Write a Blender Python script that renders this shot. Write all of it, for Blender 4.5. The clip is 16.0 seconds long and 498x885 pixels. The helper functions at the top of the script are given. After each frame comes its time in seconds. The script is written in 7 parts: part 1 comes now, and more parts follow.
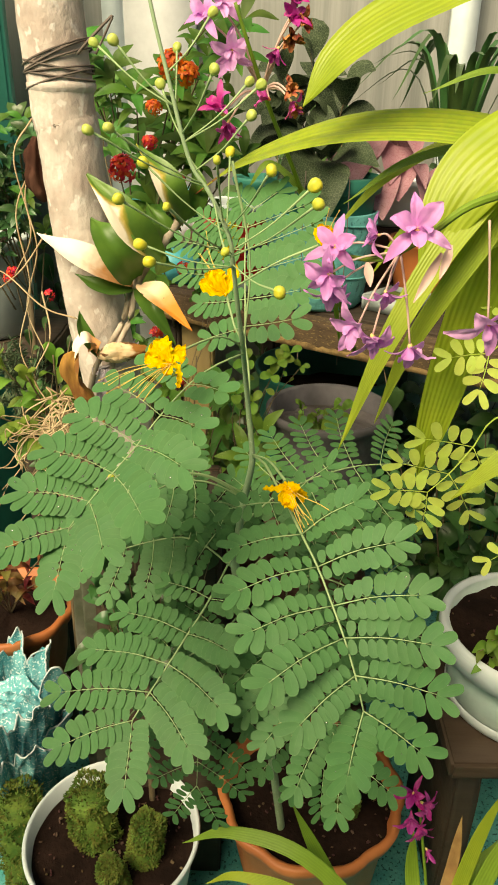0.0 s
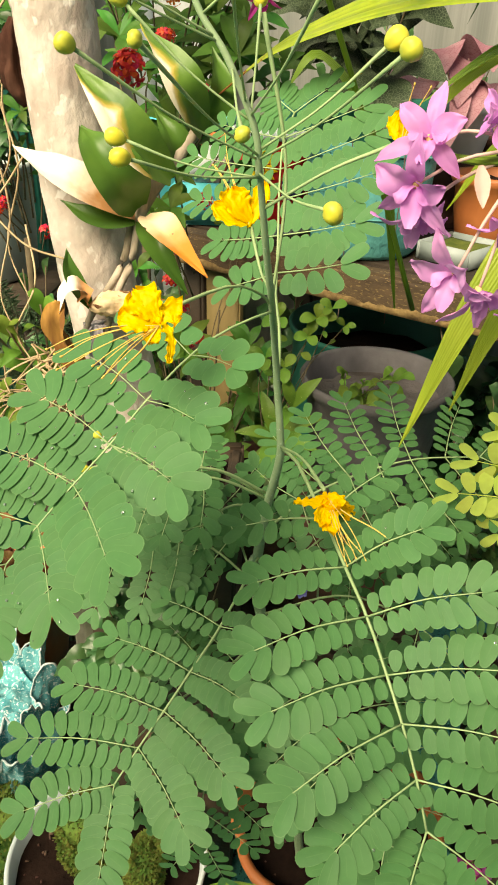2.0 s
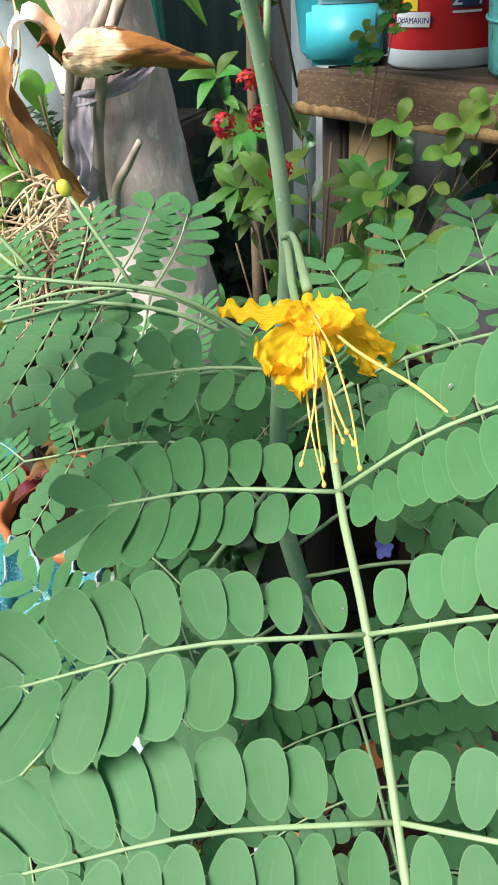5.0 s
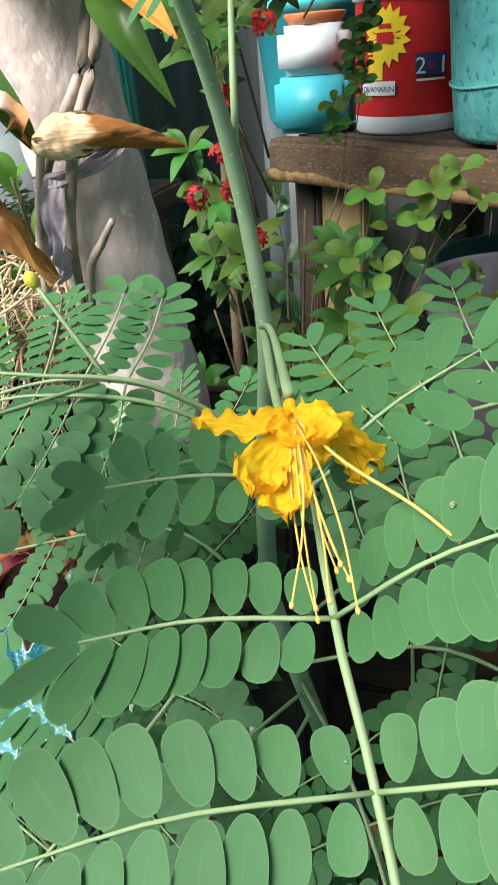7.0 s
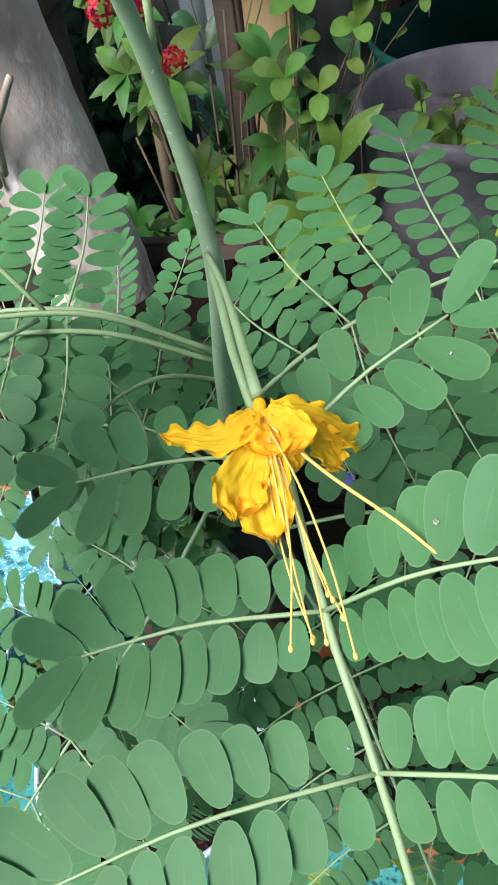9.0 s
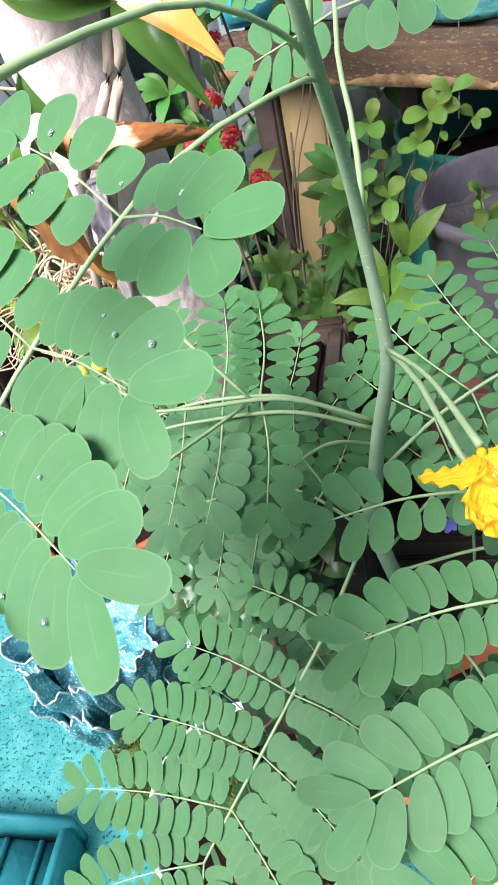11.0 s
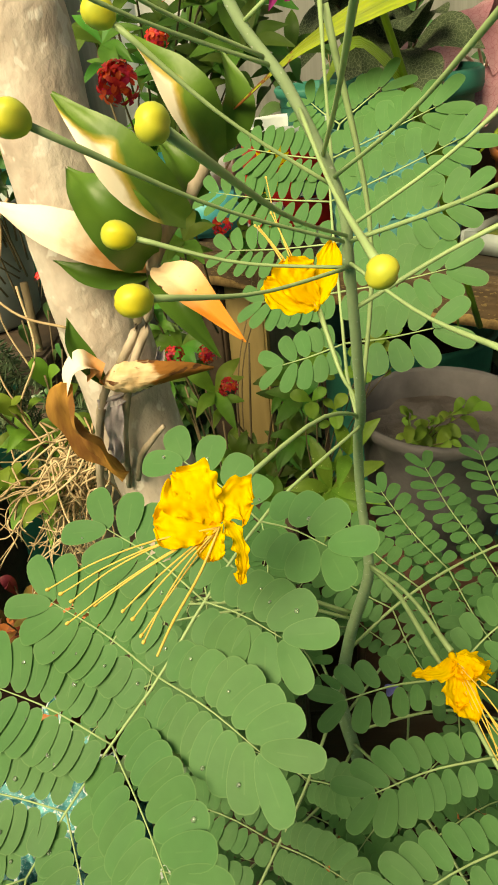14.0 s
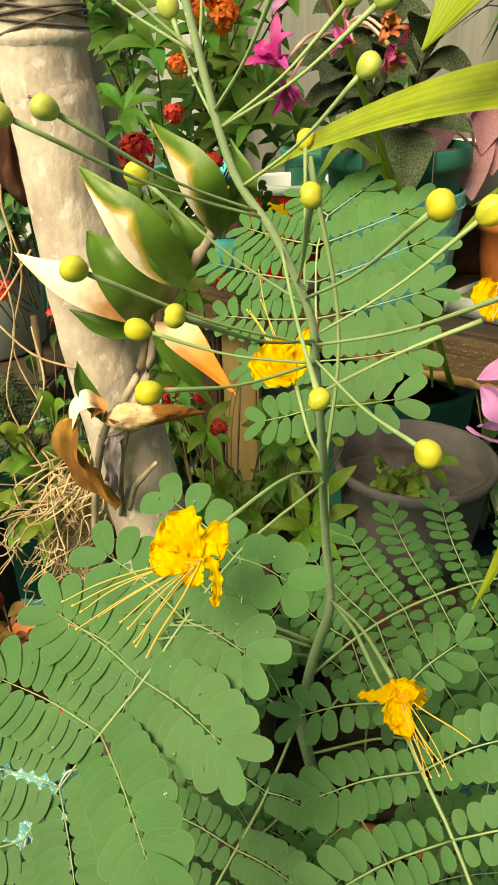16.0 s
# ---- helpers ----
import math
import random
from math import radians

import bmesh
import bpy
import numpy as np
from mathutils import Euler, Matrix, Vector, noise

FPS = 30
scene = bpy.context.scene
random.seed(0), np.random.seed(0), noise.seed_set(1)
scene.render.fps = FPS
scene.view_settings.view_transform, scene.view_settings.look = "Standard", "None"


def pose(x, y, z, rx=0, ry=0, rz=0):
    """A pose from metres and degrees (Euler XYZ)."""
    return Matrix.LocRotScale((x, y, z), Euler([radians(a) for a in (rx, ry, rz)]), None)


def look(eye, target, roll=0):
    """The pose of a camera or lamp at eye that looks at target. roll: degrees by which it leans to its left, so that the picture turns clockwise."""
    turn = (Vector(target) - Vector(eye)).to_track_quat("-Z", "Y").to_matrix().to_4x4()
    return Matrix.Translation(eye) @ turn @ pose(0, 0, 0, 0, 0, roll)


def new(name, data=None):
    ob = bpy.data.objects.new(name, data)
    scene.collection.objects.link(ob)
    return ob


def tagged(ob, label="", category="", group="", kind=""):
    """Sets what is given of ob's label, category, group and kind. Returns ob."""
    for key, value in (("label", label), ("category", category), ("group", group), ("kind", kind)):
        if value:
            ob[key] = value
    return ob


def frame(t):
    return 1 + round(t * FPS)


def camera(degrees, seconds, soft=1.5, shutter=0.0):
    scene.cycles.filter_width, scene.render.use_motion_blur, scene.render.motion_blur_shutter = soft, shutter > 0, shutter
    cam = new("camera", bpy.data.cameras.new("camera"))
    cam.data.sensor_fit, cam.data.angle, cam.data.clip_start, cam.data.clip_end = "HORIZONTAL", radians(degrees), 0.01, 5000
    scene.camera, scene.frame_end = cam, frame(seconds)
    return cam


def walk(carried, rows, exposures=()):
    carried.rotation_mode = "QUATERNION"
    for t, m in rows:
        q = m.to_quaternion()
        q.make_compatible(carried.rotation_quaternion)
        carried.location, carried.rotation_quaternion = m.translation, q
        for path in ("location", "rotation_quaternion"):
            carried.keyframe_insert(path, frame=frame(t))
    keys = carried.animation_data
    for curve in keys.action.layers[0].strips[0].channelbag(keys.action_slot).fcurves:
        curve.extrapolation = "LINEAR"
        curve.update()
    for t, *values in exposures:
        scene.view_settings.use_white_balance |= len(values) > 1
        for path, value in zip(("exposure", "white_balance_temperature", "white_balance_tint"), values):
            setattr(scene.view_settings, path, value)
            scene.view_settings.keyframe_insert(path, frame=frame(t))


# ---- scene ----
cam = camera(38.2, 16.0, 1.8)
PATH = [
    (0, (0.0504, 0.0483, 1.1649), (0.0217, 1.8504, 0.2981), 0.93),
    (0.5, (0.0507, 0.1012, 1.1469), (-0.0256, 1.8891, 0.2539), 1.01),
    (1, (0.0418, 0.1388, 1.1416), (-0.0739, 1.9081, 0.2163), 1.91),
    (1.5, (0.0328, 0.1693, 1.1324), (-0.0229, 1.9247, 0.1755), 3.47),
    (2, (0.0488, 0.2113, 1.1132), (-0.0584, 1.9491, 0.1289), 1.54),
    (2.5, (0.0717, 0.2689, 1.0655), (-0.148, 1.924, -0.0355), -0.35),
    (3, (0.0836, 0.3132, 1.0241), (-0.2331, 1.9101, -0.1377), -1.56),
    (3.5, (0.0977, 0.3446, 0.9967), (-0.3013, 1.935, -0.1485), -2.71),
    (4, (0.1094, 0.3702, 0.9699), (-0.3938, 1.951, -0.1472), -3.43),
    (4.2, (0.1123, 0.3817, 0.9617), (-0.4169, 1.9539, -0.1554), -3.23),
    (6.3, (0.1141, 0.4567, 0.9298), (-0.5402, 2.0512, -0.0848), -3.91),
    (6.5, (0.1122, 0.4507, 0.9376), (-0.5337, 2.0689, -0.0444), -4.04),
    (7, (0.109, 0.4426, 0.944), (-0.4678, 2.0857, -0.0396), -5.08),
    (7.5, (0.1045, 0.4739, 0.9488), (-0.4425, 2.0476, -0.1576), -5.75),
    (8, (0.1078, 0.4804, 0.941), (-0.3878, 1.8903, -0.3882), -7.91),
    (8.2, (0.1124, 0.4832, 0.9463), (-0.3235, 1.7794, -0.513), -8.50),
    (10.3, (0.0685, 0.4256, 1.004), (-0.3694, 1.8523, -0.3274), -14.04),
    (10.5, (0.0661, 0.4195, 1.007), (-0.3841, 1.8597, -0.3058), -14.82),
    (11, (0.0561, 0.4106, 1.028), (-0.4131, 1.8697, -0.2569), -14.76),
    (11.5, (0.0421, 0.3961, 1.0389), (-0.423, 1.8999, -0.195), -14.75),
    (12, (0.0184, 0.3928, 1.0524), (-0.4122, 1.9119, -0.1752), -14.21),
    (12.5, (0.0011, 0.3719, 1.0717), (-0.3248, 1.9598, -0.0999), -12.88),
    (13, (0.0143, 0.3471, 1.0957), (-0.1876, 2.0029, -0.0078), -11.33),
    (13.5, (0.0102, 0.3418, 1.1117), (-0.1654, 2.026, 0.0475), -7.74),
    (14, (0.0162, 0.3491, 1.1223), (-0.1573, 2.06, 0.1012), -5.60),
    (14.5, (0.0254, 0.3369, 1.1329), (-0.1728, 2.0567, 0.1314), -5.44),
    (15, (0.0199, 0.3229, 1.1431), (-0.1771, 2.0572, 0.1668), -3.63),
    (15.5, (0.0274, 0.311, 1.1498), (-0.1696, 2.0632, 0.206), -3.28),
    (16, (0.0242, 0.3053, 1.1581), (-0.1182, 2.0596, 0.2084), -1.39),
]
# seconds, stops, kelvin, tint: the clip's own exposure and white balance
EXPOSURES = [(0, 0.76, 8900, 8), (1.5, 0.97, 8600, 8), (2.5, 1.00, 7600, 9), (3.2, 1.38, 6250, 16), (4.2, 1.38, 5950, 17), (6.5, 1.05, 6000, 16), (7.2, 1.12, 6000, 17), (8.2, 1.10, 5800, 18), (10.3, 1.40, 5650, 29), (11.2, 1.56, 5800, 25), (11.8, 0.95, 7500, 12), (12.4, 0.46, 11600, 5), (13, 0.53, 11900, 6), (14.5, 0.74, 9700, 2), (16, 0.70, 9800, 3)]
walk(cam, [(t, look(eye, target, roll)) for t, eye, target, roll in PATH], EXPOSURES)

# ---------------------------------------------------------------- light
world = bpy.data.worlds.new("world")
scene.world = world
world.use_nodes = True
sky = world.node_tree.nodes.new("ShaderNodeTexSky")
sky.sky_type, sky.sun_disc = "NISHITA", False
sky.sun_elevation, sky.sun_rotation = radians(44), radians(212)
sky.dust_density, sky.air_density = 3.0, 1.0
world.node_tree.nodes["Background"].inputs[1].default_value = 0.055
world.node_tree.links.new(sky.outputs[0], world.node_tree.nodes["Background"].inputs[0])
sun = new("sun", bpy.data.lights.new("sun", "SUN"))
sun.data.energy, sun.data.angle, sun.data.color = 4.2, radians(40), (1.0, 0.94, 0.82)
sun.matrix_world = look((-1.7, -2.1, 4.0), (0.0, 0.6, 0.8))

# ---------------------------------------------------------------- mesh helpers
class Geo:
    """Vertices, faces and a texture coordinate for every vertex."""

    def __init__(self):
        self.v, self.f, self.uv = [], [], []

    def add(self, verts, faces, uvs=None):
        n = len(self.v)
        self.v += [tuple(p) for p in verts]
        self.f += [tuple(a + n for a in face) for face in faces]
        self.uv += [tuple(u) for u in uvs] if uvs else [(0.5, 0.5)] * len(verts)

    def placed(self, other, m):
        self.add([m @ Vector(p) for p in other.v], other.f, other.uv)

    def mesh(self, name, smooth=True):
        me = bpy.data.meshes.new(name)
        me.from_pydata(self.v, [], self.f)
        layer = me.uv_layers.new(name="uv")
        idx = np.zeros(len(me.loops), dtype=np.int32)
        me.loops.foreach_get("vertex_index", idx)
        layer.data.foreach_set("uv", np.array(self.uv, dtype=np.float32)[idx].ravel())
        if smooth:
            me.polygons.foreach_set("use_smooth", [True] * len(me.polygons))
        me.update()
        return me


def thing(name, label, category, at=(0, 0, 0), group="", kind=""):
    return tagged(pinned(new(name), at), label, category, group, kind)


def pinned(ob, at):
    ob.location = at
    return ob


def part(name, geo, mat, parent=None, label="", smooth=True):
    """Links geo, whose coordinates are the world's, as one mesh under parent."""
    me = geo.mesh(name, smooth) if isinstance(geo, Geo) else geo
    if mat:
        me.materials.append(mat)
    ob = new(name, me)
    if parent:
        ob.parent = parent
        if not parent.parent:
            ob.matrix_parent_inverse = Matrix.Translation(-parent.location)
    if label:
        ob["label"] = label
    return ob


def spline(pts, n):
    """n points along a smooth curve through pts."""
    p = [Vector(q) for q in pts]
    if len(p) == 2:
        return [p[0].lerp(p[1], i / (n - 1)) for i in range(n)]
    p = [2 * p[0] - p[1]] + p + [2 * p[-1] - p[-2]]
    out = []
    for i in range(n):
        u = i / (n - 1) * (len(p) - 3)
        k = min(int(u), len(p) - 4)
        u -= k
        a, b, c, d = p[k : k + 4]
        out.append(0.5 * (2 * b + (c - a) * u + (2 * a - 5 * b + 4 * c - d) * u * u + (3 * b - a - 3 * c + d) * u**3))
    return out


def tube(geo, pts, radii, n=10, seg=8, wob=0.0):
    """A round tapering rod through pts; radii run from its start to its end."""
    c = spline(pts, n)
    r = np.interp(np.linspace(0, 1, n), np.linspace(0, 1, len(radii)), radii)
    verts, uvs = [], []
    ref = Vector((0.31, 0.2, 0.93))
    for i, p in enumerate(c):
        t = (c[min(i + 1, n - 1)] - c[max(i - 1, 0)]).normalized()
        x = t.cross(ref)
        x = (x if x.length > 0.1 else t.cross(Vector((1, 0, 0)))).normalized()
        y = t.cross(x)
        for k in range(seg):
            a = 2 * math.pi * k / seg
            d = x * math.cos(a) + y * math.sin(a)
            q = r[i] * (1 + wob * noise.noise((p + d * 0.05) * 40))
            verts.append(p + d * q)
            uvs.append((k / seg, i / (n - 1)))
    faces = [(i * seg + k, i * seg + (k + 1) % seg, (i + 1) * seg + (k + 1) % seg, (i + 1) * seg + k) for i in range(n - 1) for k in range(seg)]
    faces += [tuple(range(seg))[::-1], tuple((n - 1) * seg + k for k in range(seg))]
    geo.add(verts, faces, uvs)


def blade(geo, pts, width, up=(0, 0, 1), n=12, across=4, fold=0.15, shape=(0.15, 1.0, 0.75, 0.02), ruffle=0.0, pleat=0.0, twist=0.0, seed=0):
    """A leaf or petal along pts: width is the full one, shape its outline from base to tip, fold how far the sides rise."""
    c = spline(pts, n)
    w = spline([(s, 0, 0) for s in shape], n)
    verts, uvs = [], []
    for i, p in enumerate(c):
        u = i / (n - 1)
        t = (c[min(i + 1, n - 1)] - c[max(i - 1, 0)]).normalized()
        x = t.cross(Vector(up))
        x = (x if x.length > 1e-3 else t.cross(Vector((0.3, 1, 0.1)))).normalized()
        z = x.cross(t).normalized()
        if twist:
            q = Matrix.Rotation(twist * u, 3, t)
            x, z = q @ x, q @ z
        half = width / 2 * max(w[i].x, 0.0)
        for k in range(across + 1):
            s = 2 * k / across - 1
            lift = fold * half * abs(s) + pleat * half * (1 if k % 2 else -1)
            if ruffle:
                lift += ruffle * width * noise.noise(Vector((s * 1.7 + seed * 3.1, u * 4.2, seed))) * (0.3 + u)
            verts.append(p + x * half * s + z * lift)
            uvs.append((k / across, u))
    m = across + 1
    faces = [(i * m + k, i * m + k + 1, (i + 1) * m + k + 1, (i + 1) * m + k) for i in range(n - 1) for k in range(across)]
    geo.add(verts, faces, uvs)


def lathe(geo, at, profile, seg=40, wave=0.0, lobes=0, squash=1.0):
    """A turned shape: profile is a row of (radius, height); wave scallops the radius."""
    verts, uvs = [], []
    for j, (r, z) in enumerate(profile):
        for k in range(seg):
            a = 2 * math.pi * k / seg
            q = r * (1 + wave * (abs(math.cos(lobes * a / 2)) - 0.5) if lobes else 1)
            verts.append((at[0] + q * math.cos(a), at[1] + q * math.sin(a) * squash, at[2] + z))
            uvs.append((k / seg, j / (len(profile) - 1)))
    faces = [(j * seg + k, j * seg + (k + 1) % seg, (j + 1) * seg + (k + 1) % seg, (j + 1) * seg + k) for j in range(len(profile) - 1) for k in range(seg)]
    geo.add(verts, faces, uvs)


def box(geo, lo, hi, bevel=0.004, rough=0.0, cuts=1, m=None):
    bm = bmesh.new()
    bmesh.ops.create_cube(bm, size=1)
    for v in bm.verts:
        v.co = Vector([lo[i] + (v.co[i] + 0.5) * (hi[i] - lo[i]) for i in range(3)])
    if bevel:
        bmesh.ops.bevel(bm, geom=bm.edges[:], offset=bevel, segments=2, affect="EDGES")
    if cuts > 1:
        bmesh.ops.subdivide_edges(bm, edges=bm.edges[:], cuts=cuts, use_grid_fill=True)
    for v in bm.verts:
        if rough:
            v.co += noise.noise_vector(v.co * 12) * rough
        if m:
            v.co = m @ v.co
    bm.verts.index_update()
    geo.add([v.co.copy() for v in bm.verts], [tuple(v.index for v in f.verts) for f in bm.faces])
    bm.free()


# ---------------------------------------------------------------- materials
def material(name, rgb, rough=0.6, var=0.25, scale=60.0, bump=0.2, other=None, metal=0.0, thin=0.0, stretch=(1, 1, 1), coarse=None, spec=0.4, hue=0.0, rim=None, stripes=0, spots=None, band=None, tip=None, veins=None):
    """A surface with two scales of mottling, relief, and light through it where thin."""
    m = bpy.data.materials.new(name)
    m.use_nodes = True
    nt = m.node_tree
    nd, ln = nt.nodes, nt.links
    bsdf = nd["Principled BSDF"]
    geo = nd.new("ShaderNodeNewGeometry")
    mp = nd.new("ShaderNodeMapping")
    mp.inputs["Scale"].default_value = stretch
    ln.new(geo.outputs["Position"], mp.inputs["Vector"])

    def grain(s, d):
        t = nd.new("ShaderNodeTexNoise")
        t.inputs["Scale"].default_value, t.inputs["Detail"].default_value = s, d
        ln.new(mp.outputs[0], t.inputs["Vector"])
        return t.outputs[0]

    fine, wide = grain(scale, 6), grain(coarse or scale / 7, 3)
    ramp = nd.new("ShaderNodeValToRGB")
    ramp.color_ramp.elements[0].position, ramp.color_ramp.elements[1].position = 0.38, 0.64
    ln.new(wide, ramp.inputs[0])
    mix = nd.new("ShaderNodeMix")
    mix.data_type = "RGBA"
    ln.new(ramp.outputs[0], mix.inputs[0])
    mix.inputs[6].default_value = (*rgb, 1)
    mix.inputs[7].default_value = (*(other or tuple(c * (1 - var) for c in rgb)), 1)
    shade = nd.new("ShaderNodeHueSaturation")
    val = nd.new("ShaderNodeMapRange")
    val.inputs[3].default_value, val.inputs[4].default_value = 1 - var, 1 + var
    ln.new(fine, val.inputs[0])
    last = val.outputs[0]
    if hue:
        info, isl = nd.new("ShaderNodeObjectInfo"), geo.outputs["Random Per Island"]
        add = nd.new("ShaderNodeMath")
        add.operation = "ADD"
        ln.new(info.outputs["Random"], add.inputs[0])
        ln.new(isl, add.inputs[1])
        fr = nd.new("ShaderNodeMath")
        fr.operation = "FRACT"
        ln.new(add.outputs[0], fr.inputs[0])
        hr = nd.new("ShaderNodeMapRange")
        hr.inputs[3].default_value, hr.inputs[4].default_value = 0.5 - hue * 0.12, 0.5 + hue * 0.12
        ln.new(fr.outputs[0], hr.inputs[0])
        ln.new(hr.outputs[0], shade.inputs["Hue"])
        vr = nd.new("ShaderNodeMapRange")
        vr.inputs[3].default_value, vr.inputs[4].default_value = 1 - hue, 1 + hue
        ln.new(fr.outputs[0], vr.inputs[0])
        mul = nd.new("ShaderNodeMath")
        mul.operation = "MULTIPLY"
        ln.new(vr.outputs[0], mul.inputs[0])
        ln.new(last, mul.inputs[1])
        last = mul.outputs[0]
    ln.new(last, shade.inputs["Value"])
    ln.new(mix.outputs[2], shade.inputs["Color"])
    col = shade.outputs[0]
    if rim:
        uvn = nd.new("ShaderNodeUVMap")
        sep = nd.new("ShaderNodeSeparateXYZ")
        ln.new(uvn.outputs[0], sep.inputs[0])
        edge = nd.new("ShaderNodeValToRGB")
        for e, (pos, v) in zip(edge.color_ramp.elements, ((0.945, 0.0), (1.0, 0.5))):
            e.position, e.color = pos, (v, v, v, 1)
        mid = edge.color_ramp.elements.new(0.0)
        mid.color = (0.16, 0.16, 0.16, 1)
        nxt = edge.color_ramp.elements.new(0.07)
        nxt.color = (0, 0, 0, 1)
        ln.new(sep.outputs[0], edge.inputs[0])
        rm = nd.new("ShaderNodeMix")
        rm.data_type = "RGBA"
        ln.new(edge.outputs[0], rm.inputs[0])
        ln.new(col, rm.inputs[6])
        rm.inputs[7].default_value = (*rim, 1)
        col = rm.outputs[2]
    if tip:
        uvt, st = nd.new("ShaderNodeUVMap"), nd.new("ShaderNodeSeparateXYZ")
        ln.new(uvt.outputs[0], st.inputs[0])
        jit = nd.new("ShaderNodeMath")
        jit.operation, jit.inputs[1].default_value = "MULTIPLY_ADD", 0.4
        ln.new(wide, jit.inputs[0])
        ln.new(st.outputs[1], jit.inputs[2])
        tr_ = nd.new("ShaderNodeMapRange")
        tr_.interpolation_type = "SMOOTHSTEP"
        tr_.inputs[1].default_value, tr_.inputs[2].default_value = tip[0] + 0.2, tip[0] + 0.2 + tip[1]
        ln.new(jit.outputs[0], tr_.inputs[0])
        tm = nd.new("ShaderNodeMix")
        tm.data_type = "RGBA"
        ln.new(tr_.outputs[0], tm.inputs[0])
        ln.new(col, tm.inputs[6])
        tm.inputs[7].default_value = (*tip[2], 1)
        col = tm.outputs[2]
    if spots:
        vo = grain(spots[0], 2)
        dots = nd.new("ShaderNodeValToRGB")
        dots.color_ramp.elements[0].position, dots.color_ramp.elements[1].position = spots[1], spots[1] + 0.05
        ln.new(vo, dots.inputs[0])
        dm = nd.new("ShaderNodeMix")
        dm.data_type = "RGBA"
        ln.new(dots.outputs[0], dm.inputs[0])
        ln.new(col, dm.inputs[6])
        dm.inputs[7].default_value = (*spots[2], 1)
        col = dm.outputs[2]
    if band:
        uvb, sb = nd.new("ShaderNodeUVMap"), nd.new("ShaderNodeSeparateXYZ")
        ln.new(uvb.outputs[0], sb.inputs[0])
        jag = nd.new("ShaderNodeMath")
        jag.operation, jag.inputs[1].default_value = "MULTIPLY_ADD", 0.5
        ln.new(wide, jag.inputs[0])
        off, win = nd.new("ShaderNodeMath"), nd.new("ShaderNodeMath")
        off.operation, off.inputs[1].default_value = "SUBTRACT", 0.55
        ln.new(sb.outputs[1], off.inputs[0])
        absn = nd.new("ShaderNodeMath")
        absn.operation = "ABSOLUTE"
        ln.new(off.outputs[0], absn.inputs[0])
        win.operation, win.inputs[1].default_value = "MULTIPLY_ADD", 1.5
        ln.new(absn.outputs[0], win.inputs[0])
        ln.new(sb.outputs[0], win.inputs[2])
        ln.new(win.outputs[0], jag.inputs[2])
        be = nd.new("ShaderNodeValToRGB")
        be.color_ramp.elements[0].position, be.color_ramp.elements[1].position = band[0], band[0] + 0.12
        be.color_ramp.elements[0].color, be.color_ramp.elements[1].color = (1, 1, 1, 1), (0, 0, 0, 1)
        half = nd.new("ShaderNodeMath")
        half.operation, half.inputs[1].default_value = "MULTIPLY", 0.667
        ln.new(jag.outputs[0], half.inputs[0])
        ln.new(half.outputs[0], be.inputs[0])
        bm_ = nd.new("ShaderNodeMix")
        bm_.data_type = "RGBA"
        ln.new(be.outputs[0], bm_.inputs[0])
        ln.new(col, bm_.inputs[6])
        bm_.inputs[7].default_value = (*band[1], 1)
        col = bm_.outputs[2]
        if len(band) > 2:
            rim_ = nd.new("ShaderNodeValToRGB")
            rim_.color_ramp.elements[0].position, rim_.color_ramp.elements[1].position = band[0] - 0.02, band[0] + 0.20
            rim_.color_ramp.elements[0].color, rim_.color_ramp.elements[1].color = (0, 0, 0, 1), (0, 0, 0, 1)
            top_ = rim_.color_ramp.elements.new(band[0] + 0.07)
            top_.color = (0.75, 0.75, 0.75, 1)
            ln.new(half.outputs[0], rim_.inputs[0])
            em = nd.new("ShaderNodeMix")
            em.data_type = "RGBA"
            ln.new(rim_.outputs[0], em.inputs[0])
            ln.new(col, em.inputs[6])
            em.inputs[7].default_value = (*band[2], 1)
            col = em.outputs[2]
    if veins:
        net = nd.new("ShaderNodeTexVoronoi")
        net.feature = "DISTANCE_TO_EDGE"
        net.inputs["Scale"].default_value = veins[0]
        ln.new(mp.outputs[0], net.inputs["Vector"])
        thr = nd.new("ShaderNodeMapRange")
        thr.inputs[1].default_value, thr.inputs[2].default_value = 0.0, veins[1]
        thr.inputs[3].default_value, thr.inputs[4].default_value = 0.85, 0.0
        ln.new(net.outputs["Distance"], thr.inputs[0])
        vm = nd.new("ShaderNodeMix")
        vm.data_type = "RGBA"
        ln.new(thr.outputs[0], vm.inputs[0])
        ln.new(col, vm.inputs[6])
        vm.inputs[7].default_value = (*veins[2], 1)
        col = vm.outputs[2]
    ridge = None
    if stripes:
        uvs = nd.new("ShaderNodeUVMap")
        sx = nd.new("ShaderNodeSeparateXYZ")
        ln.new(uvs.outputs[0], sx.inputs[0])
        mu = nd.new("ShaderNodeMath")
        mu.operation = "MULTIPLY"
        mu.inputs[1].default_value = stripes * 2 * math.pi
        ln.new(sx.outputs[0], mu.inputs[0])
        si = nd.new("ShaderNodeMath")
        si.operation = "SINE"
        ln.new(mu.outputs[0], si.inputs[0])
        sr = nd.new("ShaderNodeMapRange")
        sr.inputs[1].default_value, sr.inputs[2].default_value = -1, 1
        sr.inputs[3].default_value, sr.inputs[4].default_value = 0.94, 1.05
        ln.new(si.outputs[0], sr.inputs[0])
        sh2 = nd.new("ShaderNodeHueSaturation")
        ln.new(sr.outputs[0], sh2.inputs["Value"])
        ln.new(col, sh2.inputs["Color"])
        col, ridge = sh2.outputs[0], si.outputs[0]
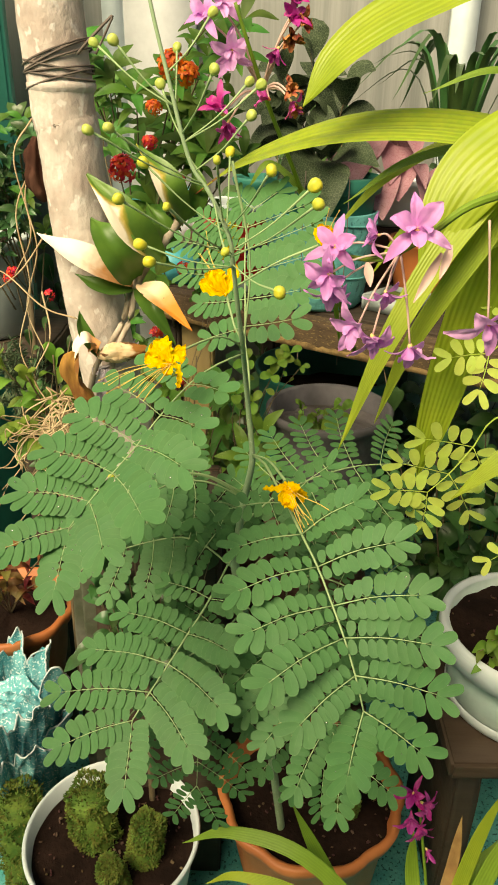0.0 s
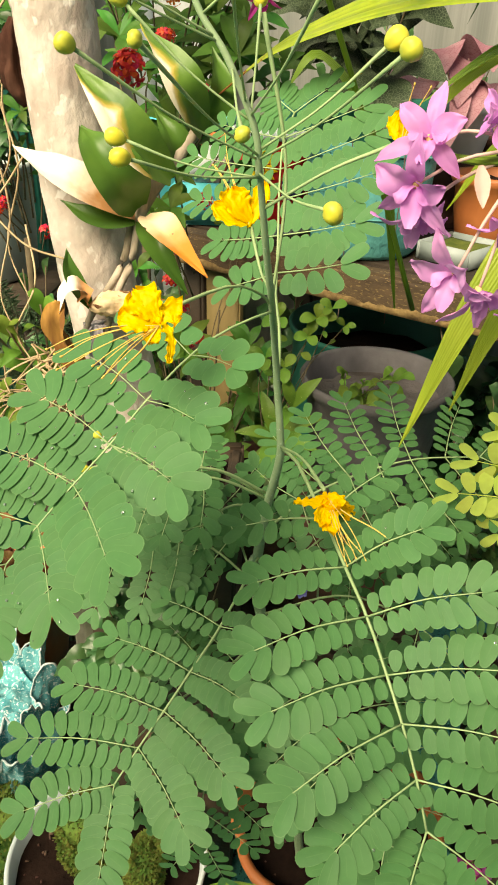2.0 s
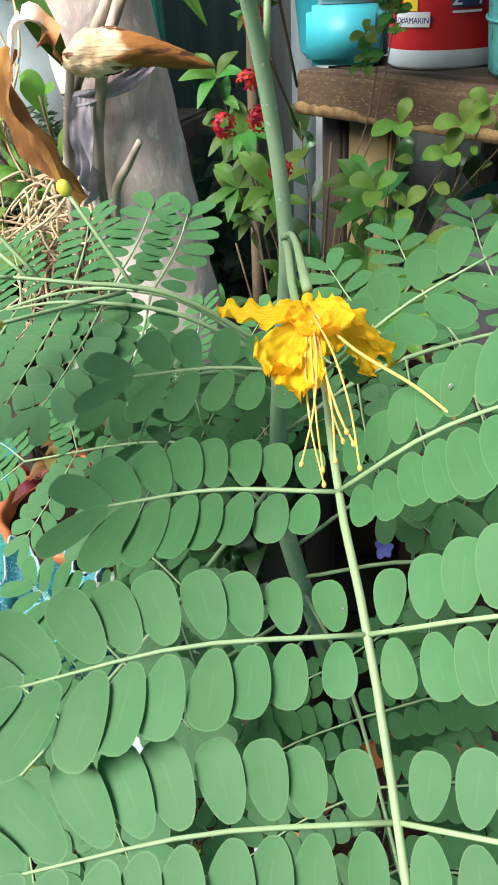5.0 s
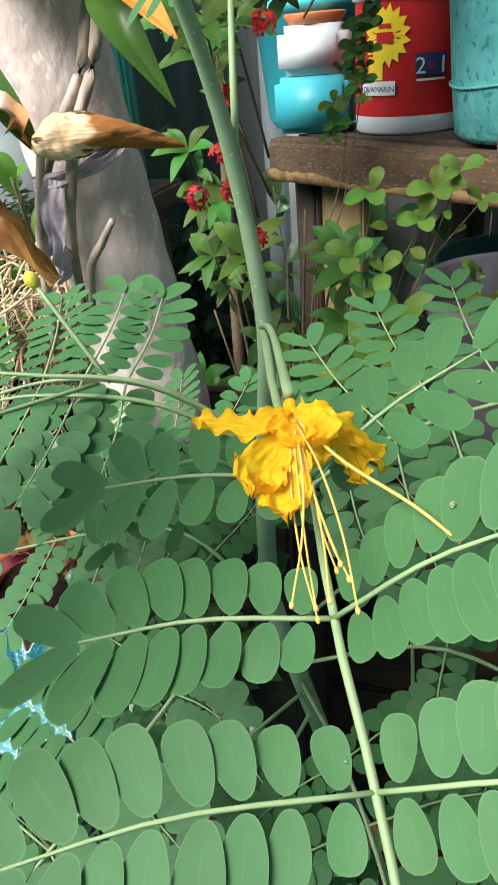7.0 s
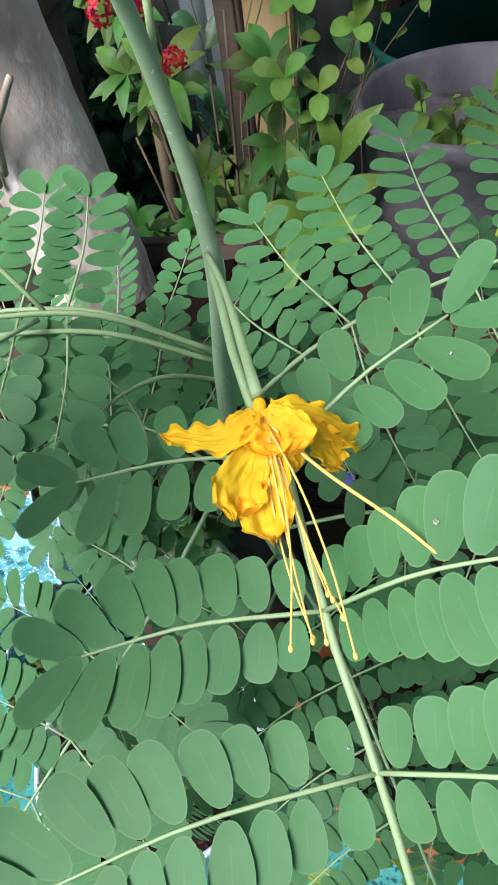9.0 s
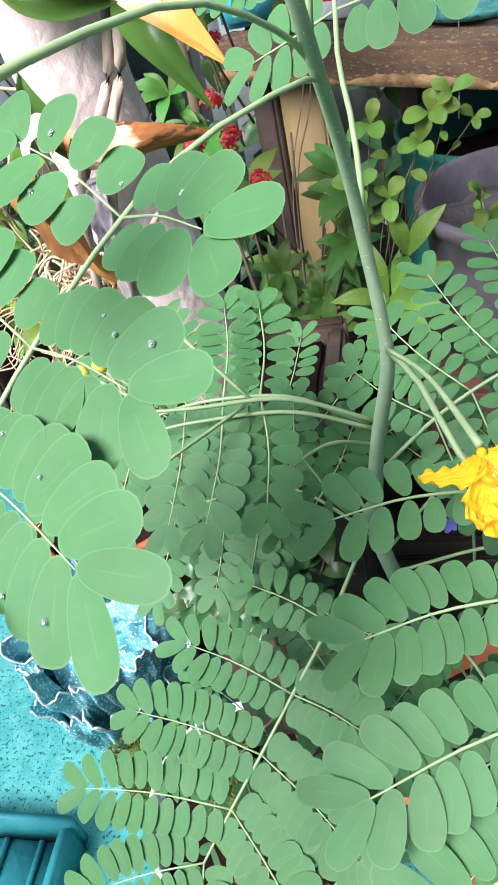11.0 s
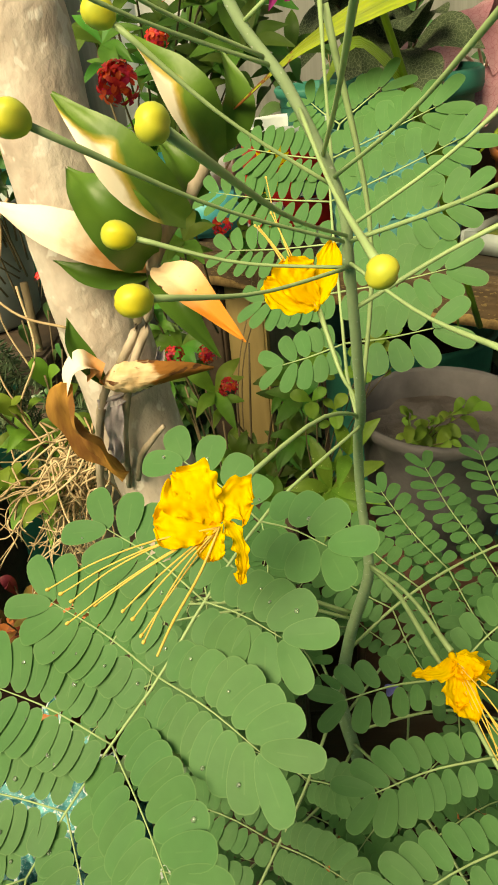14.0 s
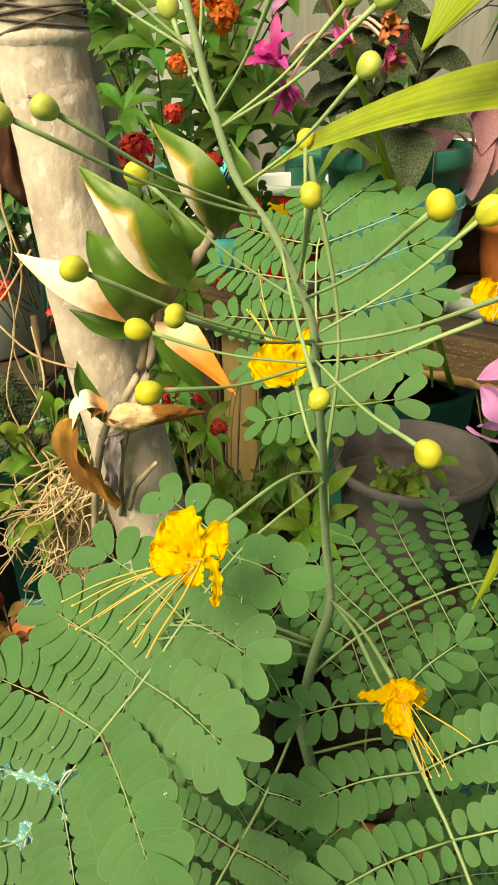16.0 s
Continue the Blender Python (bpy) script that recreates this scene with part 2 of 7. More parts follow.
    ln.new(col, bsdf.inputs["Base Color"])
    bsdf.inputs["Roughness"].default_value = rough
    bsdf.inputs["Metallic"].default_value = metal
    bsdf.inputs["Specular IOR Level"].default_value = spec
    if ridge:
        b0 = nd.new("ShaderNodeBump")
        b0.inputs["Strength"].default_value, b0.inputs["Distance"].default_value = 0.25, 0.0012
        ln.new(ridge, b0.inputs["Height"])
        ln.new(b0.outputs[0], bsdf.inputs["Normal"])
    elif bump:
        b = nd.new("ShaderNodeBump")
        b.inputs["Strength"].default_value, b.inputs["Distance"].default_value = bump, 0.3 / scale
        ln.new(fine, b.inputs["Height"])
        ln.new(b.outputs[0], bsdf.inputs["Normal"])
    if thin:
        tr, ms = nd.new("ShaderNodeBsdfTranslucent"), nd.new("ShaderNodeMixShader")
        ln.new(col, tr.inputs["Color"])
        ms.inputs[0].default_value = thin
        ln.new(bsdf.outputs[0], ms.inputs[1])
        ln.new(tr.outputs[0], ms.inputs[2])
        ln.new(ms.outputs[0], nd["Material Output"].inputs["Surface"])
    return m


M_LEAF = material("leaflet_green", (0.074, 0.207, 0.070), 0.55, 0.08, 250, 0.08, (0.065, 0.186, 0.065), thin=0.22, hue=0.035, rim=(0.17, 0.31, 0.13), spec=0.25)
M_LIME = material("lime_leaflet", (0.62, 0.76, 0.17), 0.5, 0.10, 200, 0.1, thin=0.4, hue=0.1, rim=(0.66, 0.77, 0.30), spec=0.2)
M_RIB = material("pale_green_stalk", (0.30, 0.435, 0.205), 0.5, 0.12, 200, 0.1)
M_STEM = material("grey_green_stem", (0.250, 0.365, 0.205), 0.55, 0.15, 240, 0.15, (0.290, 0.405, 0.240), spots=(600, 0.67, (0.52, 0.57, 0.47)), spec=0.25)
M_BUD = material("yellow_bud", (0.62, 0.56, 0.05), 0.45, 0.12, 180, 0.15, (0.44, 0.50, 0.07), coarse=120)
M_PETAL = material("yellow_petal", (0.96, 0.64, 0.012), 0.6, 0.06, 260, 0.2, (0.96, 0.56, 0.010), thin=0.4, coarse=110, spec=0.2)
M_STAMEN = material("yellow_filament", (0.74, 0.50, 0.12), 0.5, 0.1, 200, 0.05)
M_POLE = material("weathered_bamboo", (0.555, 0.495, 0.44), 0.85, 0.20, 150, 0.8, (0.44, 0.365, 0.315), stretch=(1, 1, 0.7), coarse=38, spots=(90, 0.60, (0.63, 0.59, 0.54)), spec=0.2)
M_WOOD = material("old_dark_wood", (0.062, 0.040, 0.025), 0.75, 0.35, 70, 0.6, (0.034, 0.026, 0.018), stretch=(0.12, 1, 1))
M_SOIL = material("dark_soil", (0.020, 0.011, 0.008), 0.95, 0.5, 130, 1.0, spec=0.1)
M_GREYSOIL = material("grey_wet_soil", (0.110, 0.098, 0.098), 0.8, 0.3, 60, 0.9, (0.055, 0.045, 0.040), coarse=22)
M_TERRA = material("orange_plastic", (0.48, 0.165, 0.055), 0.5, 0.15, 60, 0.15, (0.38, 0.12, 0.04))
M_WHITE = material("white_plastic", (0.62, 0.70, 0.71), 0.45, 0.10, 50, 0.1, (0.53, 0.63, 0.64))
M_TEAL = material("turquoise_paint", (0.115, 0.43, 0.415), 0.55, 0.25, 90, 0.9, (0.085, 0.36, 0.35), stretch=(1, 1, 0.8), coarse=30, spots=(120, 0.61, (0.04, 0.20, 0.20)))
M_FLOOR = material("turquoise_floor", (0.060, 0.35, 0.32), 0.65, 0.35, 300, 0.9, (0.11, 0.45, 0.41), spots=(170, 0.58, (0.02, 0.12, 0.11)), spec=0.25)
M_WALL = material("grey_screen", (0.29, 0.30, 0.28), 0.8, 0.22, 220, 0.4, (0.20, 0.215, 0.20), stretch=(1, 1, 0.025), coarse=26)
M_RED = material("red_paint", (0.48, 0.016, 0.018), 0.35, 0.08, 60, 0.05)

M_BUDG = material("green_bud", (0.36, 0.46, 0.10), 0.4, 0.12, 180, 0.1, (0.46, 0.52, 0.12))
M_PALE = material("pale_board", (0.72, 0.75, 0.75), 0.7, 0.08, 80, 0.1, (0.64, 0.67, 0.67))
M_GREEN = material("teal_board", (0.015, 0.17, 0.125), 0.6, 0.15, 40, 0.1)
M_WIRE = material("rusty_wire", (0.15, 0.12, 0.10), 0.7, 0.3, 200, 0.3)
M_BAND = material("lilac_grey_strap", (0.52, 0.47, 0.50), 0.7, 0.3, 160, 0.6, (0.32, 0.275, 0.31), coarse=50, spec=0.2)
M_BOARD = material("yellow_plywood", (0.30, 0.22, 0.09), 0.7, 0.2, 60, 0.3, stretch=(1, 1, 0.2))
M_YELLOW = material("yellow_print", (0.80, 0.60, 0.02), 0.4, 0.06, 60, 0.02)
M_NAVY = material("navy_print", (0.03, 0.035, 0.12), 0.4, 0.1, 60, 0.02)
M_CYAN = material("cyan_plastic", (0.05, 0.40, 0.46), 0.45, 0.1, 50, 0.1)
M_AQUA = material("pale_turquoise_plastic", (0.48, 0.66, 0.60), 0.5, 0.14, 60, 0.2, (0.62, 0.72, 0.66))
M_MAUVE = material("mauve_grey_plastic", (0.112, 0.106, 0.114), 0.6, 0.25, 60, 0.4, (0.070, 0.066, 0.071), coarse=20, spec=0.25)
M_BROWN = material("brown_clay", (0.11, 0.05, 0.034), 0.8, 0.3, 70, 0.4)
M_SPATH = material("pleated_yellow_green", (0.33, 0.42, 0.04), 0.42, 0.12, 60, 0.15, (0.25, 0.36, 0.034), thin=0.3, stretch=(1, 1, 1), coarse=14, stripes=9)
M_SPATHT = material("pleated_leaf_burnt_tip", (0.33, 0.42, 0.04), 0.42, 0.12, 60, 0.15, (0.25, 0.36, 0.034), thin=0.3, coarse=120, stripes=9, tip=(0.905, 0.03, (0.20, 0.07, 0.025)))
M_SPATHD = material("pleated_green", (0.20, 0.34, 0.04), 0.42, 0.14, 60, 0.15, (0.15, 0.27, 0.03), thin=0.25, stripes=6)
M_DARK = material("dark_glossy_leaf", (0.035, 0.09, 0.03), 0.33, 0.25, 90, 0.15, (0.05, 0.13, 0.035), thin=0.12, hue=0.25)
M_IXO = material("green_glossy_leaf", (0.046, 0.130, 0.022), 0.48, 0.2, 90, 0.15, (0.08, 0.19, 0.03), thin=0.25, hue=0.3, spec=0.22)
M_WEED = material("fresh_weed_leaf", (0.110, 0.220, 0.032), 0.5, 0.2, 140, 0.15, (0.165, 0.28, 0.045), thin=0.28, hue=0.2, spec=0.22)
M_SPECK = material("speckled_green_leaf", (0.080, 0.175, 0.025), 0.48, 0.2, 140, 0.15, (0.12, 0.225, 0.035), thin=0.2, hue=0.15, spots=(420, 0.69, (0.32, 0.40, 0.15)), spec=0.22)
M_TWIG = material("brown_twig", (0.17, 0.13, 0.075), 0.8, 0.3, 120, 0.4)
M_REDF = material("red_flower", (0.74, 0.022, 0.022), 0.5, 0.2, 200, 0.2, (0.58, 0.012, 0.02), thin=0.15, hue=0.15)
M_ORANGEF = material("orange_flower", (0.75, 0.14, 0.015), 0.5, 0.2, 200, 0.2, thin=0.15, hue=0.15)
M_PURPLE = material("mauve_orchid_petal", (0.70, 0.27, 0.70), 0.5, 0.12, 130, 0.15, (0.82, 0.45, 0.80), thin=0.35, hue=0.1)
M_MAGENTA = material("magenta_petal", (0.40, 0.012, 0.22), 0.5, 0.2, 130, 0.2, (0.56, 0.09, 0.36), thin=0.25, hue=0.15, coarse=60)
M_WITHER = material("withered_petal", (0.26, 0.05, 0.03), 0.7, 0.35, 130, 0.4, (0.46, 0.20, 0.06), coarse=90)
M_CREAM = material("cream_lip", (0.72, 0.55, 0.20), 0.5, 0.2, 130, 0.2)
M_PINKST = material("pink_flower_stalk", (0.66, 0.46, 0.40), 0.5, 0.15, 130, 0.1)
# cream beyond the orange base, raised towards white for the leaf's highlight
M_DRY = material("dried_peach_leaf", (0.50, 0.22, 0.08), 0.7, 0.15, 70, 0.35, (0.60, 0.32, 0.14), thin=0.12, coarse=40, tip=(0.22, 0.25, (0.92, 0.81, 0.66)), spots=(75, 0.71, (0.42, 0.20, 0.08)), spec=0.25)
M_DRYO = material("dried_orange_leaf", (0.80, 0.58, 0.37), 0.7, 0.15, 80, 0.35, (0.84, 0.66, 0.44), thin=0.1, coarse=40, tip=(0.33, 0.40, (0.60, 0.22, 0.035)), spots=(110, 0.645, (0.09, 0.05, 0.03)), spec=0.2)
M_DRYB = material("dried_brown_leaf", (0.24, 0.13, 0.045), 0.7, 0.35, 90, 0.5, (0.40, 0.26, 0.09), coarse=24)
M_ORCH = material("orchid_leaf_green", (0.055, 0.135, 0.022), 0.38, 0.15, 60, 0.1, (0.085, 0.185, 0.03), thin=0.15, coarse=18, spec=0.3)
M_ORCHY = material("sun_bleached_leaf", (0.065, 0.145, 0.024), 0.38, 0.2, 60, 0.15, (0.095, 0.185, 0.03), coarse=45, spec=0.3, band=(0.46, (0.93, 0.83, 0.66), (0.52, 0.35, 0.05)))
M_BULB = material("orchid_cane_husk", (0.46, 0.39, 0.31), 0.8, 0.3, 190, 0.8, (0.20, 0.165, 0.11), stretch=(1, 1, 0.25), coarse=60)
M_ROOT = material("tan_roots", (0.58, 0.45, 0.28), 0.8, 0.3, 120, 0.3, (0.32, 0.22, 0.12))
M_MOSS = material("moss_green", (0.060, 0.105, 0.014), 0.85, 0.35, 260, 0.4, (0.125, 0.16, 0.026), hue=0.35)
M_CALAD = material("pink_caladium", (0.40, 0.19, 0.235), 0.6, 0.2, 60, 0.2, (0.48, 0.29, 0.32), thin=0.2, coarse=24, veins=(150, 0.05, (0.30, 0.11, 0.14)), spec=0.2)
M_SILVER = material("silver_veined_leaf", (0.026, 0.044, 0.022), 0.55, 0.2, 90, 0.2, (0.048, 0.075, 0.036), thin=0.1, coarse=60, veins=(230, 0.09, (0.13, 0.165, 0.10)), spec=0.2)
M_CLOTH = material("teal_painted_cloth", (0.075, 0.36, 0.40), 0.75, 0.45, 420, 1.0, (0.18, 0.52, 0.55), coarse=45, spots=(260, 0.57, (0.72, 0.84, 0.84)), spec=0.2)
M_REDLEAF = material("red_tipped_leaf", (0.17, 0.035, 0.022), 0.55, 0.3, 90, 0.2, (0.12, 0.12, 0.03), thin=0.2, hue=0.3, spec=0.2)
M_STONE = material("old_concrete", (0.12, 0.12, 0.09), 0.9, 0.3, 80, 0.6, (0.06, 0.07, 0.04))

M_CURL = material("curled_dry_leaf", (0.80, 0.62, 0.40), 0.9, 0.25, 220, 0.9, (0.64, 0.42, 0.22), thin=0.1, coarse=90, stretch=(0.35, 0.5, 1.6), tip=(0.56, 0.06, (0.34, 0.145, 0.042)), spots=(130, 0.60, (0.13, 0.06, 0.03)), spec=0.08)
M_HANG = material("hanging_dry_leaf", (0.40, 0.215, 0.055), 0.8, 0.3, 120, 0.4, (0.19, 0.085, 0.028), thin=0.12, coarse=45, stretch=(1.6, 1, 0.4), spec=0.15)
M_BENCH = material("lichen_crusted_wood", (0.115, 0.075, 0.040), 0.9, 0.4, 200, 0.9, (0.050, 0.034, 0.022), stretch=(0.35, 0.35, 1), coarse=22, spots=(420, 0.60, (0.19, 0.135, 0.06)))
M_CRUST = material("tan_lichen_crust", (0.25, 0.170, 0.075), 0.95, 0.4, 240, 0.9, (0.12, 0.08, 0.04), coarse=50, spec=0.1)
M_HUSK = material("red_brown_coir", (0.040, 0.016, 0.012), 0.95, 0.45, 240, 1.0, (0.075, 0.036, 0.025), stretch=(1, 1, 0.3), coarse=40, spec=0.05)
M_PAIL = material("grey_white_plastic", (0.30, 0.355, 0.35), 0.5, 0.12, 60, 0.1, (0.24, 0.29, 0.28))
M_CRATE = material("dark_teal_plastic", (0.02, 0.21, 0.225), 0.55, 0.2, 80, 0.3, (0.03, 0.27, 0.285))
M_DROP = material("water", (0.95, 0.97, 0.95), 0.02, 0.0, 50, 0.0, (0.95, 0.97, 0.95), spec=0.6)
M_DROP.node_tree.nodes["Principled BSDF"].inputs["Transmission Weight"].default_value = 0.92
M_DROP.node_tree.nodes["Principled BSDF"].inputs["IOR"].default_value = 1.33
M_VIOLET = material("violet_petal", (0.16, 0.17, 0.62), 0.5, 0.15, 160, 0.1, (0.28, 0.28, 0.74), thin=0.2)
M_FERN = material("grey_green_fern", (0.085, 0.14, 0.075), 0.6, 0.3, 150, 0.1, (0.14, 0.19, 0.10), thin=0.2, hue=0.2)
M_CHIP = material("red_brown_bark", (0.065, 0.024, 0.016), 0.9, 0.4, 200, 0.5, (0.10, 0.06, 0.042), hue=0.5)
# ---------------------------------------------------------------- the peacock flower shrub
def leaflet_geo(bend):
    """One oblong leaflet of length 1 along y, its face up z, with a fold along the middle."""
    n = 22
    rim = []
    for i in range(n):
        a = 2 * math.pi * i / n - math.pi / 2
        y = 0.5 + 0.5 * math.sin(a)
        x = 0.5 * abs(math.cos(a)) ** 0.78 * (0.70 + 0.40 * y) * (1 if math.cos(a) > 0 else -1)
        rim.append(Vector((x, y, 0)))
    g = Geo()
    rings = []
    for f in (1.0, 0.94, 0.55, 0.0):
        for p in rim if f else [Vector((0, y, 0)) for y in np.linspace(0.12, 0.88, 6)]:
            q = Vector((p.x * f, 0.5 + (p.y - 0.5) * (f if f else 1), 0))
            q.z = 0.05 * abs(q.x) ** 1.3 - bend * (q.y - 0.2) ** 2
            rings.append((q, f))
    faces = [(j * n + i, j * n + (i + 1) % n, (j + 1) * n + (i + 1) % n, (j + 1) * n + i) for j in range(2) for i in range(n)]
    ys = np.linspace(0.12, 0.88, 6)
    mid = lambda i: 3 * n + int(np.argmin(abs(ys - rings[2 * n + i][0].y)))
    for i in range(n):
        a, b = mid(i), mid((i + 1) % n)
        faces.append((2 * n + i, 2 * n + (i + 1) % n, b) if a == b else (2 * n + i, 2 * n + (i + 1) % n, b, a))
    g.add([q for q, _ in rings], faces, [(r, q.y) for q, r in rings])
    return g


LEAFLETS = [leaflet_geo(b) for b in (0.02, 0.06, 0.10, -0.04)]


def frame_at(p, along, up, length, width):
    y = Vector(along).normalized()
    x = y.cross(Vector(up)).normalized()
    z = x.cross(y)
    return Matrix(((x.x * width, y.x * length, z.x * length, p[0]), (x.y * width, y.y * length, z.y * length, p[1]), (x.z * width, y.z * length, z.z * length, p[2]), (0, 0, 0, 1)))


def along(values, f):
    return float(np.interp(f, np.linspace(0, 1, len(values)), values))


DROPS = []


def compound_leaf(parent, pts, up, pairs, span, angles, count, size, mat=None, rib=None, start=0.25, single=False, droop=0.06, seed=1, name="leaf", thick=0.0009, skip=(), ratio=0.54, grow=0.42, left=1.0, right=1.0, wet=0.0, nodes=None, ends=None, tilt=0.15, bulk=(1.0, 1.0)):
    """A twice-divided leaf: a rachis through pts and pairs of pinnae along it, each with pairs of leaflets.
    span, angles and count run from the lowest pair to the last one; up is the side that faces the light."""
    rng = random.Random(seed)
    mat, rib = mat or M_LEAF, rib or M_RIB
    up = Vector(up).normalized()
    line = spline(pts, 60)
    ribs = Geo()
    tube(ribs, pts, (thick * 1.25, thick, thick * 0.7), 18, 6)
    leaf = part(name, ribs, rib, parent)
    shared = [g.mesh("leaflet") for g in LEAFLETS] if single else []
    for me in shared:
        me.materials.append(mat)
    for i in range(pairs):
        f = i / max(pairs - 1, 1)
        s = (start + (1 - start) * f) * 59
        k = min(int(s), 58)
        base = line[k].lerp(line[k + 1], s - k)
        t = (line[min(k + 2, 59)] - line[max(k - 2, 0)]).normalized()
        if nodes:
            base = Vector(nodes[i])
            t = (Vector(nodes[min(i + 1, pairs - 1)]) - Vector(nodes[max(i - 1, 0)])).normalized()
        n = (up - t * up.dot(t)).normalized()
        for side in (-1, 1):
            if (i, side) in skip:
                continue
            length = along(span, f) * rng.uniform(0.96, 1.04) * (left if side < 0 else right)
            a = radians(along(angles, f) + rng.uniform(-3, 3))
            d = (Matrix.Rotation(-side * a, 3, n) @ t).normalized()
            bend = (t * 0.12 - n * droop) * length
            pin = [base, base + d * length * 0.5 + bend * 0.15, base + d * length + bend]
            if ends:
                tip = Vector(ends[side][i])
                length = (tip - base).length
                pin = [base, base.lerp(tip, 0.5) + (n * 0.03 - t * 0.035) * length, tip]
                side_n = (tip - base).normalized()
                n = (n - side_n * n.dot(side_n)).normalized()
            veins = Geo()
            tube(veins, pin, (thick * 0.62, thick * 0.5, thick * 0.32), 8, 5)
            cl = spline(pin, 40)
            joined = Geo()
            m_pairs = round(along(count, f))
            wide = along(ratio, f) if isinstance(ratio, tuple) else ratio
            for j in range(m_pairs):
                g = min((j + 0.9) / m_pairs, 1.0)
                q = min(int(g * 39), 39)
                at = cl[q]
                tp = (cl[min(q + 1, 39)] - cl[max(q - 2, 0)]).normalized()
                nn = (n - tp * n.dot(tp)).normalized()
                big = bulk[0 if side < 0 else 1] * along(size, f) * (1 - grow * (1 - g) ** 1.2)
                for hand in (-1, 1):
                    last = j == m_pairs - 1
                    spread = float(np.interp(g, (0, 0.55, 0.82, 1.0), (84, 76, 60, 27)))
                    b = radians(spread + rng.uniform(-2.5, 2.5))
                    dl = (Matrix.Rotation(hand * b, 3, nn) @ tp + nn * rng.uniform(-0.03, 0.01)).normalized()
                    up2 = (nn + tp * rng.uniform(tilt - 0.03, tilt + 0.03) + dl * rng.uniform(-0.04, 0.04)).normalized()
                    one = big * rng.uniform(0.97, 1.03)
                    m = frame_at(at + dl * 0.0011 + nn * (0.0005 * hand - 0.0002 * (j % 2)), dl, up2, one, one * wide * rng.uniform(0.97, 1.04) * (1 + 0.38 * (1 - g)) * (0.88 if last else 1))
                    pick = rng.randrange(4)
                    if rng.random() < wet:
                        DROPS.append((m @ Vector((rng.uniform(-0.3, 0.3), rng.uniform(0.25, 0.85), 0.03)), m.col[2].xyz.normalized(), rng.uniform(0.0004, 0.0009)))
                    if single:
                        ob = new("leaflet", shared[pick])
                        ob.parent = leaf
                        ob.matrix_basis = m
                    else:
                        joined.placed(LEAFLETS[pick], m)
            if not single:
                part("pinna", joined, mat, leaf)
            part("pinna_stalk", veins, rib, leaf)
    return leaf


def ball(geo, at, r, along_dir=(0, 0, 1), stretch=1.15, seg=18, rows=10):
    """A rounded bud, a little longer along its stalk, with a shallow seam."""
    y = Vector(along_dir).normalized()
    m = y.to_track_quat("Z", "Y").to_matrix()
    verts, faces = [], []
    for i in range(rows + 1):
        a = math.pi * i / rows
        for k in range(seg):
            b = 2 * math.pi * k / seg
            rr = math.sin(a) * (1 - 0.16 * math.exp(-14 * math.sin(b) ** 2)) * (1 + 0.15 * math.cos(a)) * (1 + 0.07 * math.sin(2 * b + at[0] * 900))
            verts.append(Vector(at) + m @ Vector((rr * math.cos(b), rr * math.sin(b), math.cos(a) * stretch)) * r)
    faces = [(i * seg + k, i * seg + (k + 1) % seg, (i + 1) * seg + (k + 1) % seg, (i + 1) * seg + k) for i in range(rows) for k in range(seg)]
    geo.add(verts, faces)


def petal(geo, line, widths, face, seed, crumple=0.10, frill=0.0017, cup=0.18):
    """A thin petal along line with a soft crumpled face, a frilled margin and a blunt, notched end."""
    n, m = 30, 30
    c, w = spline(line, n + 1), spline([(v, 0, 0) for v in widths], n + 1)
    size = max(widths)
    verts, uvs = [], []
    for i in range(n + 1):
        u = i / n
        t = (c[min(i + 1, n)] - c[max(i - 1, 0)]).normalized()
        x = t.cross(Vector(face)).normalized()
        z = x.cross(t)
        round_ = 1 - 0.75 * max(0.0, (u - 0.78) / 0.22) ** 2.2
        for k in range(m + 1):
            v = 2 * k / m - 1
            side = 1 if v > 0 else -1
            edge = max(abs(v), max(0.0, (u - 0.55) / 0.45)) ** 3
            half = 0.5 * max(w[i].x, 0.0004) * round_ * (1 + 0.20 * noise.noise(Vector((u * 7, side * 3.3, seed))) + 0.07 * noise.noise(Vector((u * 21, side * 1.7, seed))))
            q = Vector((v * 1.5 + seed * 4.1, u * 2.4, seed * 0.7))
            wave = math.sin(u * 26 + side * 2.1 + seed) * abs(v) ** 4 + math.sin(v * 11 + seed) * max(0.0, (u - 0.6) / 0.4) ** 2
            lift = cup * half * v * v + crumple * size * (noise.noise(q) + 0.5 * noise.noise(q * 2.7) + 0.24 * noise.noise(q * 6)) * (0.2 + u) + 0.045 * size * math.sin(v * 7.5 + 3.5 * noise.noise(q * 1.4) + seed) * u * crumple / 0.15 + frill * (0.75 * wave + 1.1 * noise.noise(q * 5)) * edge
            end = 0.06 * size * (noise.noise(Vector((v * 3.1, seed, 1.0))) + 0.6 * noise.noise(Vector((v * 9, seed, 2.0)))) * u**4
            verts.append(c[i] + x * half * v + z * lift + t * end)
            uvs.append((k / m, u))
    geo.add(verts, [(i * (m + 1) + k, i * (m + 1) + k + 1, (i + 1) * (m + 1) + k + 1, (i + 1) * (m + 1) + k) for i in range(n) for k in range(m)], uvs)


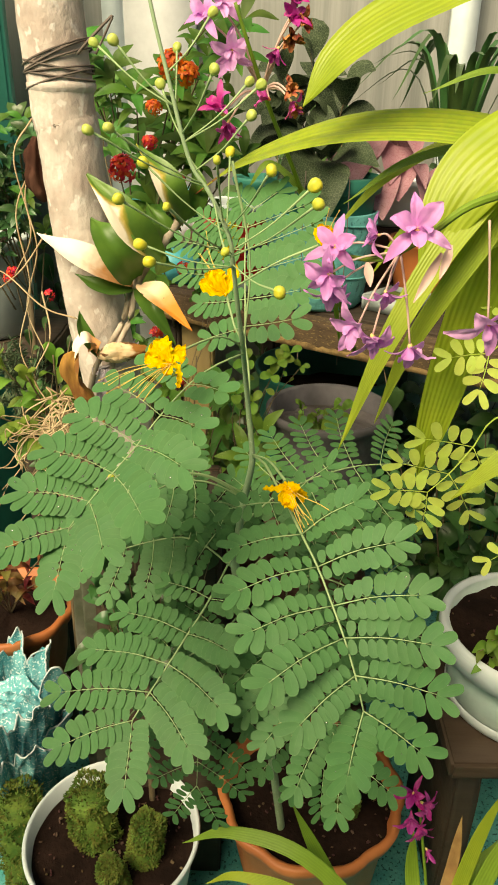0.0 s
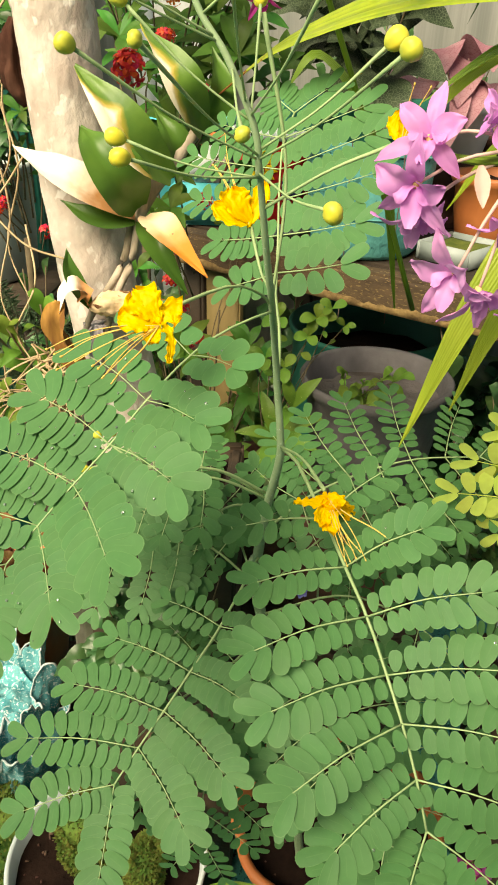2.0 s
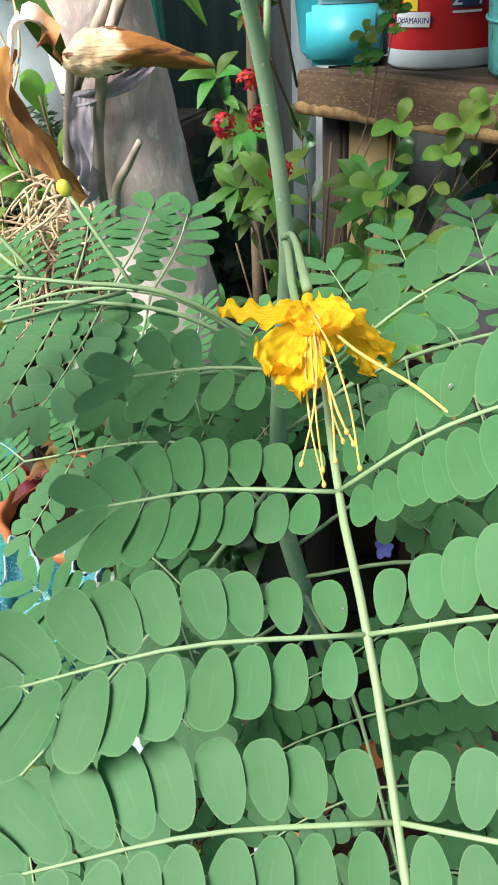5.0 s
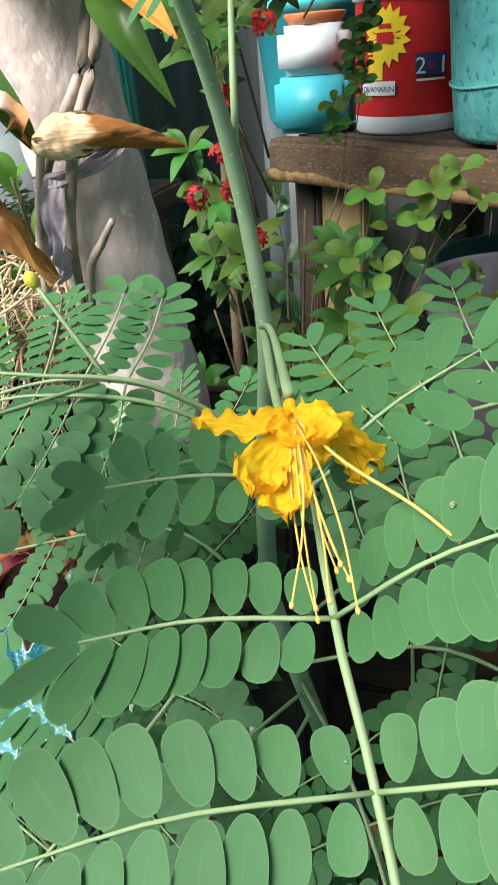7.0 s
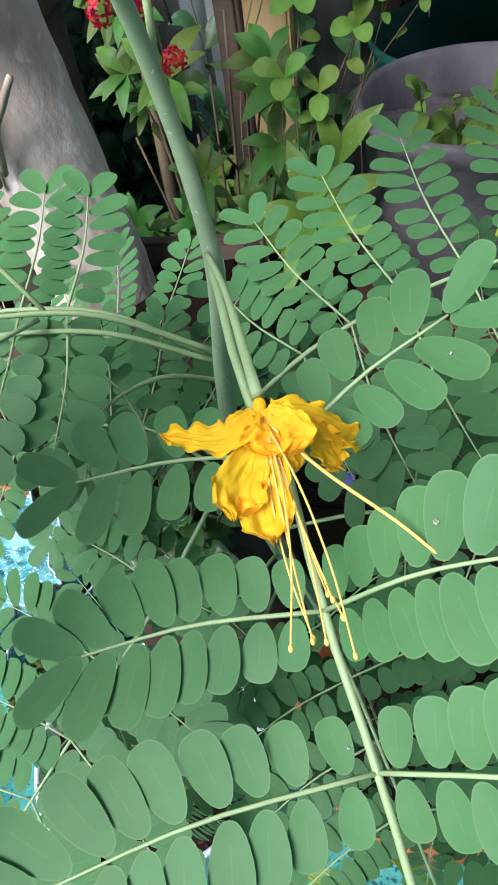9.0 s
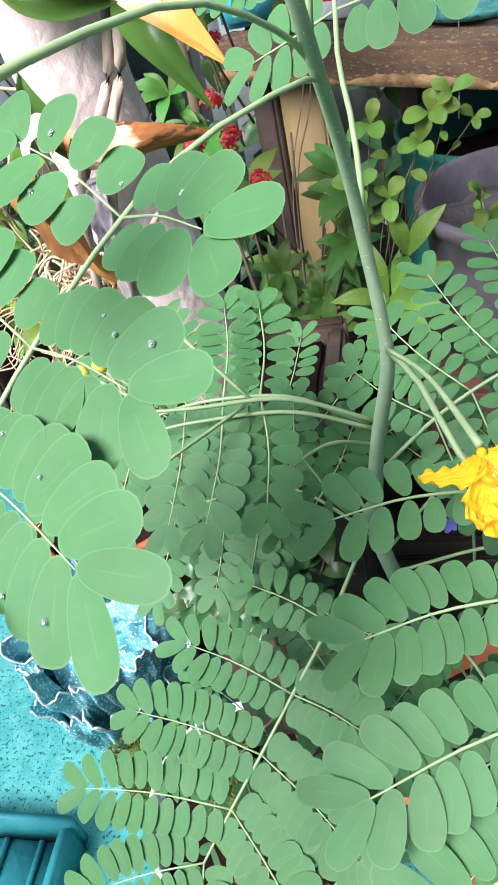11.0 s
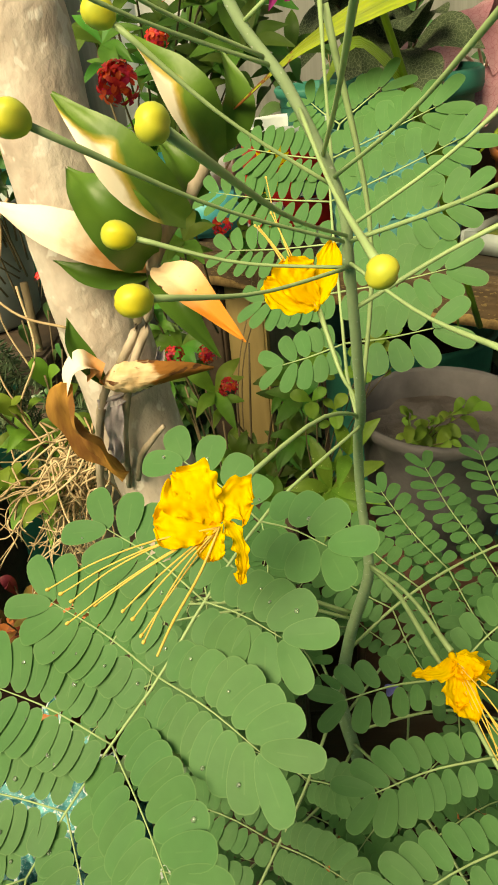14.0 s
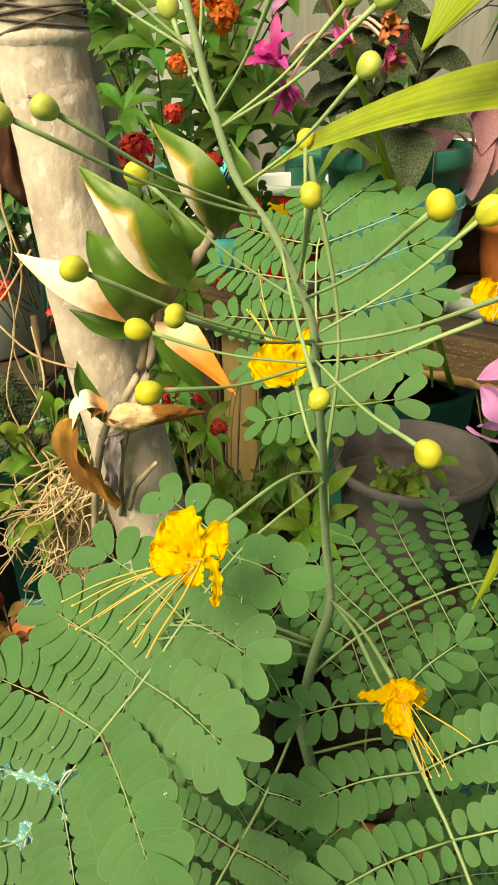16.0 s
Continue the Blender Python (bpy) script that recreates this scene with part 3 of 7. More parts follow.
def shrub_flower(parent, at, axes, petals, filaments, pistil, seed=1, crumple=0.10):
    """A yellow flower: petals are rows of (centre line, widths, face) in millimetres along the flower's own axes
    (across, up, ahead); filaments and pistil run to places in the world."""
    rng = random.Random(seed)
    at = Vector(at)
    x, y, z = (Vector(a).normalized() for a in axes)
    own = lambda p: at + (x * p[0] + y * p[1] + z * p[2]) * 0.001
    calyx = Geo()
    ball(calyx, at, 0.0015, y, 1.3)
    flower = part("flower", calyx, M_PETAL, parent, "yellow flower with crumpled petals and long filaments")
    for k, strips in enumerate(petals):
        g = Geo()
        for j, (line, widths, face) in enumerate(strips):
            petal(g, [own(p) for p in line], [w * 0.001 for w in widths], x * face[0] + y * face[1] + z * face[2], seed * 7.3 + k * 1.9 + j, crumple)
        part("petal", g, M_PETAL, flower)
    heart = own((0.5, -2.5, 2.0))
    for k, (tip, sag) in enumerate(filaments):
        tip = Vector(tip)
        g = Geo()
        span = (tip - heart).length
        bow = Vector((rng.uniform(-0.05, 0.05), rng.uniform(-0.05, 0.05), sag)) * span
        tube(g, [heart, heart.lerp(tip, 0.35) + bow * 0.8, heart.lerp(tip, 0.7) + bow * 0.75, tip], (0.00030, 0.00025, 0.00020), 16, 6)
        ball(g, tip, 0.00055, tip - heart, 1.35, 8, 6)
        part("stamen", g, M_STAMEN, flower)
    if pistil:
        p = Vector(pistil)
        g = Geo()
        tube(g, [heart, heart.lerp(p, 0.35) + Vector((0, 0, -0.0015)), heart.lerp(p, 0.75) + Vector((0, 0, 0.0004)), p], (0.00038, 0.00038, 0.00032), 16, 7)
        part("pistil", g, M_STAMEN, flower)
    return flower


shrub = thing("peacock_flower_shrub", "green shrub with feathery leaves and yellow flowers in an orange pot", "plant", (0.10, 0.72, 0.2))
g = Geo()
tube(g, [(0.10, 0.74, 0.18), (0.0620, 0.7250, 0.4800), (0.0280, 0.6900, 0.7025), (0.0300, 0.6790, 0.7450), (0.0350, 0.6680, 0.7950), (0.0435, 0.6540, 0.8480), (0.0432, 0.6530, 0.8725), (0.0402, 0.6510, 0.9025), (0.0380, 0.6410, 0.9325), (0.0363, 0.6200, 0.9625), (0.0355, 0.5930, 0.9875), (0.0325, 0.5690, 1.0225), (0.0290, 0.5530, 1.0625)], (0.0056, 0.0048, 0.0036, 0.0026, 0.0023, 0.0020, 0.0016), 80, 12, 0.05)
part("stem", g, M_STEM, shrub)

UP_R = (-0.10, -0.63, 0.77)
NODES_R = [(0.0745, 0.581, 0.8525), (0.0867, 0.547, 0.8427), (0.099, 0.5207, 0.8296), (0.11, 0.496, 0.811), (0.118, 0.476, 0.797), (0.126, 0.458, 0.777), (0.132, 0.443, 0.757)]
ENDS_R = {-1: [(0.11, 0.599, 0.879), (0.126, 0.541, 0.878), (0.156, 0.511, 0.861), (0.173, 0.485, 0.832), (0.181, 0.463, 0.804), (0.185, 0.445, 0.773), (0.172, 0.425, 0.738)], 1: [(0.026, 0.571, 0.851), (0.036, 0.534, 0.838), (0.037, 0.492, 0.826), (0.048, 0.469, 0.807), (0.061, 0.436, 0.789), (0.084, 0.428, 0.757), (0.12, 0.415, 0.722)]}
compound_leaf(shrub, [(0.0450, 0.6470, 0.8630), (0.0555, 0.6160, 0.8715), (0.0660, 0.5880, 0.8655)] + NODES_R, UP_R, 7, (0.06,), (90,), (6, 8, 9, 9, 9, 9, 8), (0.0180, 0.0195, 0.0205, 0.0208, 0.0208, 0.0205, 0.0205), single=True, seed=3, thick=0.0010, ratio=0.52, grow=0.52, wet=0.03, nodes=NODES_R, ends=ENDS_R)
NODES_A = [(-0.003, 0.549, 0.971), (-0.022, 0.527, 0.955), (-0.037, 0.509, 0.939), (-0.053, 0.496, 0.923), (-0.068, 0.483, 0.907), (-0.08, 0.469, 0.894)]
ENDS_A = {-1: [(0.0195, 0.5295, 0.975), (0.004, 0.51, 0.955), (-0.003, 0.482, 0.938), (-0.026, 0.45, 0.918), (-0.052, 0.446, 0.893), (-0.083, 0.432, 0.869)], 1: [(-0.031, 0.571, 0.983), (-0.059, 0.553, 0.967), (-0.078, 0.534, 0.95), (-0.099, 0.515, 0.93), (-0.114, 0.491, 0.909), (-0.122, 0.457, 0.884)]}
compound_leaf(shrub, [(0.0359, 0.6060, 0.9745), (0.0335, 0.5930, 0.9800), (0.0145, 0.5660, 0.9795)] + NODES_A, (-0.27, -0.53, 0.80), 6, (0.05,), (90,), (4, 6, 8, 9, 9, 9), (0.0165, 0.0185, 0.0205, 0.0215, 0.0205, 0.0190), single=True, seed=5, thick=0.0006, ratio=(0.80, 0.66, 0.57, 0.52, 0.50, 0.50), grow=0.38, wet=0.22, tilt=0.13, nodes=NODES_A, ends=ENDS_A)
NODES_L = [(0.005, 0.6225, 0.7157), (-0.0144, 0.5937, 0.6958), (-0.0308, 0.5697, 0.6791), (-0.046, 0.5483, 0.6642), (-0.0598, 0.5277, 0.6499)]
ENDS_L = {-1: [(0.0274, 0.6147, 0.7167), (0.0249, 0.5738, 0.6943), (0.0195, 0.5283, 0.6686), (-0.0062, 0.5011, 0.6482), (-0.0598, 0.477, 0.6228)], 1: [(-0.0384, 0.6449, 0.7176), (-0.078, 0.6221, 0.6962), (-0.1056, 0.5926, 0.674), (-0.1351, 0.5597, 0.6496), (-0.1245, 0.5159, 0.6285)]}
compound_leaf(shrub, [(0.0320, 0.6800, 0.7450)] + NODES_L, (-0.2, -0.46, 0.86), 5, (0.06,), (90,), (6, 9, 10, 10, 9), (0.0165, 0.0195, 0.0212, 0.0218, 0.0215), seed=7, ratio=0.57, grow=0.33, nodes=NODES_L, ends=ENDS_L)
compound_leaf(shrub, [(0.0360, 0.6983, 0.6500), (0.0750, 0.6300, 0.6720), (0.1050, 0.5750, 0.6550), (0.1350, 0.5250, 0.6150)], (0.0, -0.6, 0.8), 6, (0.055, 0.066, 0.068, 0.066, 0.058, 0.045), (96, 90, 86, 76, 60, 36), (8, 9, 10, 10, 9, 8), (0.0175,), start=0.28, seed=25, ratio=0.57)
compound_leaf(shrub, [(0.0307, 0.6928, 0.6850), (0.0850, 0.7450, 0.7150), (0.1400, 0.7850, 0.7250), (0.2000, 0.8100, 0.7100)], (0.0, -0.5, 0.87), 6, (0.055, 0.066, 0.068, 0.066, 0.058, 0.045), (96, 90, 86, 76, 60, 36), (8, 9, 10, 10, 9, 8), (0.0165,), start=0.25, seed=27, ratio=0.57)
compound_leaf(shrub, [(0.0291, 0.6912, 0.6950), (0.0000, 0.7400, 0.7300), (-0.0500, 0.7700, 0.7350), (-0.1100, 0.7850, 0.7150)], (0.0, -0.5, 0.87), 6, (0.055, 0.062, 0.064, 0.060, 0.052, 0.042), (96, 90, 86, 76, 60, 36), (8, 9, 9, 9, 8, 7), (0.0160,), start=0.28, seed=29, ratio=0.57)
compound_leaf(shrub, [(0.0376, 0.6998, 0.6400), (0.0100, 0.6500, 0.6450), (-0.0400, 0.6200, 0.6200), (-0.0850, 0.6000, 0.5700)], (-0.1, -0.55, 0.82), 6, (0.052, 0.060, 0.062, 0.058, 0.052, 0.042), (96, 90, 86, 76, 60, 36), (8, 9, 9, 9, 8, 7), (0.0160,), start=0.30, seed=31, ratio=0.50)
NODES_B = [(0.0349, 0.6911, 0.9742), (0.0341, 0.7130, 0.9939), (0.0329, 0.7347, 1.0133), (0.0325, 0.7542, 1.0308), (0.0335, 0.7734, 1.0492), (0.0400, 0.7880, 1.0650)]
ENDS_B = {-1: [(0.0770, 0.6767, 0.9858), (0.0853, 0.6956, 1.0082), (0.0956, 0.7188, 1.0357), (0.0969, 0.7433, 1.0592), (0.0884, 0.7634, 1.0727), (0.0625, 0.7891, 1.0811)], 1: [(0.0027, 0.6977, 0.9611), (-0.0076, 0.7300, 0.9849), (-0.0264, 0.7641, 1.0052), (-0.0346, 0.7975, 1.0312), (-0.0134, 0.8075, 1.0531), (0.0249, 0.8068, 1.0751)]}
compound_leaf(shrub, [(0.0396, 0.6490, 0.9090), (0.0405, 0.6500, 0.9250), (0.0390, 0.6580, 0.9480), (0.0355, 0.6740, 0.9620)] + NODES_B, (-0.40, -0.55, 0.74), 6, (0.06,), (90,), (5, 8, 9, 10, 9, 7), (0.0172, 0.0172, 0.0175, 0.0178, 0.0178, 0.0165), seed=9, ratio=(0.58, 0.54, 0.51, 0.49, 0.49, 0.49), grow=0.30, nodes=NODES_B, ends=ENDS_B, bulk=(1.20, 1.04))
compound_leaf(shrub, [(0.0325, 0.6660, 0.8105), (0.0025, 0.6630, 0.8305), (-0.0245, 0.6590, 0.8365), (-0.0555, 0.6580, 0.8325), (-0.1005, 0.6530, 0.8175)], (0.0, -0.36, 0.93), 5, (0.052, 0.056, 0.056, 0.052, 0.045), (98, 92, 86, 70, 40), (7, 8, 8, 8, 7), (0.0165,), start=0.40, seed=11, ratio=0.60)
compound_leaf(shrub, [(0.0345, 0.6790, 0.7675), (0.0665, 0.6930, 0.7925), (0.1045, 0.7150, 0.8025), (0.1545, 0.7380, 0.8075), (0.2145, 0.7580, 0.8025)], (0.0, -0.45, 0.89), 7, (0.055, 0.070, 0.076, 0.076, 0.072, 0.066, 0.05), (112, 106, 100, 94, 84, 66, 36), (7, 8, 9, 9, 9, 8, 7), (0.0180,), start=0.22, seed=13, ratio=0.54)
compound_leaf(shrub, [(0.0280, 0.6900, 0.7025), (-0.0155, 0.7030, 0.7305), (-0.0555, 0.7030, 0.7305), (-0.1255, 0.6930, 0.7125)], (-0.1, -0.45, 0.88), 6, (0.05, 0.056, 0.058, 0.056, 0.05, 0.04), (94, 90, 86, 80, 66, 38), (8, 9, 9, 9, 8, 7), (0.0170,), start=0.25, seed=15, ratio=0.56)
compound_leaf(shrub, [(0.0402, 0.7026, 0.6225), (0.0245, 0.6630, 0.6025), (-0.0055, 0.6180, 0.5375), (-0.0105, 0.6030, 0.4725)], (-0.1, -0.7, 0.6), 5, (0.05, 0.06, 0.06, 0.055, 0.045), (90, 84, 76, 60, 34), (8, 9, 9, 8, 7), (0.0165,), start=0.35, seed=17, ratio=0.56)
compound_leaf(shrub, [(0.0433, 0.7057, 0.6025), (0.0795, 0.6630, 0.5875), (0.1045, 0.6230, 0.5475), (0.1295, 0.6030, 0.5025)], (0.1, -0.7, 0.6), 5, (0.05, 0.06, 0.06, 0.05, 0.04), (90, 84, 76, 60, 34), (8, 9, 9, 8, 7), (0.0165,), start=0.35, seed=19, ratio=0.56)
compound_leaf(shrub, [(0.0341, 0.6963, 0.6625), (0.1045, 0.6830, 0.7025), (0.1645, 0.6630, 0.6925), (0.2045, 0.6430, 0.6625)], (0.1, -0.5, 0.85), 5, (0.05, 0.06, 0.06, 0.05, 0.04), (92, 88, 80, 64, 36), (8, 9, 9, 8, 7), (0.0150,), start=0.35, seed=21, ratio=0.56)
compound_leaf(shrub, [(0.0325, 0.6830, 0.7825), (0.0145, 0.6630, 0.8025), (-0.0005, 0.6480, 0.8045), (-0.0075, 0.6380, 0.8005)], (0.0, -0.5, 0.85), 2, (0.022, 0.018), (85, 35), (3, 3), (0.0135,), start=0.6, seed=23, ratio=0.46)

# the flower spike: its axis, and buds on long stalks
axis_pts = [(0.0290, 0.5530, 1.0575), (0.0270, 0.5490, 1.0775), (0.0145, 0.5480, 1.1055), (0.0005, 0.5490, 1.1275), (-0.0115, 0.5490, 1.1745), (-0.0215, 0.5510, 1.2165), (-0.0295, 0.5530, 1.2625)]
g = Geo()
tube(g, axis_pts, (0.0016, 0.0015, 0.0013, 0.0011), 40, 10)
spike = part("flower_spike", g, M_STEM, shrub, "tall flower spike with round yellow buds")
AX = spline(axis_pts, 60)
BUDS = [(-0.0335, 0.5440, 1.0735), (-0.0195, 0.4930, 1.0725), (0.0605, 0.4880, 1.0565), (0.0285, 0.4620, 1.0855), (0.0825, 0.5410, 1.1135), (0.0535, 0.4680, 1.1285), (0.0245, 0.6060, 1.1285), (0.0255, 0.4400, 1.1355), (-0.0355, 0.4890, 1.1095), (-0.0285, 0.5420, 1.1255), (-0.0015, 0.4450, 1.1115), (0.0805, 0.4730, 1.1105)]
TOPS = [(-0.0409, 0.5, 1.1473), (-0.0531, 0.5, 1.1461), (-0.0180, 0.5600, 1.1713), (-0.0615, 0.5730, 1.1945), (-0.0435, 0.5430, 1.1945), (-0.0105, 0.5930, 1.1935), (0.0155, 0.5630, 1.2115), (0.0195, 0.5130, 1.1785), (0.0385, 0.5730, 1.1735), (0.0465, 0.5430, 1.1715), (0.0410, 0.5243, 1.1546)]
SIZES = [0.0050, 0.0045, 0.0048, 0.0032, 0.0052, 0.0039, 0.0045, 0.0027, 0.0040, 0.0043, 0.0028, 0.0042]
for k, p in enumerate(BUDS + TOPS):
    p = Vector(p)
    low = p.z - (0.045 if k < len(BUDS) else 0.035)
    low = 1.052 + 0.004 * k if low < 1.052 else low
    low = 1.102 if k == 3 else low
    foot = min(AX, key=lambda q: abs(q.z - low))
    d = (p - foot).normalized()
    g = Geo()
    tube(g, [foot, foot.lerp(p, 0.5) - Vector((0, 0, 0.003)), p - d * 0.003], (0.0006, 0.0005, 0.0009), 10, 6)
    stalk = part("bud_stalk", g, M_RIB, spike)
    g = Geo()
    ball(g, p, SIZES[k] * 0.86 if k < len(BUDS) else 0.0033, d, 1.15)
    part("bud", g, M_BUD if k < len(BUDS) else M_BUDG, stalk)

# the lower side shoot with young buds
g = Geo()
tube(g, [(0.0345, 0.6650, 0.8135), (-0.0005, 0.6530, 0.8385), (-0.0405, 0.6430, 0.8445), (-0.0805, 0.6430, 0.8445)], (0.0012, 0.0010, 0.0006), 20, 6)
tube(g, [(0.0345, 0.6650, 0.8085), (0.0005, 0.6530, 0.8310), (-0.0400, 0.6440, 0.8360), (-0.0700, 0.6440, 0.8300)], (0.0011, 0.0009, 0.0005), 20, 6)
shoot = part("side_shoot", g, M_RIB, shrub)
for p, foot in (((-0.0425, 0.6580, 0.8745), (-0.0135, 0.6490, 0.8405)), ((-0.0495, 0.6100, 0.8405), (-0.0175, 0.6480, 0.8405)), ((-0.0735, 0.6430, 0.8705), (-0.0505, 0.6430, 0.8445)), ((-0.0855, 0.6480, 0.8645), (-0.0555, 0.6430, 0.8445)), ((-0.0935, 0.6350, 0.8445), (-0.0755, 0.6430, 0.8445)), ((-0.0835, 0.6230, 0.8505), (-0.0615, 0.6430, 0.8445))):
    p, foot = Vector(p), Vector(foot)
    g = Geo()
    tube(g, [foot, p], (0.0009, 0.0008), 5, 5)
    stalk = part("bud_stalk", g, M_RIB, shoot)
    g = Geo()
    ball(g, p, 0.0028, p - foot, 1.25)
    part("bud", g, M_BUD, stalk)

# flowers and the stalks that carry them
def flower_stalk(pts, r=0.0008):
    g = Geo()
    tube(g, pts, (r, r * 0.9, r * 1.4), 12, 6)
    part("flower_stalk", g, M_RIB, shrub)


AX_C = ((0.965, 0.242, -0.103), (-0.089, 0.667, 0.740), (0.248, -0.705, 0.665))
flower_stalk([(0.0445, 0.6470, 0.8645), (0.0590, 0.6100, 0.8775), (0.0725, 0.5745, 0.8775)], 0.0010)
shrub_flower(shrub, (0.0728, 0.5735, 0.8752), AX_C, [
    [([(-1, -1, 1), (-6.5, -5.6, 4), (-14, -5.6, 3.5), (-20, -4.6, 1.5)], (4, 7.5, 6.6, 4.6, 3), (0.0, 0.55, 0.85))],
    [([(0.5, -0.6, 1.5), (2.6, -4.2, 5.0), (3.0, -9.8, 7.0)], (4, 11, 15, 13), (0.0, 0.5, 0.87))],
    [([(2, -0.5, 0.5), (10.5, -3.4, -1), (18, -7.6, -7), (23.5, -8.6, -11)], (5, 9, 8.5, 6.5, 5), (0.15, 0.6, 0.8)), ([(9.5, -4.5, -1.5), (14, -10, -4.5), (16.5, -14.5, -7)], (5, 7.5, 7, 4), (0.3, 0.2, 0.9))],
    [([(1, -5, 2), (-3, -11, 5), (-6, -16.5, 9), (-6.5, -20.5, 11.5)], (4, 8, 10.5, 10, 7), (0.15, 0.5, 0.85)), ([(1.5, -5, 2.5), (0.2, -13, 6), (-0.6, -20, 10), (0.2, -25, 13.5)], (4, 8, 10, 10.5, 8), (-0.15, 0.6, 0.8))],
    [([(3, -5, 2.5), (5.2, -9.5, 3), (6.2, -13, 3)], (3, 5, 6, 4), (0.1, 0.3, 0.95))],
], [((0.0840, 0.5277, 0.8630), 0.0), ((0.0865, 0.5350, 0.8535), 0.02), ((0.0950, 0.5265, 0.8650), 0.03), ((0.0905, 0.5360, 0.8660), -0.12), ((0.0890, 0.5400, 0.8610), -0.16), ((0.0925, 0.5330, 0.8655), -0.08), ((0.0872, 0.5310, 0.8600), -0.03), ((0.0900, 0.5290, 0.8640), -0.05)], (0.1094, 0.5455, 0.8660), 2, 0.20)
AX_A = ((0.995, 0.040, -0.100), (0.070, 0.530, 0.845), (0.087, -0.850, 0.520))
flower_stalk([(0.0357, 0.6010, 0.9795), (0.0310, 0.5840, 0.9925), (0.0180, 0.5560, 1.0060), (-0.0020, 0.5240, 1.0070), (-0.0100, 0.5120, 1.0040)])
shrub_flower(shrub, (-0.0105, 0.5085, 1.0035), AX_A, [
    [([(0, 0, 0), (-6, 5.5, 2.5), (-13, 11.5, 0.5)], (4, 12, 17.5, 15), (0.1, 0.2, 0.97))],
    [([(0, -1, 0.5), (-8, -1, 3.5), (-17.5, -1.5, 3.5)], (4, 12, 16, 14), (0.0, 0.35, 0.93))],
    [([(0, 0, -0.5), (4.5, 4.2, -1), (9.5, 4.2, -2)], (4, 10, 14.5, 12), (-0.1, 0.2, 0.97))],
    [([(0, -1.5, 1), (-1.5, -7, 4), (-1.8, -11.5, 5.5)], (3, 6, 8, 6), (0.1, 0.3, 0.95))],
    [([(2, -0.7, 0), (6, -7.0, 1), (6.9, -13, 1.5), (6.3, -18, 0.5)], (3, 4.5, 4.2, 3.4, 3.6), (0.5, 0.2, 0.8))],
], [((-0.0558, 0.4906, 0.9950), 0.10), ((-0.0530, 0.4915, 0.9925), 0.09), ((-0.0490, 0.4880, 0.9930), 0.09), ((-0.0501, 0.4845, 0.9885), 0.06), ((-0.0430, 0.4885, 0.9910), 0.08), ((-0.0354, 0.4870, 0.9900), 0.06), ((-0.0320, 0.4835, 0.9905), 0.05), ((-0.0275, 0.4750, 0.9910), 0.04), ((-0.0295, 0.4800, 0.9880), 0.05)], (-0.0240, 0.4720, 0.9890), 4, 0.065)
flower_stalk([(0.0356, 0.5950, 0.9855), (0.0325, 0.5985, 0.9940), (0.0285, 0.6020, 1.0010), (0.0215, 0.6200, 1.0200)])
shrub_flower(shrub, (0.0208, 0.6210, 1.0215), AX_A, [
    [([(0, 0, 1), (-11, 0.5, 5), (-22, 5.5, 5)], (5, 13, 16, 11), (0.2, 0.5, 0.85))],
    [([(0, 1, 1), (-9, 9, 6), (-13, 17, 6)], (5, 14, 17, 13), (0.2, 0.1, 0.97))],
    [([(0, 1, 0), (3, 11, 2), (5.5, 25, 1)], (5, 9, 10, 8), (-0.2, 0.1, 0.97))],
    [([(0, 2, -2), (-6, 11, -5), (-8, 19, -6)], (5, 13, 16, 13), (0.1, -0.1, 0.97))],
    [([(-1, 1, -1), (-13, 6, -3), (-20, 11, -4)], (4, 10, 13, 9), (0.2, 0.2, 0.95))],
], [((-0.0024, 0.6411, 1.0491), 0.0), ((-0.0010, 0.6430, 1.0480), 0.05), ((0.0025, 0.6580, 1.0640), -0.02), ((0.0040, 0.6480, 1.0520), 0.0)], (-0.0010, 0.6450, 1.0465), 6)
flower_stalk([(0.0356, 0.5955, 0.9850), (0.0400, 0.6030, 1.0530), (0.0260, 0.6030, 1.1230)], 0.0009)
flower_stalk([(0.0305, 0.5600, 1.0420), (0.0600, 0.5550, 1.0610), (0.0880, 0.5560, 1.0730)], 0.0008)
shrub_flower(shrub, (0.0905, 0.5565, 1.0745), AX_A, [[([(0, 0, 0), (2, 6, 2), (4, 12, 2)], (3, 8, 10, 7), (0.3, 0.0, 0.95))], [([(0, 0, 0), (-2, 6, -1), (-1, 14, -1)], (3, 7, 9, 6), (-0.3, 0.0, 0.95))], [([(0, 0, 1), (4, 3, 4), (8, 7, 5)], (3, 7, 8, 5), (0.3, 0.4, 0.9))]], [((0.1010, 0.5570, 1.0960), 0.0), ((0.0940, 0.5570, 1.0970), 0.0)], None, 8)


# rain drops on the leaflets
g = Geo()
for p, n_, r in DROPS:
    ball(g, p, r, n_, 0.6, 10, 6)
tagged(part("water_drops", g, M_DROP), "clear rain drops lying on the leaflets", "water drop", kind="stuff")
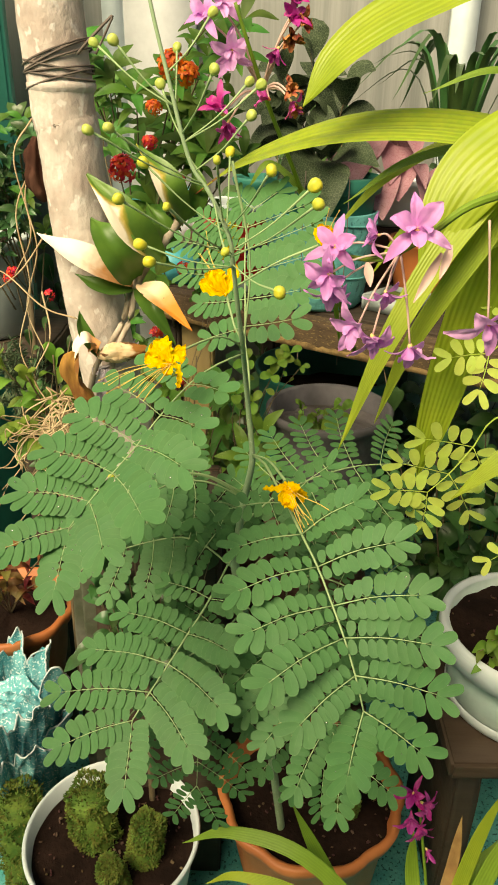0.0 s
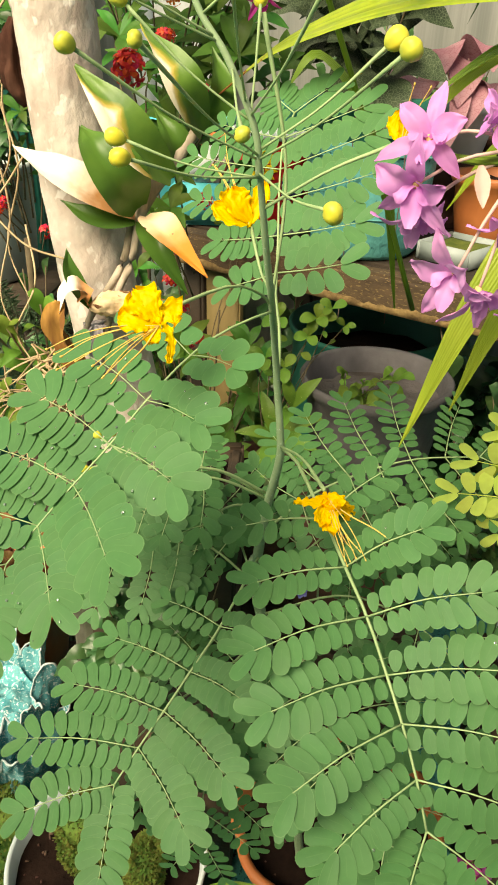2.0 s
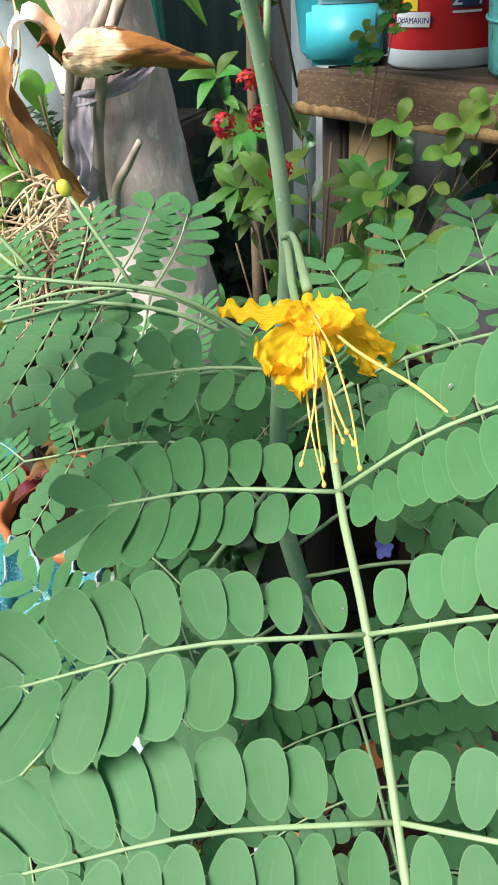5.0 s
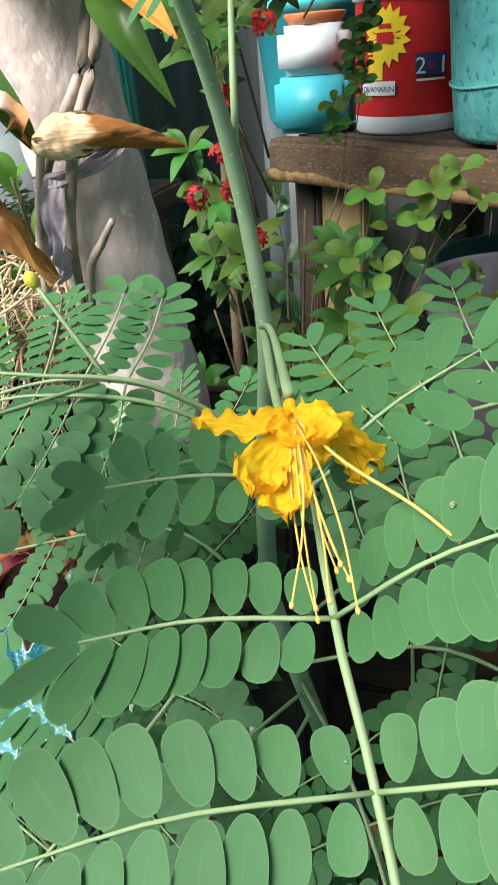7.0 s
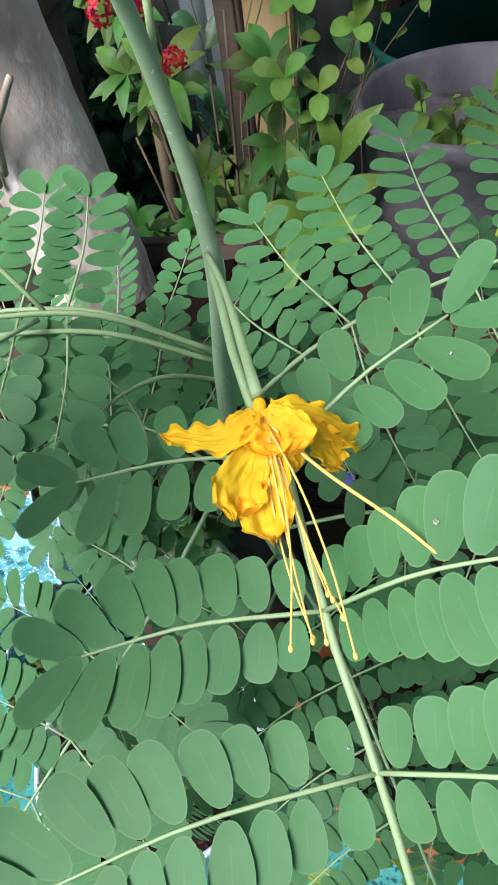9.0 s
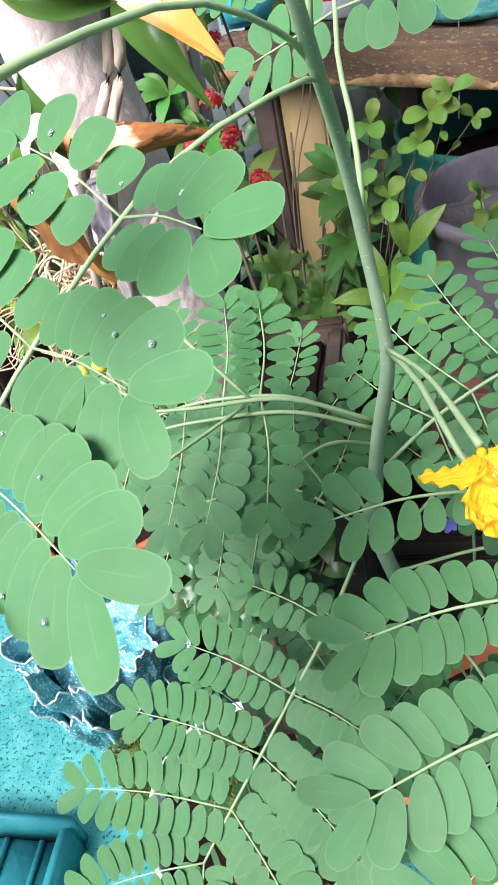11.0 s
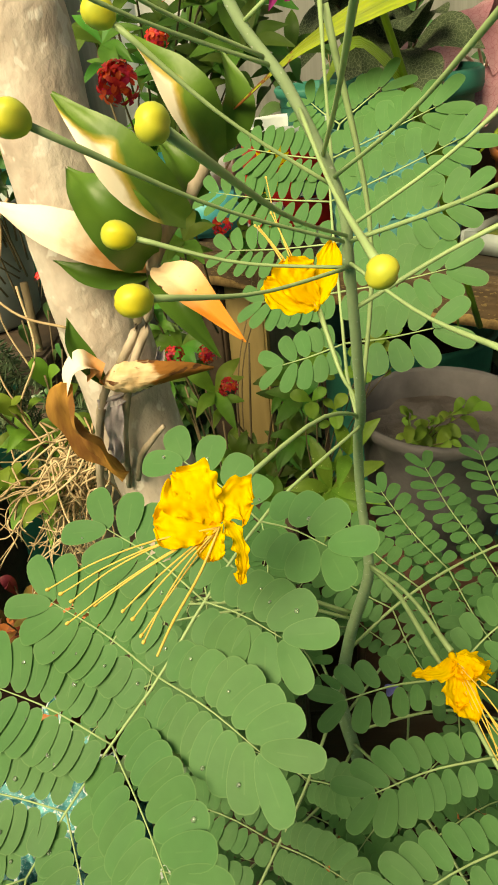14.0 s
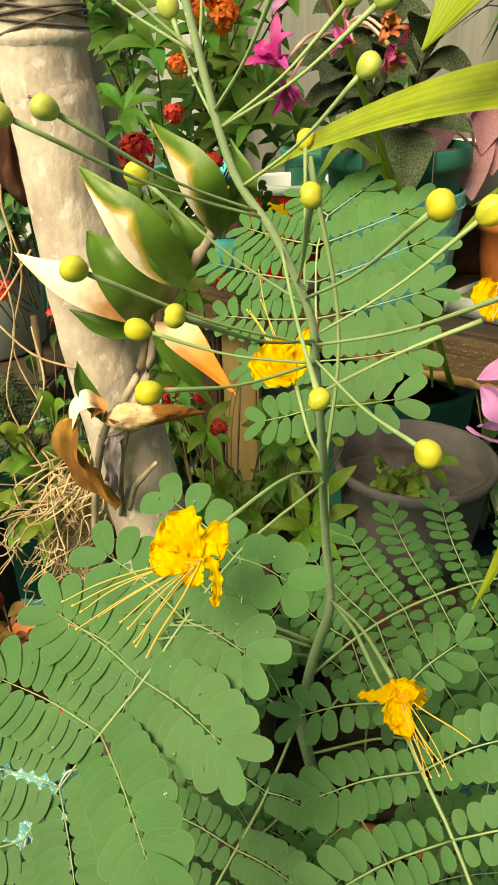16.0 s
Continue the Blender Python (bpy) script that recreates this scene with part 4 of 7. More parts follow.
# ---------------------------------------------------------------- ground and walls
g = Geo()
box(g, (-40, -40, -0.05), (40, 40, -0.002), 0)
tagged(part("ground", g, M_STONE), "bare grey earth round the yard", "ground", kind="structure")
g = Geo()
box(g, (-2.98, -0.99, 0.0), (2.98, 1.99, 0.006), 0)
tagged(part("floor", g, M_FLOOR), "turquoise painted concrete floor, worn and mottled", "floor", kind="structure")
g = Geo()
box(g, (-4, 2.0, 0), (4, 2.1, 2.6), 0)
tagged(part("wall_back", g, M_WALL), "grey wire mesh screen wall behind the plants", "wall", kind="structure")
for n_, x0, x1, mat, lab in (("trim", -0.335, -0.285, M_WHITE, "white painted upright post"), ("trim", 0.47, 0.53, M_WHITE, "white painted upright post"), ("trim", -0.285, -0.12, M_PALE, "pale grey board panel")):
    g = Geo()
    box(g, (x0, 1.955, 0), (x1, 1.998, 2.6), 0.004)
    tagged(part(n_, g, mat), lab, "post", kind="structure")
g = Geo()
box(g, (-1.6, 1.62, 0.0), (-0.46, 1.66, 1.9), 0.006)
tagged(part("wall_side", g, M_GREEN), "dark teal green painted board wall", "wall", kind="structure")

# unseen wall added behind the camera: blocks low sky light, bounces some back
g = Geo()
box(g, (-3, -1.1, 0), (3, -1.0, 2.1), 0)
tagged(part("wall_front", g, M_PALE), "unseen pale wall added behind the camera to block and bounce light", "wall", kind="structure")

# bamboo pole with wire
pole = thing("bamboo_pole", "weathered pale bamboo pole tied with wire", "pole", (-0.06, 0.9, 0))
g = Geo()
tube(g, [(-0.06, 0.9, 0.0), (-0.093, 0.885, 0.5), (-0.123, 0.88, 0.78), (-0.148, 0.88, 0.95), (-0.161, 0.88, 1.12), (-0.169, 0.88, 1.25), (-0.210, 0.88, 2.2)], (0.043, 0.041, 0.036, 0.0345, 0.0335, 0.0335, 0.034), 140, 28, 0.06)
part("cane", g, M_POLE, pole)
for z, r in ((1.172, 0.0355), (0.62, 0.042)):
    x = float(np.interp(z, (0.5, 0.78, 0.95, 1.12, 1.25), (-0.093, -0.123, -0.148, -0.161, -0.169)))
    g = Geo()
    lathe(g, (x, 0.88, z), [(r - 0.004, -0.008), (r, -0.003), (r + 0.0004, 0.002), (r - 0.004, 0.007)], 32)
    part("node_ring", g, M_POLE, pole)
for z, tilt, mat in ((1.195, 0.012, M_WIRE), (1.199, 0.016, M_WIRE), (1.203, 0.013, M_WIRE), (1.187, 0.004, M_WIRE), (1.190, -0.006, M_WIRE), (1.181, -0.004, M_WIRE), (1.178, 0.010, M_WIRE)):
    x = float(np.interp(z, (0.78, 0.95, 1.12, 1.25), (-0.123, -0.148, -0.161, -0.169)))
    g = Geo()
    tube(g, [(x + 0.0350 * math.cos(a), 0.88 + 0.0350 * math.sin(a), z + tilt * math.cos(a)) for a in np.linspace(-math.pi, math.pi, 17)], (0.0011, 0.0011), 40, 6)
    part("tie_wire", g, mat, pole)
g = Geo()
tube(g, [(-0.137, 0.845, 1.20), (-0.12, 0.84, 1.215), (-0.10, 0.84, 1.232), (-0.103, 0.84, 1.225), (-0.118, 0.842, 1.20)], (0.0015, 0.0012), 20, 6)
part("wire_end", g, M_WIRE, pole)

# ---------------------------------------------------------------- bench and what stands on it
BENCH_TURN = radians(-33)


def on_bench(along_, back, z=0.0):
    """A place by its way along the bench and back from its front edge."""
    return (-0.19 + along_ * math.cos(BENCH_TURN) - back * math.sin(BENCH_TURN), 1.485 + along_ * math.sin(BENCH_TURN) + back * math.cos(BENCH_TURN), z)


bench = thing("bench", "dark weathered wooden plank bench", "bench")
for lo, hi, lab in (((0.0, 0.0, 0.762), (1.25, 0.042, 0.815), "front plank crusted with yellow lichen"), ((0.01, 0.046, 0.790), (1.25, 0.19, 0.817), ""), ((0.01, 0.195, 0.790), (1.25, 0.34, 0.817), ""), ((0.01, 0.345, 0.790), (1.25, 0.50, 0.817), "")):
    g = Geo()
    box(g, lo, hi, 0.004, 0.005, 9)
    part("plank", g, M_BENCH if lab else M_WOOD, bench, lab)
for x, y in ((0.0, 0.046), (1.1, 0.046), (0.01, 0.42), (1.1, 0.42)):
    g = Geo()
    box(g, (x, y, 0), (x + 0.045, y + 0.045, 0.789), 0.004, 0.003, 4)
    part("leg", g, M_WOOD, bench)
g = Geo()
box(g, (0.055, 0.046, 0.0), (0.135, 0.062, 0.788), 0.003, 0.003, 4)
part("brace_board", g, M_BOARD, bench, "yellowish plywood board")
g = Geo()
steps = 160
rows_ = []
for i in range(steps):
    x = 1.24 * i / (steps - 1)
    top = 0.775 + 0.008 * noise.noise(Vector((x * 7, 0.3, 0))) + 0.004 * noise.noise(Vector((x * 33, 1.3, 0))) + 0.004 * noise.noise(Vector((x * 120, 2.3, 0)))
    rows_ += [(x, 0.002, 0.7605), (x, -0.0042 + 0.0012 * noise.noise(Vector((x * 60, 4, 0))), 0.7625), (x, -0.0044 + 0.0014 * noise.noise(Vector((x * 70, 9, 0))), max(top - 0.003, 0.765)), (x, 0.002, max(top, 0.768))]
g.add(rows_, [(4 * i + k, 4 * i + k + 1, 4 * i + k + 5, 4 * i + k + 4) for i in range(steps - 1) for k in range(3)])
part("lichen_crust", g, M_CRUST, bench, "tan crust along the lower edge of the front plank")
bench.location, bench.rotation_euler = on_bench(0, 0), (0, 0, BENCH_TURN)

def writing(text, at, size, mat, parent, name="lettering", yaw=0.0, curve=None):
    c = bpy.data.curves.new(name, "FONT")
    c.body, c.size, c.extrude, c.align_x = text, size, 0.0003, "CENTER"
    tmp = new(name, c)
    me = bpy.data.meshes.new_from_object(tmp.evaluated_get(bpy.context.evaluated_depsgraph_get()))
    bpy.data.objects.remove(tmp)
    cx, cy, r = curve
    g = Geo()
    verts = []
    for v in me.vertices:
        a = yaw + v.co.x / r
        rr = r + v.co.z + 0.0012
        verts.append((cx + rr * math.sin(a), cy - rr * math.cos(a), at + v.co.y))
    g.add(verts, [tuple(p.vertices) for p in me.polygons])
    return part(name, g, mat, parent, smooth=False)


def patch(geo, centre, r, a0, a1, z0, z1, lift=0.0008, n=10):
    """A label wrapped round an upright cylinder, from angle a0 to a1 (0 faces -y)."""
    cx, cy = centre
    verts = []
    for z in (z0, z1):
        for a in np.linspace(a0, a1, n):
            verts.append((cx + (r + lift) * math.sin(a), cy - (r + lift) * math.cos(a), z))
    geo.add(verts, [(i, i + 1, n + i + 1, n + i) for i in range(n - 1)])


bucket = thing("paint_bucket", "red paint bucket with a yellow sunburst label", "bucket", (0.003, 1.513, 0.818))
bc, br = (0.003, 1.513), 0.0735
g = Geo()
lathe(g, (*bc, 0.818), [(0.0, 0.002), (0.068, 0.0), (0.0725, 0.004), (0.0725, 0.022)], 48)
lathe(g, (*bc, 0.818), [(0.0728, 0.150), (0.0765, 0.152), (0.0765, 0.163), (0.0725, 0.165), (0.0705, 0.160), (0.069, 0.05)], 48)
part("rim", g, M_WHITE, bucket, "white plastic base and rim")
g = Geo()
lathe(g, (*bc, 0.818), [(0.0725, 0.022), (0.0728, 0.150)], 48)
part("body", g, M_RED, bucket)
g = Geo()
c_a, c_z = -0.36, 0.930
star = []
for k in range(33):
    a = 2 * math.pi * k / 32
    rr = 0.032 if k % 2 else 0.024
    an, z = c_a + rr * math.cos(a) / br, c_z + rr * math.sin(a) * 1.1
    star.append((bc[0] + (br + 0.0006) * math.sin(an), bc[1] - (br + 0.0006) * math.cos(an), z))
star.append((bc[0] + (br + 0.0006) * math.sin(c_a), bc[1] - (br + 0.0006) * math.cos(c_a), c_z))
g.add(star, [(k, k + 1, 33) for k in range(32)])
patch(g, bc, br, -0.70, -0.40, 0.882, 0.908, 0.0005)
part("sunburst", g, M_YELLOW, bucket, "yellow sunburst printed on the label")
g = Geo()
patch(g, bc, br, -0.52, -0.22, 0.922, 0.934, 0.0011)
patch(g, bc, br, -0.48, -0.26, 0.938, 0.943, 0.0011)
part("label_print", g, M_RED, bucket)
g = Geo()
patch(g, bc, br, 0.16, 0.68, 0.885, 0.909, 0.0008)
part("label_badge", g, M_NAVY, bucket, "dark blue badge")
writing("2", 0.887, 0.026, M_WHITE, bucket, "numeral", 0.24, (*bc, br))
writing("1", 0.887, 0.026, M_WHITE, bucket, "numeral", 0.62, (*bc, br))
writing("in", 0.892, 0.013, M_RED, bucket, "lettering", 0.43, (*bc, br))
g = Geo()
patch(g, bc, br, -0.85, -0.17, 0.865, 0.881, 0.0012)
part("label_strip", g, M_PALE, bucket, "white strip with the shade's name")
writing("AQUAMARINE", 0.8690, 0.0090, M_NAVY, bucket, "lettering", -0.51, (*bc, br))
g = Geo()
patch(g, bc, br, 0.18, 0.66, 0.879, 0.8815, 0.0008)
part("label_bar", g, M_WHITE, bucket)

PAIL = (0.152, 1.397, 0.818)
pail = thing("painted_pail", "turquoise painted bucket planter with scratched paint", "planter", PAIL)
g = Geo()
lathe(g, PAIL, [(0.0, 0.003), (0.078, 0.0), (0.086, 0.008), (0.092, 0.06), (0.098, 0.13), (0.101, 0.165), (0.100, 0.168), (0.095, 0.165), (0.092, 0.14)], 56, 0.008, 9)
part("body", g, M_TEAL, pail)
g = Geo()
lathe(g, PAIL, [(0.090, 0.13), (0.094, 0.195), (0.103, 0.198), (0.105, 0.206), (0.104, 0.222), (0.100, 0.226), (0.096, 0.215), (0.092, 0.18)], 56)
part("inner_pot", g, M_GREEN, pail, "dark green plastic pot set into the pail")
g = Geo()
lathe(g, PAIL, [(0.092, 0.196), (0.05, 0.204), (0.0, 0.200)], 32)
part("soil", g, M_SOIL, pail)
for z, r in ((0.150, 0.1015), (0.060, 0.0935)):
    g = Geo()
    tube(g, [(PAIL[0] + r * math.cos(a), PAIL[1] + r * math.sin(a), PAIL[2] + z + 0.003 * math.sin(3 * a)) for a in np.linspace(0, 2 * math.pi, 25)], (0.0016, 0.0016), 72, 6)
    part("hoop", g, M_TEAL, pail)
for k, a in enumerate((-1.9, -1.25)):
    g = Geo()
    tube(g, [(PAIL[0] + q * math.cos(a), PAIL[1] + q * math.sin(a), PAIL[2] + z) for q, z in ((0.112, 0.24), (0.116, 0.12), (0.110, -0.02), (0.113, -0.09))], (0.0009, 0.0008), 16, 5)
    part("hanging_wire", g, M_WIRE, pail)
crate = thing("cyan_tub", "cyan plastic tub on the bench", "tub", (-0.165, 1.655, 0.818))
g = Geo()
lathe(g, (-0.165, 1.655, 0.818), [(0.0, 0.003), (0.058, 0.0), (0.064, 0.006), (0.080, 0.150), (0.086, 0.152), (0.086, 0.165), (0.078, 0.166), (0.070, 0.08)], 40)
part("body", g, M_CYAN, crate)
tub = thing("white_tub", "white plastic tub with a terracotta saucer", "tub", (-0.120, 1.545, 0.890))
g = Geo()
box(g, (-0.176, 1.502, 0.890), (-0.086, 1.585, 0.950), 0.010)
part("body", g, M_WHITE, tub)
g = Geo()
lathe(g, (-0.131, 1.545, 0.950), [(0.0, 0.002), (0.035, 0.0), (0.043, 0.012), (0.040, 0.014), (0.034, 0.006), (0.0, 0.006)], 32)
part("saucer", g, M_TERRA, tub, "terracotta saucer")
base = thing("cyan_box", "cyan plastic box under the white tub", "box", (-0.131, 1.545, 0.818))
g = Geo()
box(g, (-0.182, 1.500, 0.818), (-0.080, 1.588, 0.889), 0.008)
part("body", g, M_CYAN, base)


# ---------------------------------------------------------------- pots
def pot(name, label, at, r0, r1, h, mat, wave=0.0, lobes=0, rim=0.012, fill=0.88, category="pot", thick=0.006, chips=0, soil=None):
    """An open pot with wall thickness, a rim and soil."""
    ob = thing(name, label, category, at)
    g = Geo()
    mid = (r0 + r1) / 2
    lathe(g, at, [(0.0, 0.002), (r0 - 0.006, 0.0), (r0, 0.006), (mid, h * 0.5), (r1 - rim * 0.5, h - rim * 1.6), (r1, h - rim * 1.2), (r1 + rim * 0.3, h - 0.004), (r1, h), (r1 - thick, h - 0.003), (mid - thick, h * 0.5), (r0 - thick, 0.02)], 64, wave, lobes)
    part("body", g, mat, ob)
    g = Geo()
    rs = float(np.interp(fill, (0, 1), (r0, r1))) - thick * 0.6
    verts = [(at[0], at[1], at[2] + h * fill + 0.004)]
    for j in range(1, 7):
        for k in range(28):
            a = 2 * math.pi * k / 28
            q = rs * j / 6
            p = Vector((at[0] + q * math.cos(a), at[1] + q * math.sin(a), at[2] + h * fill))
            p.z += 0.010 * noise.noise(p * 45) + 0.005 * noise.noise(p * 140)
            verts.append(p)
    faces = [(0, 1 + k, 1 + (k + 1) % 28) for k in range(28)]
    faces += [(1 + (j - 1) * 28 + k, 1 + j * 28 + k, 1 + j * 28 + (k + 1) % 28, 1 + (j - 1) * 28 + (k + 1) % 28) for j in range(1, 6) for k in range(28)]
    g.add(verts, faces)
    part("soil", g, soil or M_SOIL, ob)
    if chips:
        rng = random.Random(chips)
        g = Geo()
        for k in range(chips):
            a, q = rng.uniform(0, 6.28), rs * 0.95 * math.sqrt(rng.random())
            c = Vector((at[0] + q * math.cos(a), at[1] + q * math.sin(a), at[2] + h * fill + 0.003))
            m = Matrix.Translation(c) @ Matrix.Rotation(rng.uniform(0, 6.28), 4, "Z") @ Matrix.Rotation(rng.uniform(-0.7, 0.7), 4, "X")
            lo = [rng.uniform(0.0010, 0.0034), rng.uniform(0.0008, 0.0020), rng.uniform(0.0006, 0.0014)]
            box(g, [-v for v in lo], lo, 0.0006, 0, 1, m)
        tagged(part("bark_litter", g, M_CHIP, ob), kind="stuff")
    return ob


pot("scalloped_pot", "orange plastic pot with a scalloped rim", (0.138, 0.785, 0.0), 0.085, 0.128, 0.255, M_TERRA, 0.05, 10, 0.022, chips=90)
pot("white_pot", "white plastic pot filled with dark soil", (-0.145, 0.725, 0.0), 0.085, 0.122, 0.225, M_WHITE, rim=0.008, thick=0.004, chips=170)
pot("scalloped_pot", "orange plastic pot with a red leafed plant", (-0.395, 1.085, 0.124), 0.075, 0.110, 0.21, M_TERRA, 0.05, 10, 0.022)
planter_r = pot("round_planter", "white and pale turquoise round planter", (0.448, 0.865, 0.361), 0.105, 0.125, 0.130, M_AQUA, rim=0.02, chips=60)
g = Geo()
lathe(g, (0.448, 0.865, 0.361), [(0.1235, 0.093), (0.1285, 0.096), (0.1315, 0.115), (0.1305, 0.1315), (0.124, 0.1345), (0.118, 0.129)], 64)
part("rim_band", g, M_WHITE, planter_r, "white painted rim")
g = Geo()
lathe(g, (0.448, 0.865, 0.361), [(0.105, 0.002), (0.1095, 0.005), (0.1110, 0.018), (0.109, 0.021)], 64)
part("foot_band", g, M_WHITE, planter_r, "white painted foot")
pot("grey_pot", "mauve grey plastic pot with weeds", (0.150, 1.005, 0.615), 0.066, 0.088, 0.152, M_MAUVE, fill=0.80, soil=M_GREYSOIL)
pot("clay_pot", "brown clay pot under the bench plants", (0.02, 1.05, 0.42), 0.07, 0.095, 0.17, M_BROWN)

# low plank shelves and blocks that carry the pots
def plank(name, label, lo, hi, mat, category="shelf"):
    ob = thing(name, label, category, ((lo[0] + hi[0]) / 2, (lo[1] + hi[1]) / 2, lo[2]))
    g = Geo()
    box(g, (lo[0], lo[1], hi[2] - 0.03), hi, 0.004, 0.003, 5)
    part("board", g, mat, ob)
    for x in (lo[0] + 0.02, hi[0] - 0.06):
        g = Geo()
        box(g, (x, lo[1] + 0.03, lo[2]), (x + 0.04, hi[1] - 0.03, hi[2] - 0.03), 0.004, 0.002, 3)
        part("support", g, mat, ob)
    return ob


plank("low_shelf", "dark wooden plank shelf near the floor", (0.32, 0.74, 0), (0.75, 1.02, 0.359), M_WOOD)
stand = plank("pot_stand", "dark wooden stand under the clay pots", (-0.10, 0.93, 0), (0.24, 1.17, 0.418), M_WOOD)
for k in range(3):
    g = Geo()
    box(g, (-0.098, 0.935, 0.01 + 0.126 * k), (0.238, 0.95, 0.128 + 0.126 * k), 0.003, 0.003, 4)
    part("front_board", g, M_WOOD, stand)
plank("pot_stand", "dark wooden stand beside the pole", (-0.51, 1.00, 0), (-0.29, 1.175, 0.123), M_WOOD)
g = Geo()
box(g, (0.06, 0.93, 0.42), (0.21, 1.08, 0.613), 0.006, 0.003, 4)
tagged(part("block", g, M_BROWN), "red brown building block carrying a pot", "block")
# added box: its dark boards stand in for shade round the pole's foot
planter = thing("shade_planter_box", "dark wooden box added round the foot of the pole to fill its shaded area", "planter", (-0.10, 0.90, 0.0))
for lo, hi in (((-0.165, 0.815, 0.0), (0.0, 0.83, 0.70)), ((-0.165, 0.925, 0.0), (0.0, 0.94, 0.70)), ((-0.165, 0.832, 0.0), (-0.150, 0.923, 0.70)), ((-0.015, 0.832, 0.0), (0.0, 0.923, 0.70))):
    g = Geo()
    box(g, lo, hi, 0.003, 0.003, 4)
    part("board", g, M_WOOD, planter)
g = Geo()
box(g, (-0.149, 0.832, 0.60), (-0.016, 0.923, 0.69), 0.004, 0.01, 8)
part("soil", g, M_SOIL, planter)
# ---------------------------------------------------------------- leafy plants behind
def leafy(ob, branches, leaf, width, count, mat, twig=None, seed=1, droop=0.3, thick=0.002, start=0.25, tilt=0.75, shape=(0.05, 0.55, 0.92, 1.0, 0.82, 0.45, 0.02)):
    """Branches with leaves set round them in turn; every branch is a part, its leaves a mesh under it."""
    rng = random.Random(seed)
    out = []
    for b in branches:
        g = Geo()
        tube(g, b, (thick, thick * 0.5), 10, 6)
        br = part("branch", g, twig or M_TWIG, ob)
        line = spline(b, 30)
        g = Geo()
        for i in range(count):
            f = start + (1 - start) * (i + rng.random() * 0.5) / count
            k = min(int(f * 29), 28)
            p = line[k]
            t = (line[k + 1] - line[max(k - 1, 0)]).normalized()
            a = i * 2.4 + rng.uniform(-0.5, 0.5)
            x = t.orthogonal().normalized()
            out_d = (x * math.cos(a) + t.cross(x) * math.sin(a) + t * rng.uniform(0.3, 0.9)).normalized()
            if i >= count - 2:
                out_d = (t + out_d * 0.6).normalized()
            n = (Vector((rng.uniform(-0.4, 0.4), -0.45, tilt)) - out_d * 0.2).normalized()
            ln_ = leaf * rng.uniform(0.65, 1.15)
            blade(g, [p, p + out_d * ln_ * 0.5 + n * ln_ * 0.08, p + out_d * ln_ - Vector((0, 0, droop * ln_))], ln_ * width * rng.uniform(0.85, 1.15), n, 13, 4, 0.18, shape, 0.03, 0, 0, rng.random() * 9)
        part("leaves", g, mat, br)
        out.append(br)
    return out


LANCE = (0.10, 0.45, 0.80, 1.0, 0.96, 0.76, 0.45, 0.06)
OBOVATE = (0.10, 0.28, 0.55, 0.80, 0.95, 1.0, 0.94, 0.72, 0.26)


def rosette(ob, foot, at, leaf, width, count, mat, seed=1, twig=None, thick=0.0014, flat=0.25, shape=OBOVATE, below=4):
    """A twig from foot to at that ends in a whorl of broad leaves, some pairs of smaller ones below it."""
    rng = random.Random(seed)
    foot, at = Vector(foot), Vector(at)
    g = Geo()
    mid = foot.lerp(at, 0.55) + Vector((rng.uniform(-0.01, 0.01), rng.uniform(-0.01, 0.01), 0.012))
    tube(g, [foot, mid, at], (thick, thick * 0.6), 10, 6)
    br = part("branch", g, twig or M_TWIG, ob)
    g = Geo()
    a0 = rng.uniform(0, 6.28)
    for k in range(count + below):
        low = k >= count
        c = at if not low else at.lerp(mid, 0.35 + 0.4 * (k - count) / 4)
        a = a0 + k * 2.4 + rng.uniform(-0.25, 0.25)
        rise = rng.uniform(-0.1, 0.35) + flat + (0.25 if k < 2 else 0)
        d = (Vector((1, 0, 0)) * math.cos(a) + Vector((0, 0.75, 0.66)) * math.sin(a) + Vector((0, -0.66, 0.75)) * rise * 0.8).normalized()
        ln_ = leaf * rng.uniform(0.75, 1.1) * (0.7 if low else 1)
        n = (Vector((0, -0.66, 0.75)) - d * d.dot(Vector((0, -0.66, 0.75)))).normalized()
        blade(g, [c, c + d * ln_ * 0.5 + n * ln_ * 0.10, c + d * ln_ - Vector((0, 0, 0.12 * ln_))], ln_ * width * rng.uniform(0.9, 1.1), n, 14, 6, 0.16, shape, 0.03, 0, 0, rng.random() * 9)
    part("leaves", g, mat, br)
    return br


def flower_head(ob, at, r, mat, count=22, seed=1, name="flower_head"):
    """A rounded head of many small four-petalled flowers."""
    rng = random.Random(seed)
    g = Geo()
    at = Vector(at)
    for i in range(count):
        d = Vector((rng.gauss(0, 1), rng.gauss(0, 1) - 0.5, rng.gauss(0, 1) + 0.6)).normalized()
        c = at + d * r * rng.uniform(0.7, 1.0)
        x = d.orthogonal().normalized()
        y = d.cross(x)
        for k in range(4):
            a = math.pi / 2 * k + i
            o = x * math.cos(a) + y * math.sin(a)
            blade(g, [c, c + o * r * 0.28 + d * r * 0.06, c + o * r * 0.5], r * 0.26, d, 5, 2, 0.2, (0.3, 0.9, 1.0, 0.25))
    return part(name, g, mat, ob)


def sprigs(base, tips, lift=0.3):
    base = Vector(base)
    return [[base, base.lerp(Vector(t), 0.5) + Vector((0, 0, lift * (Vector(t) - base).length * 0.3)), Vector(t)] for t in tips]


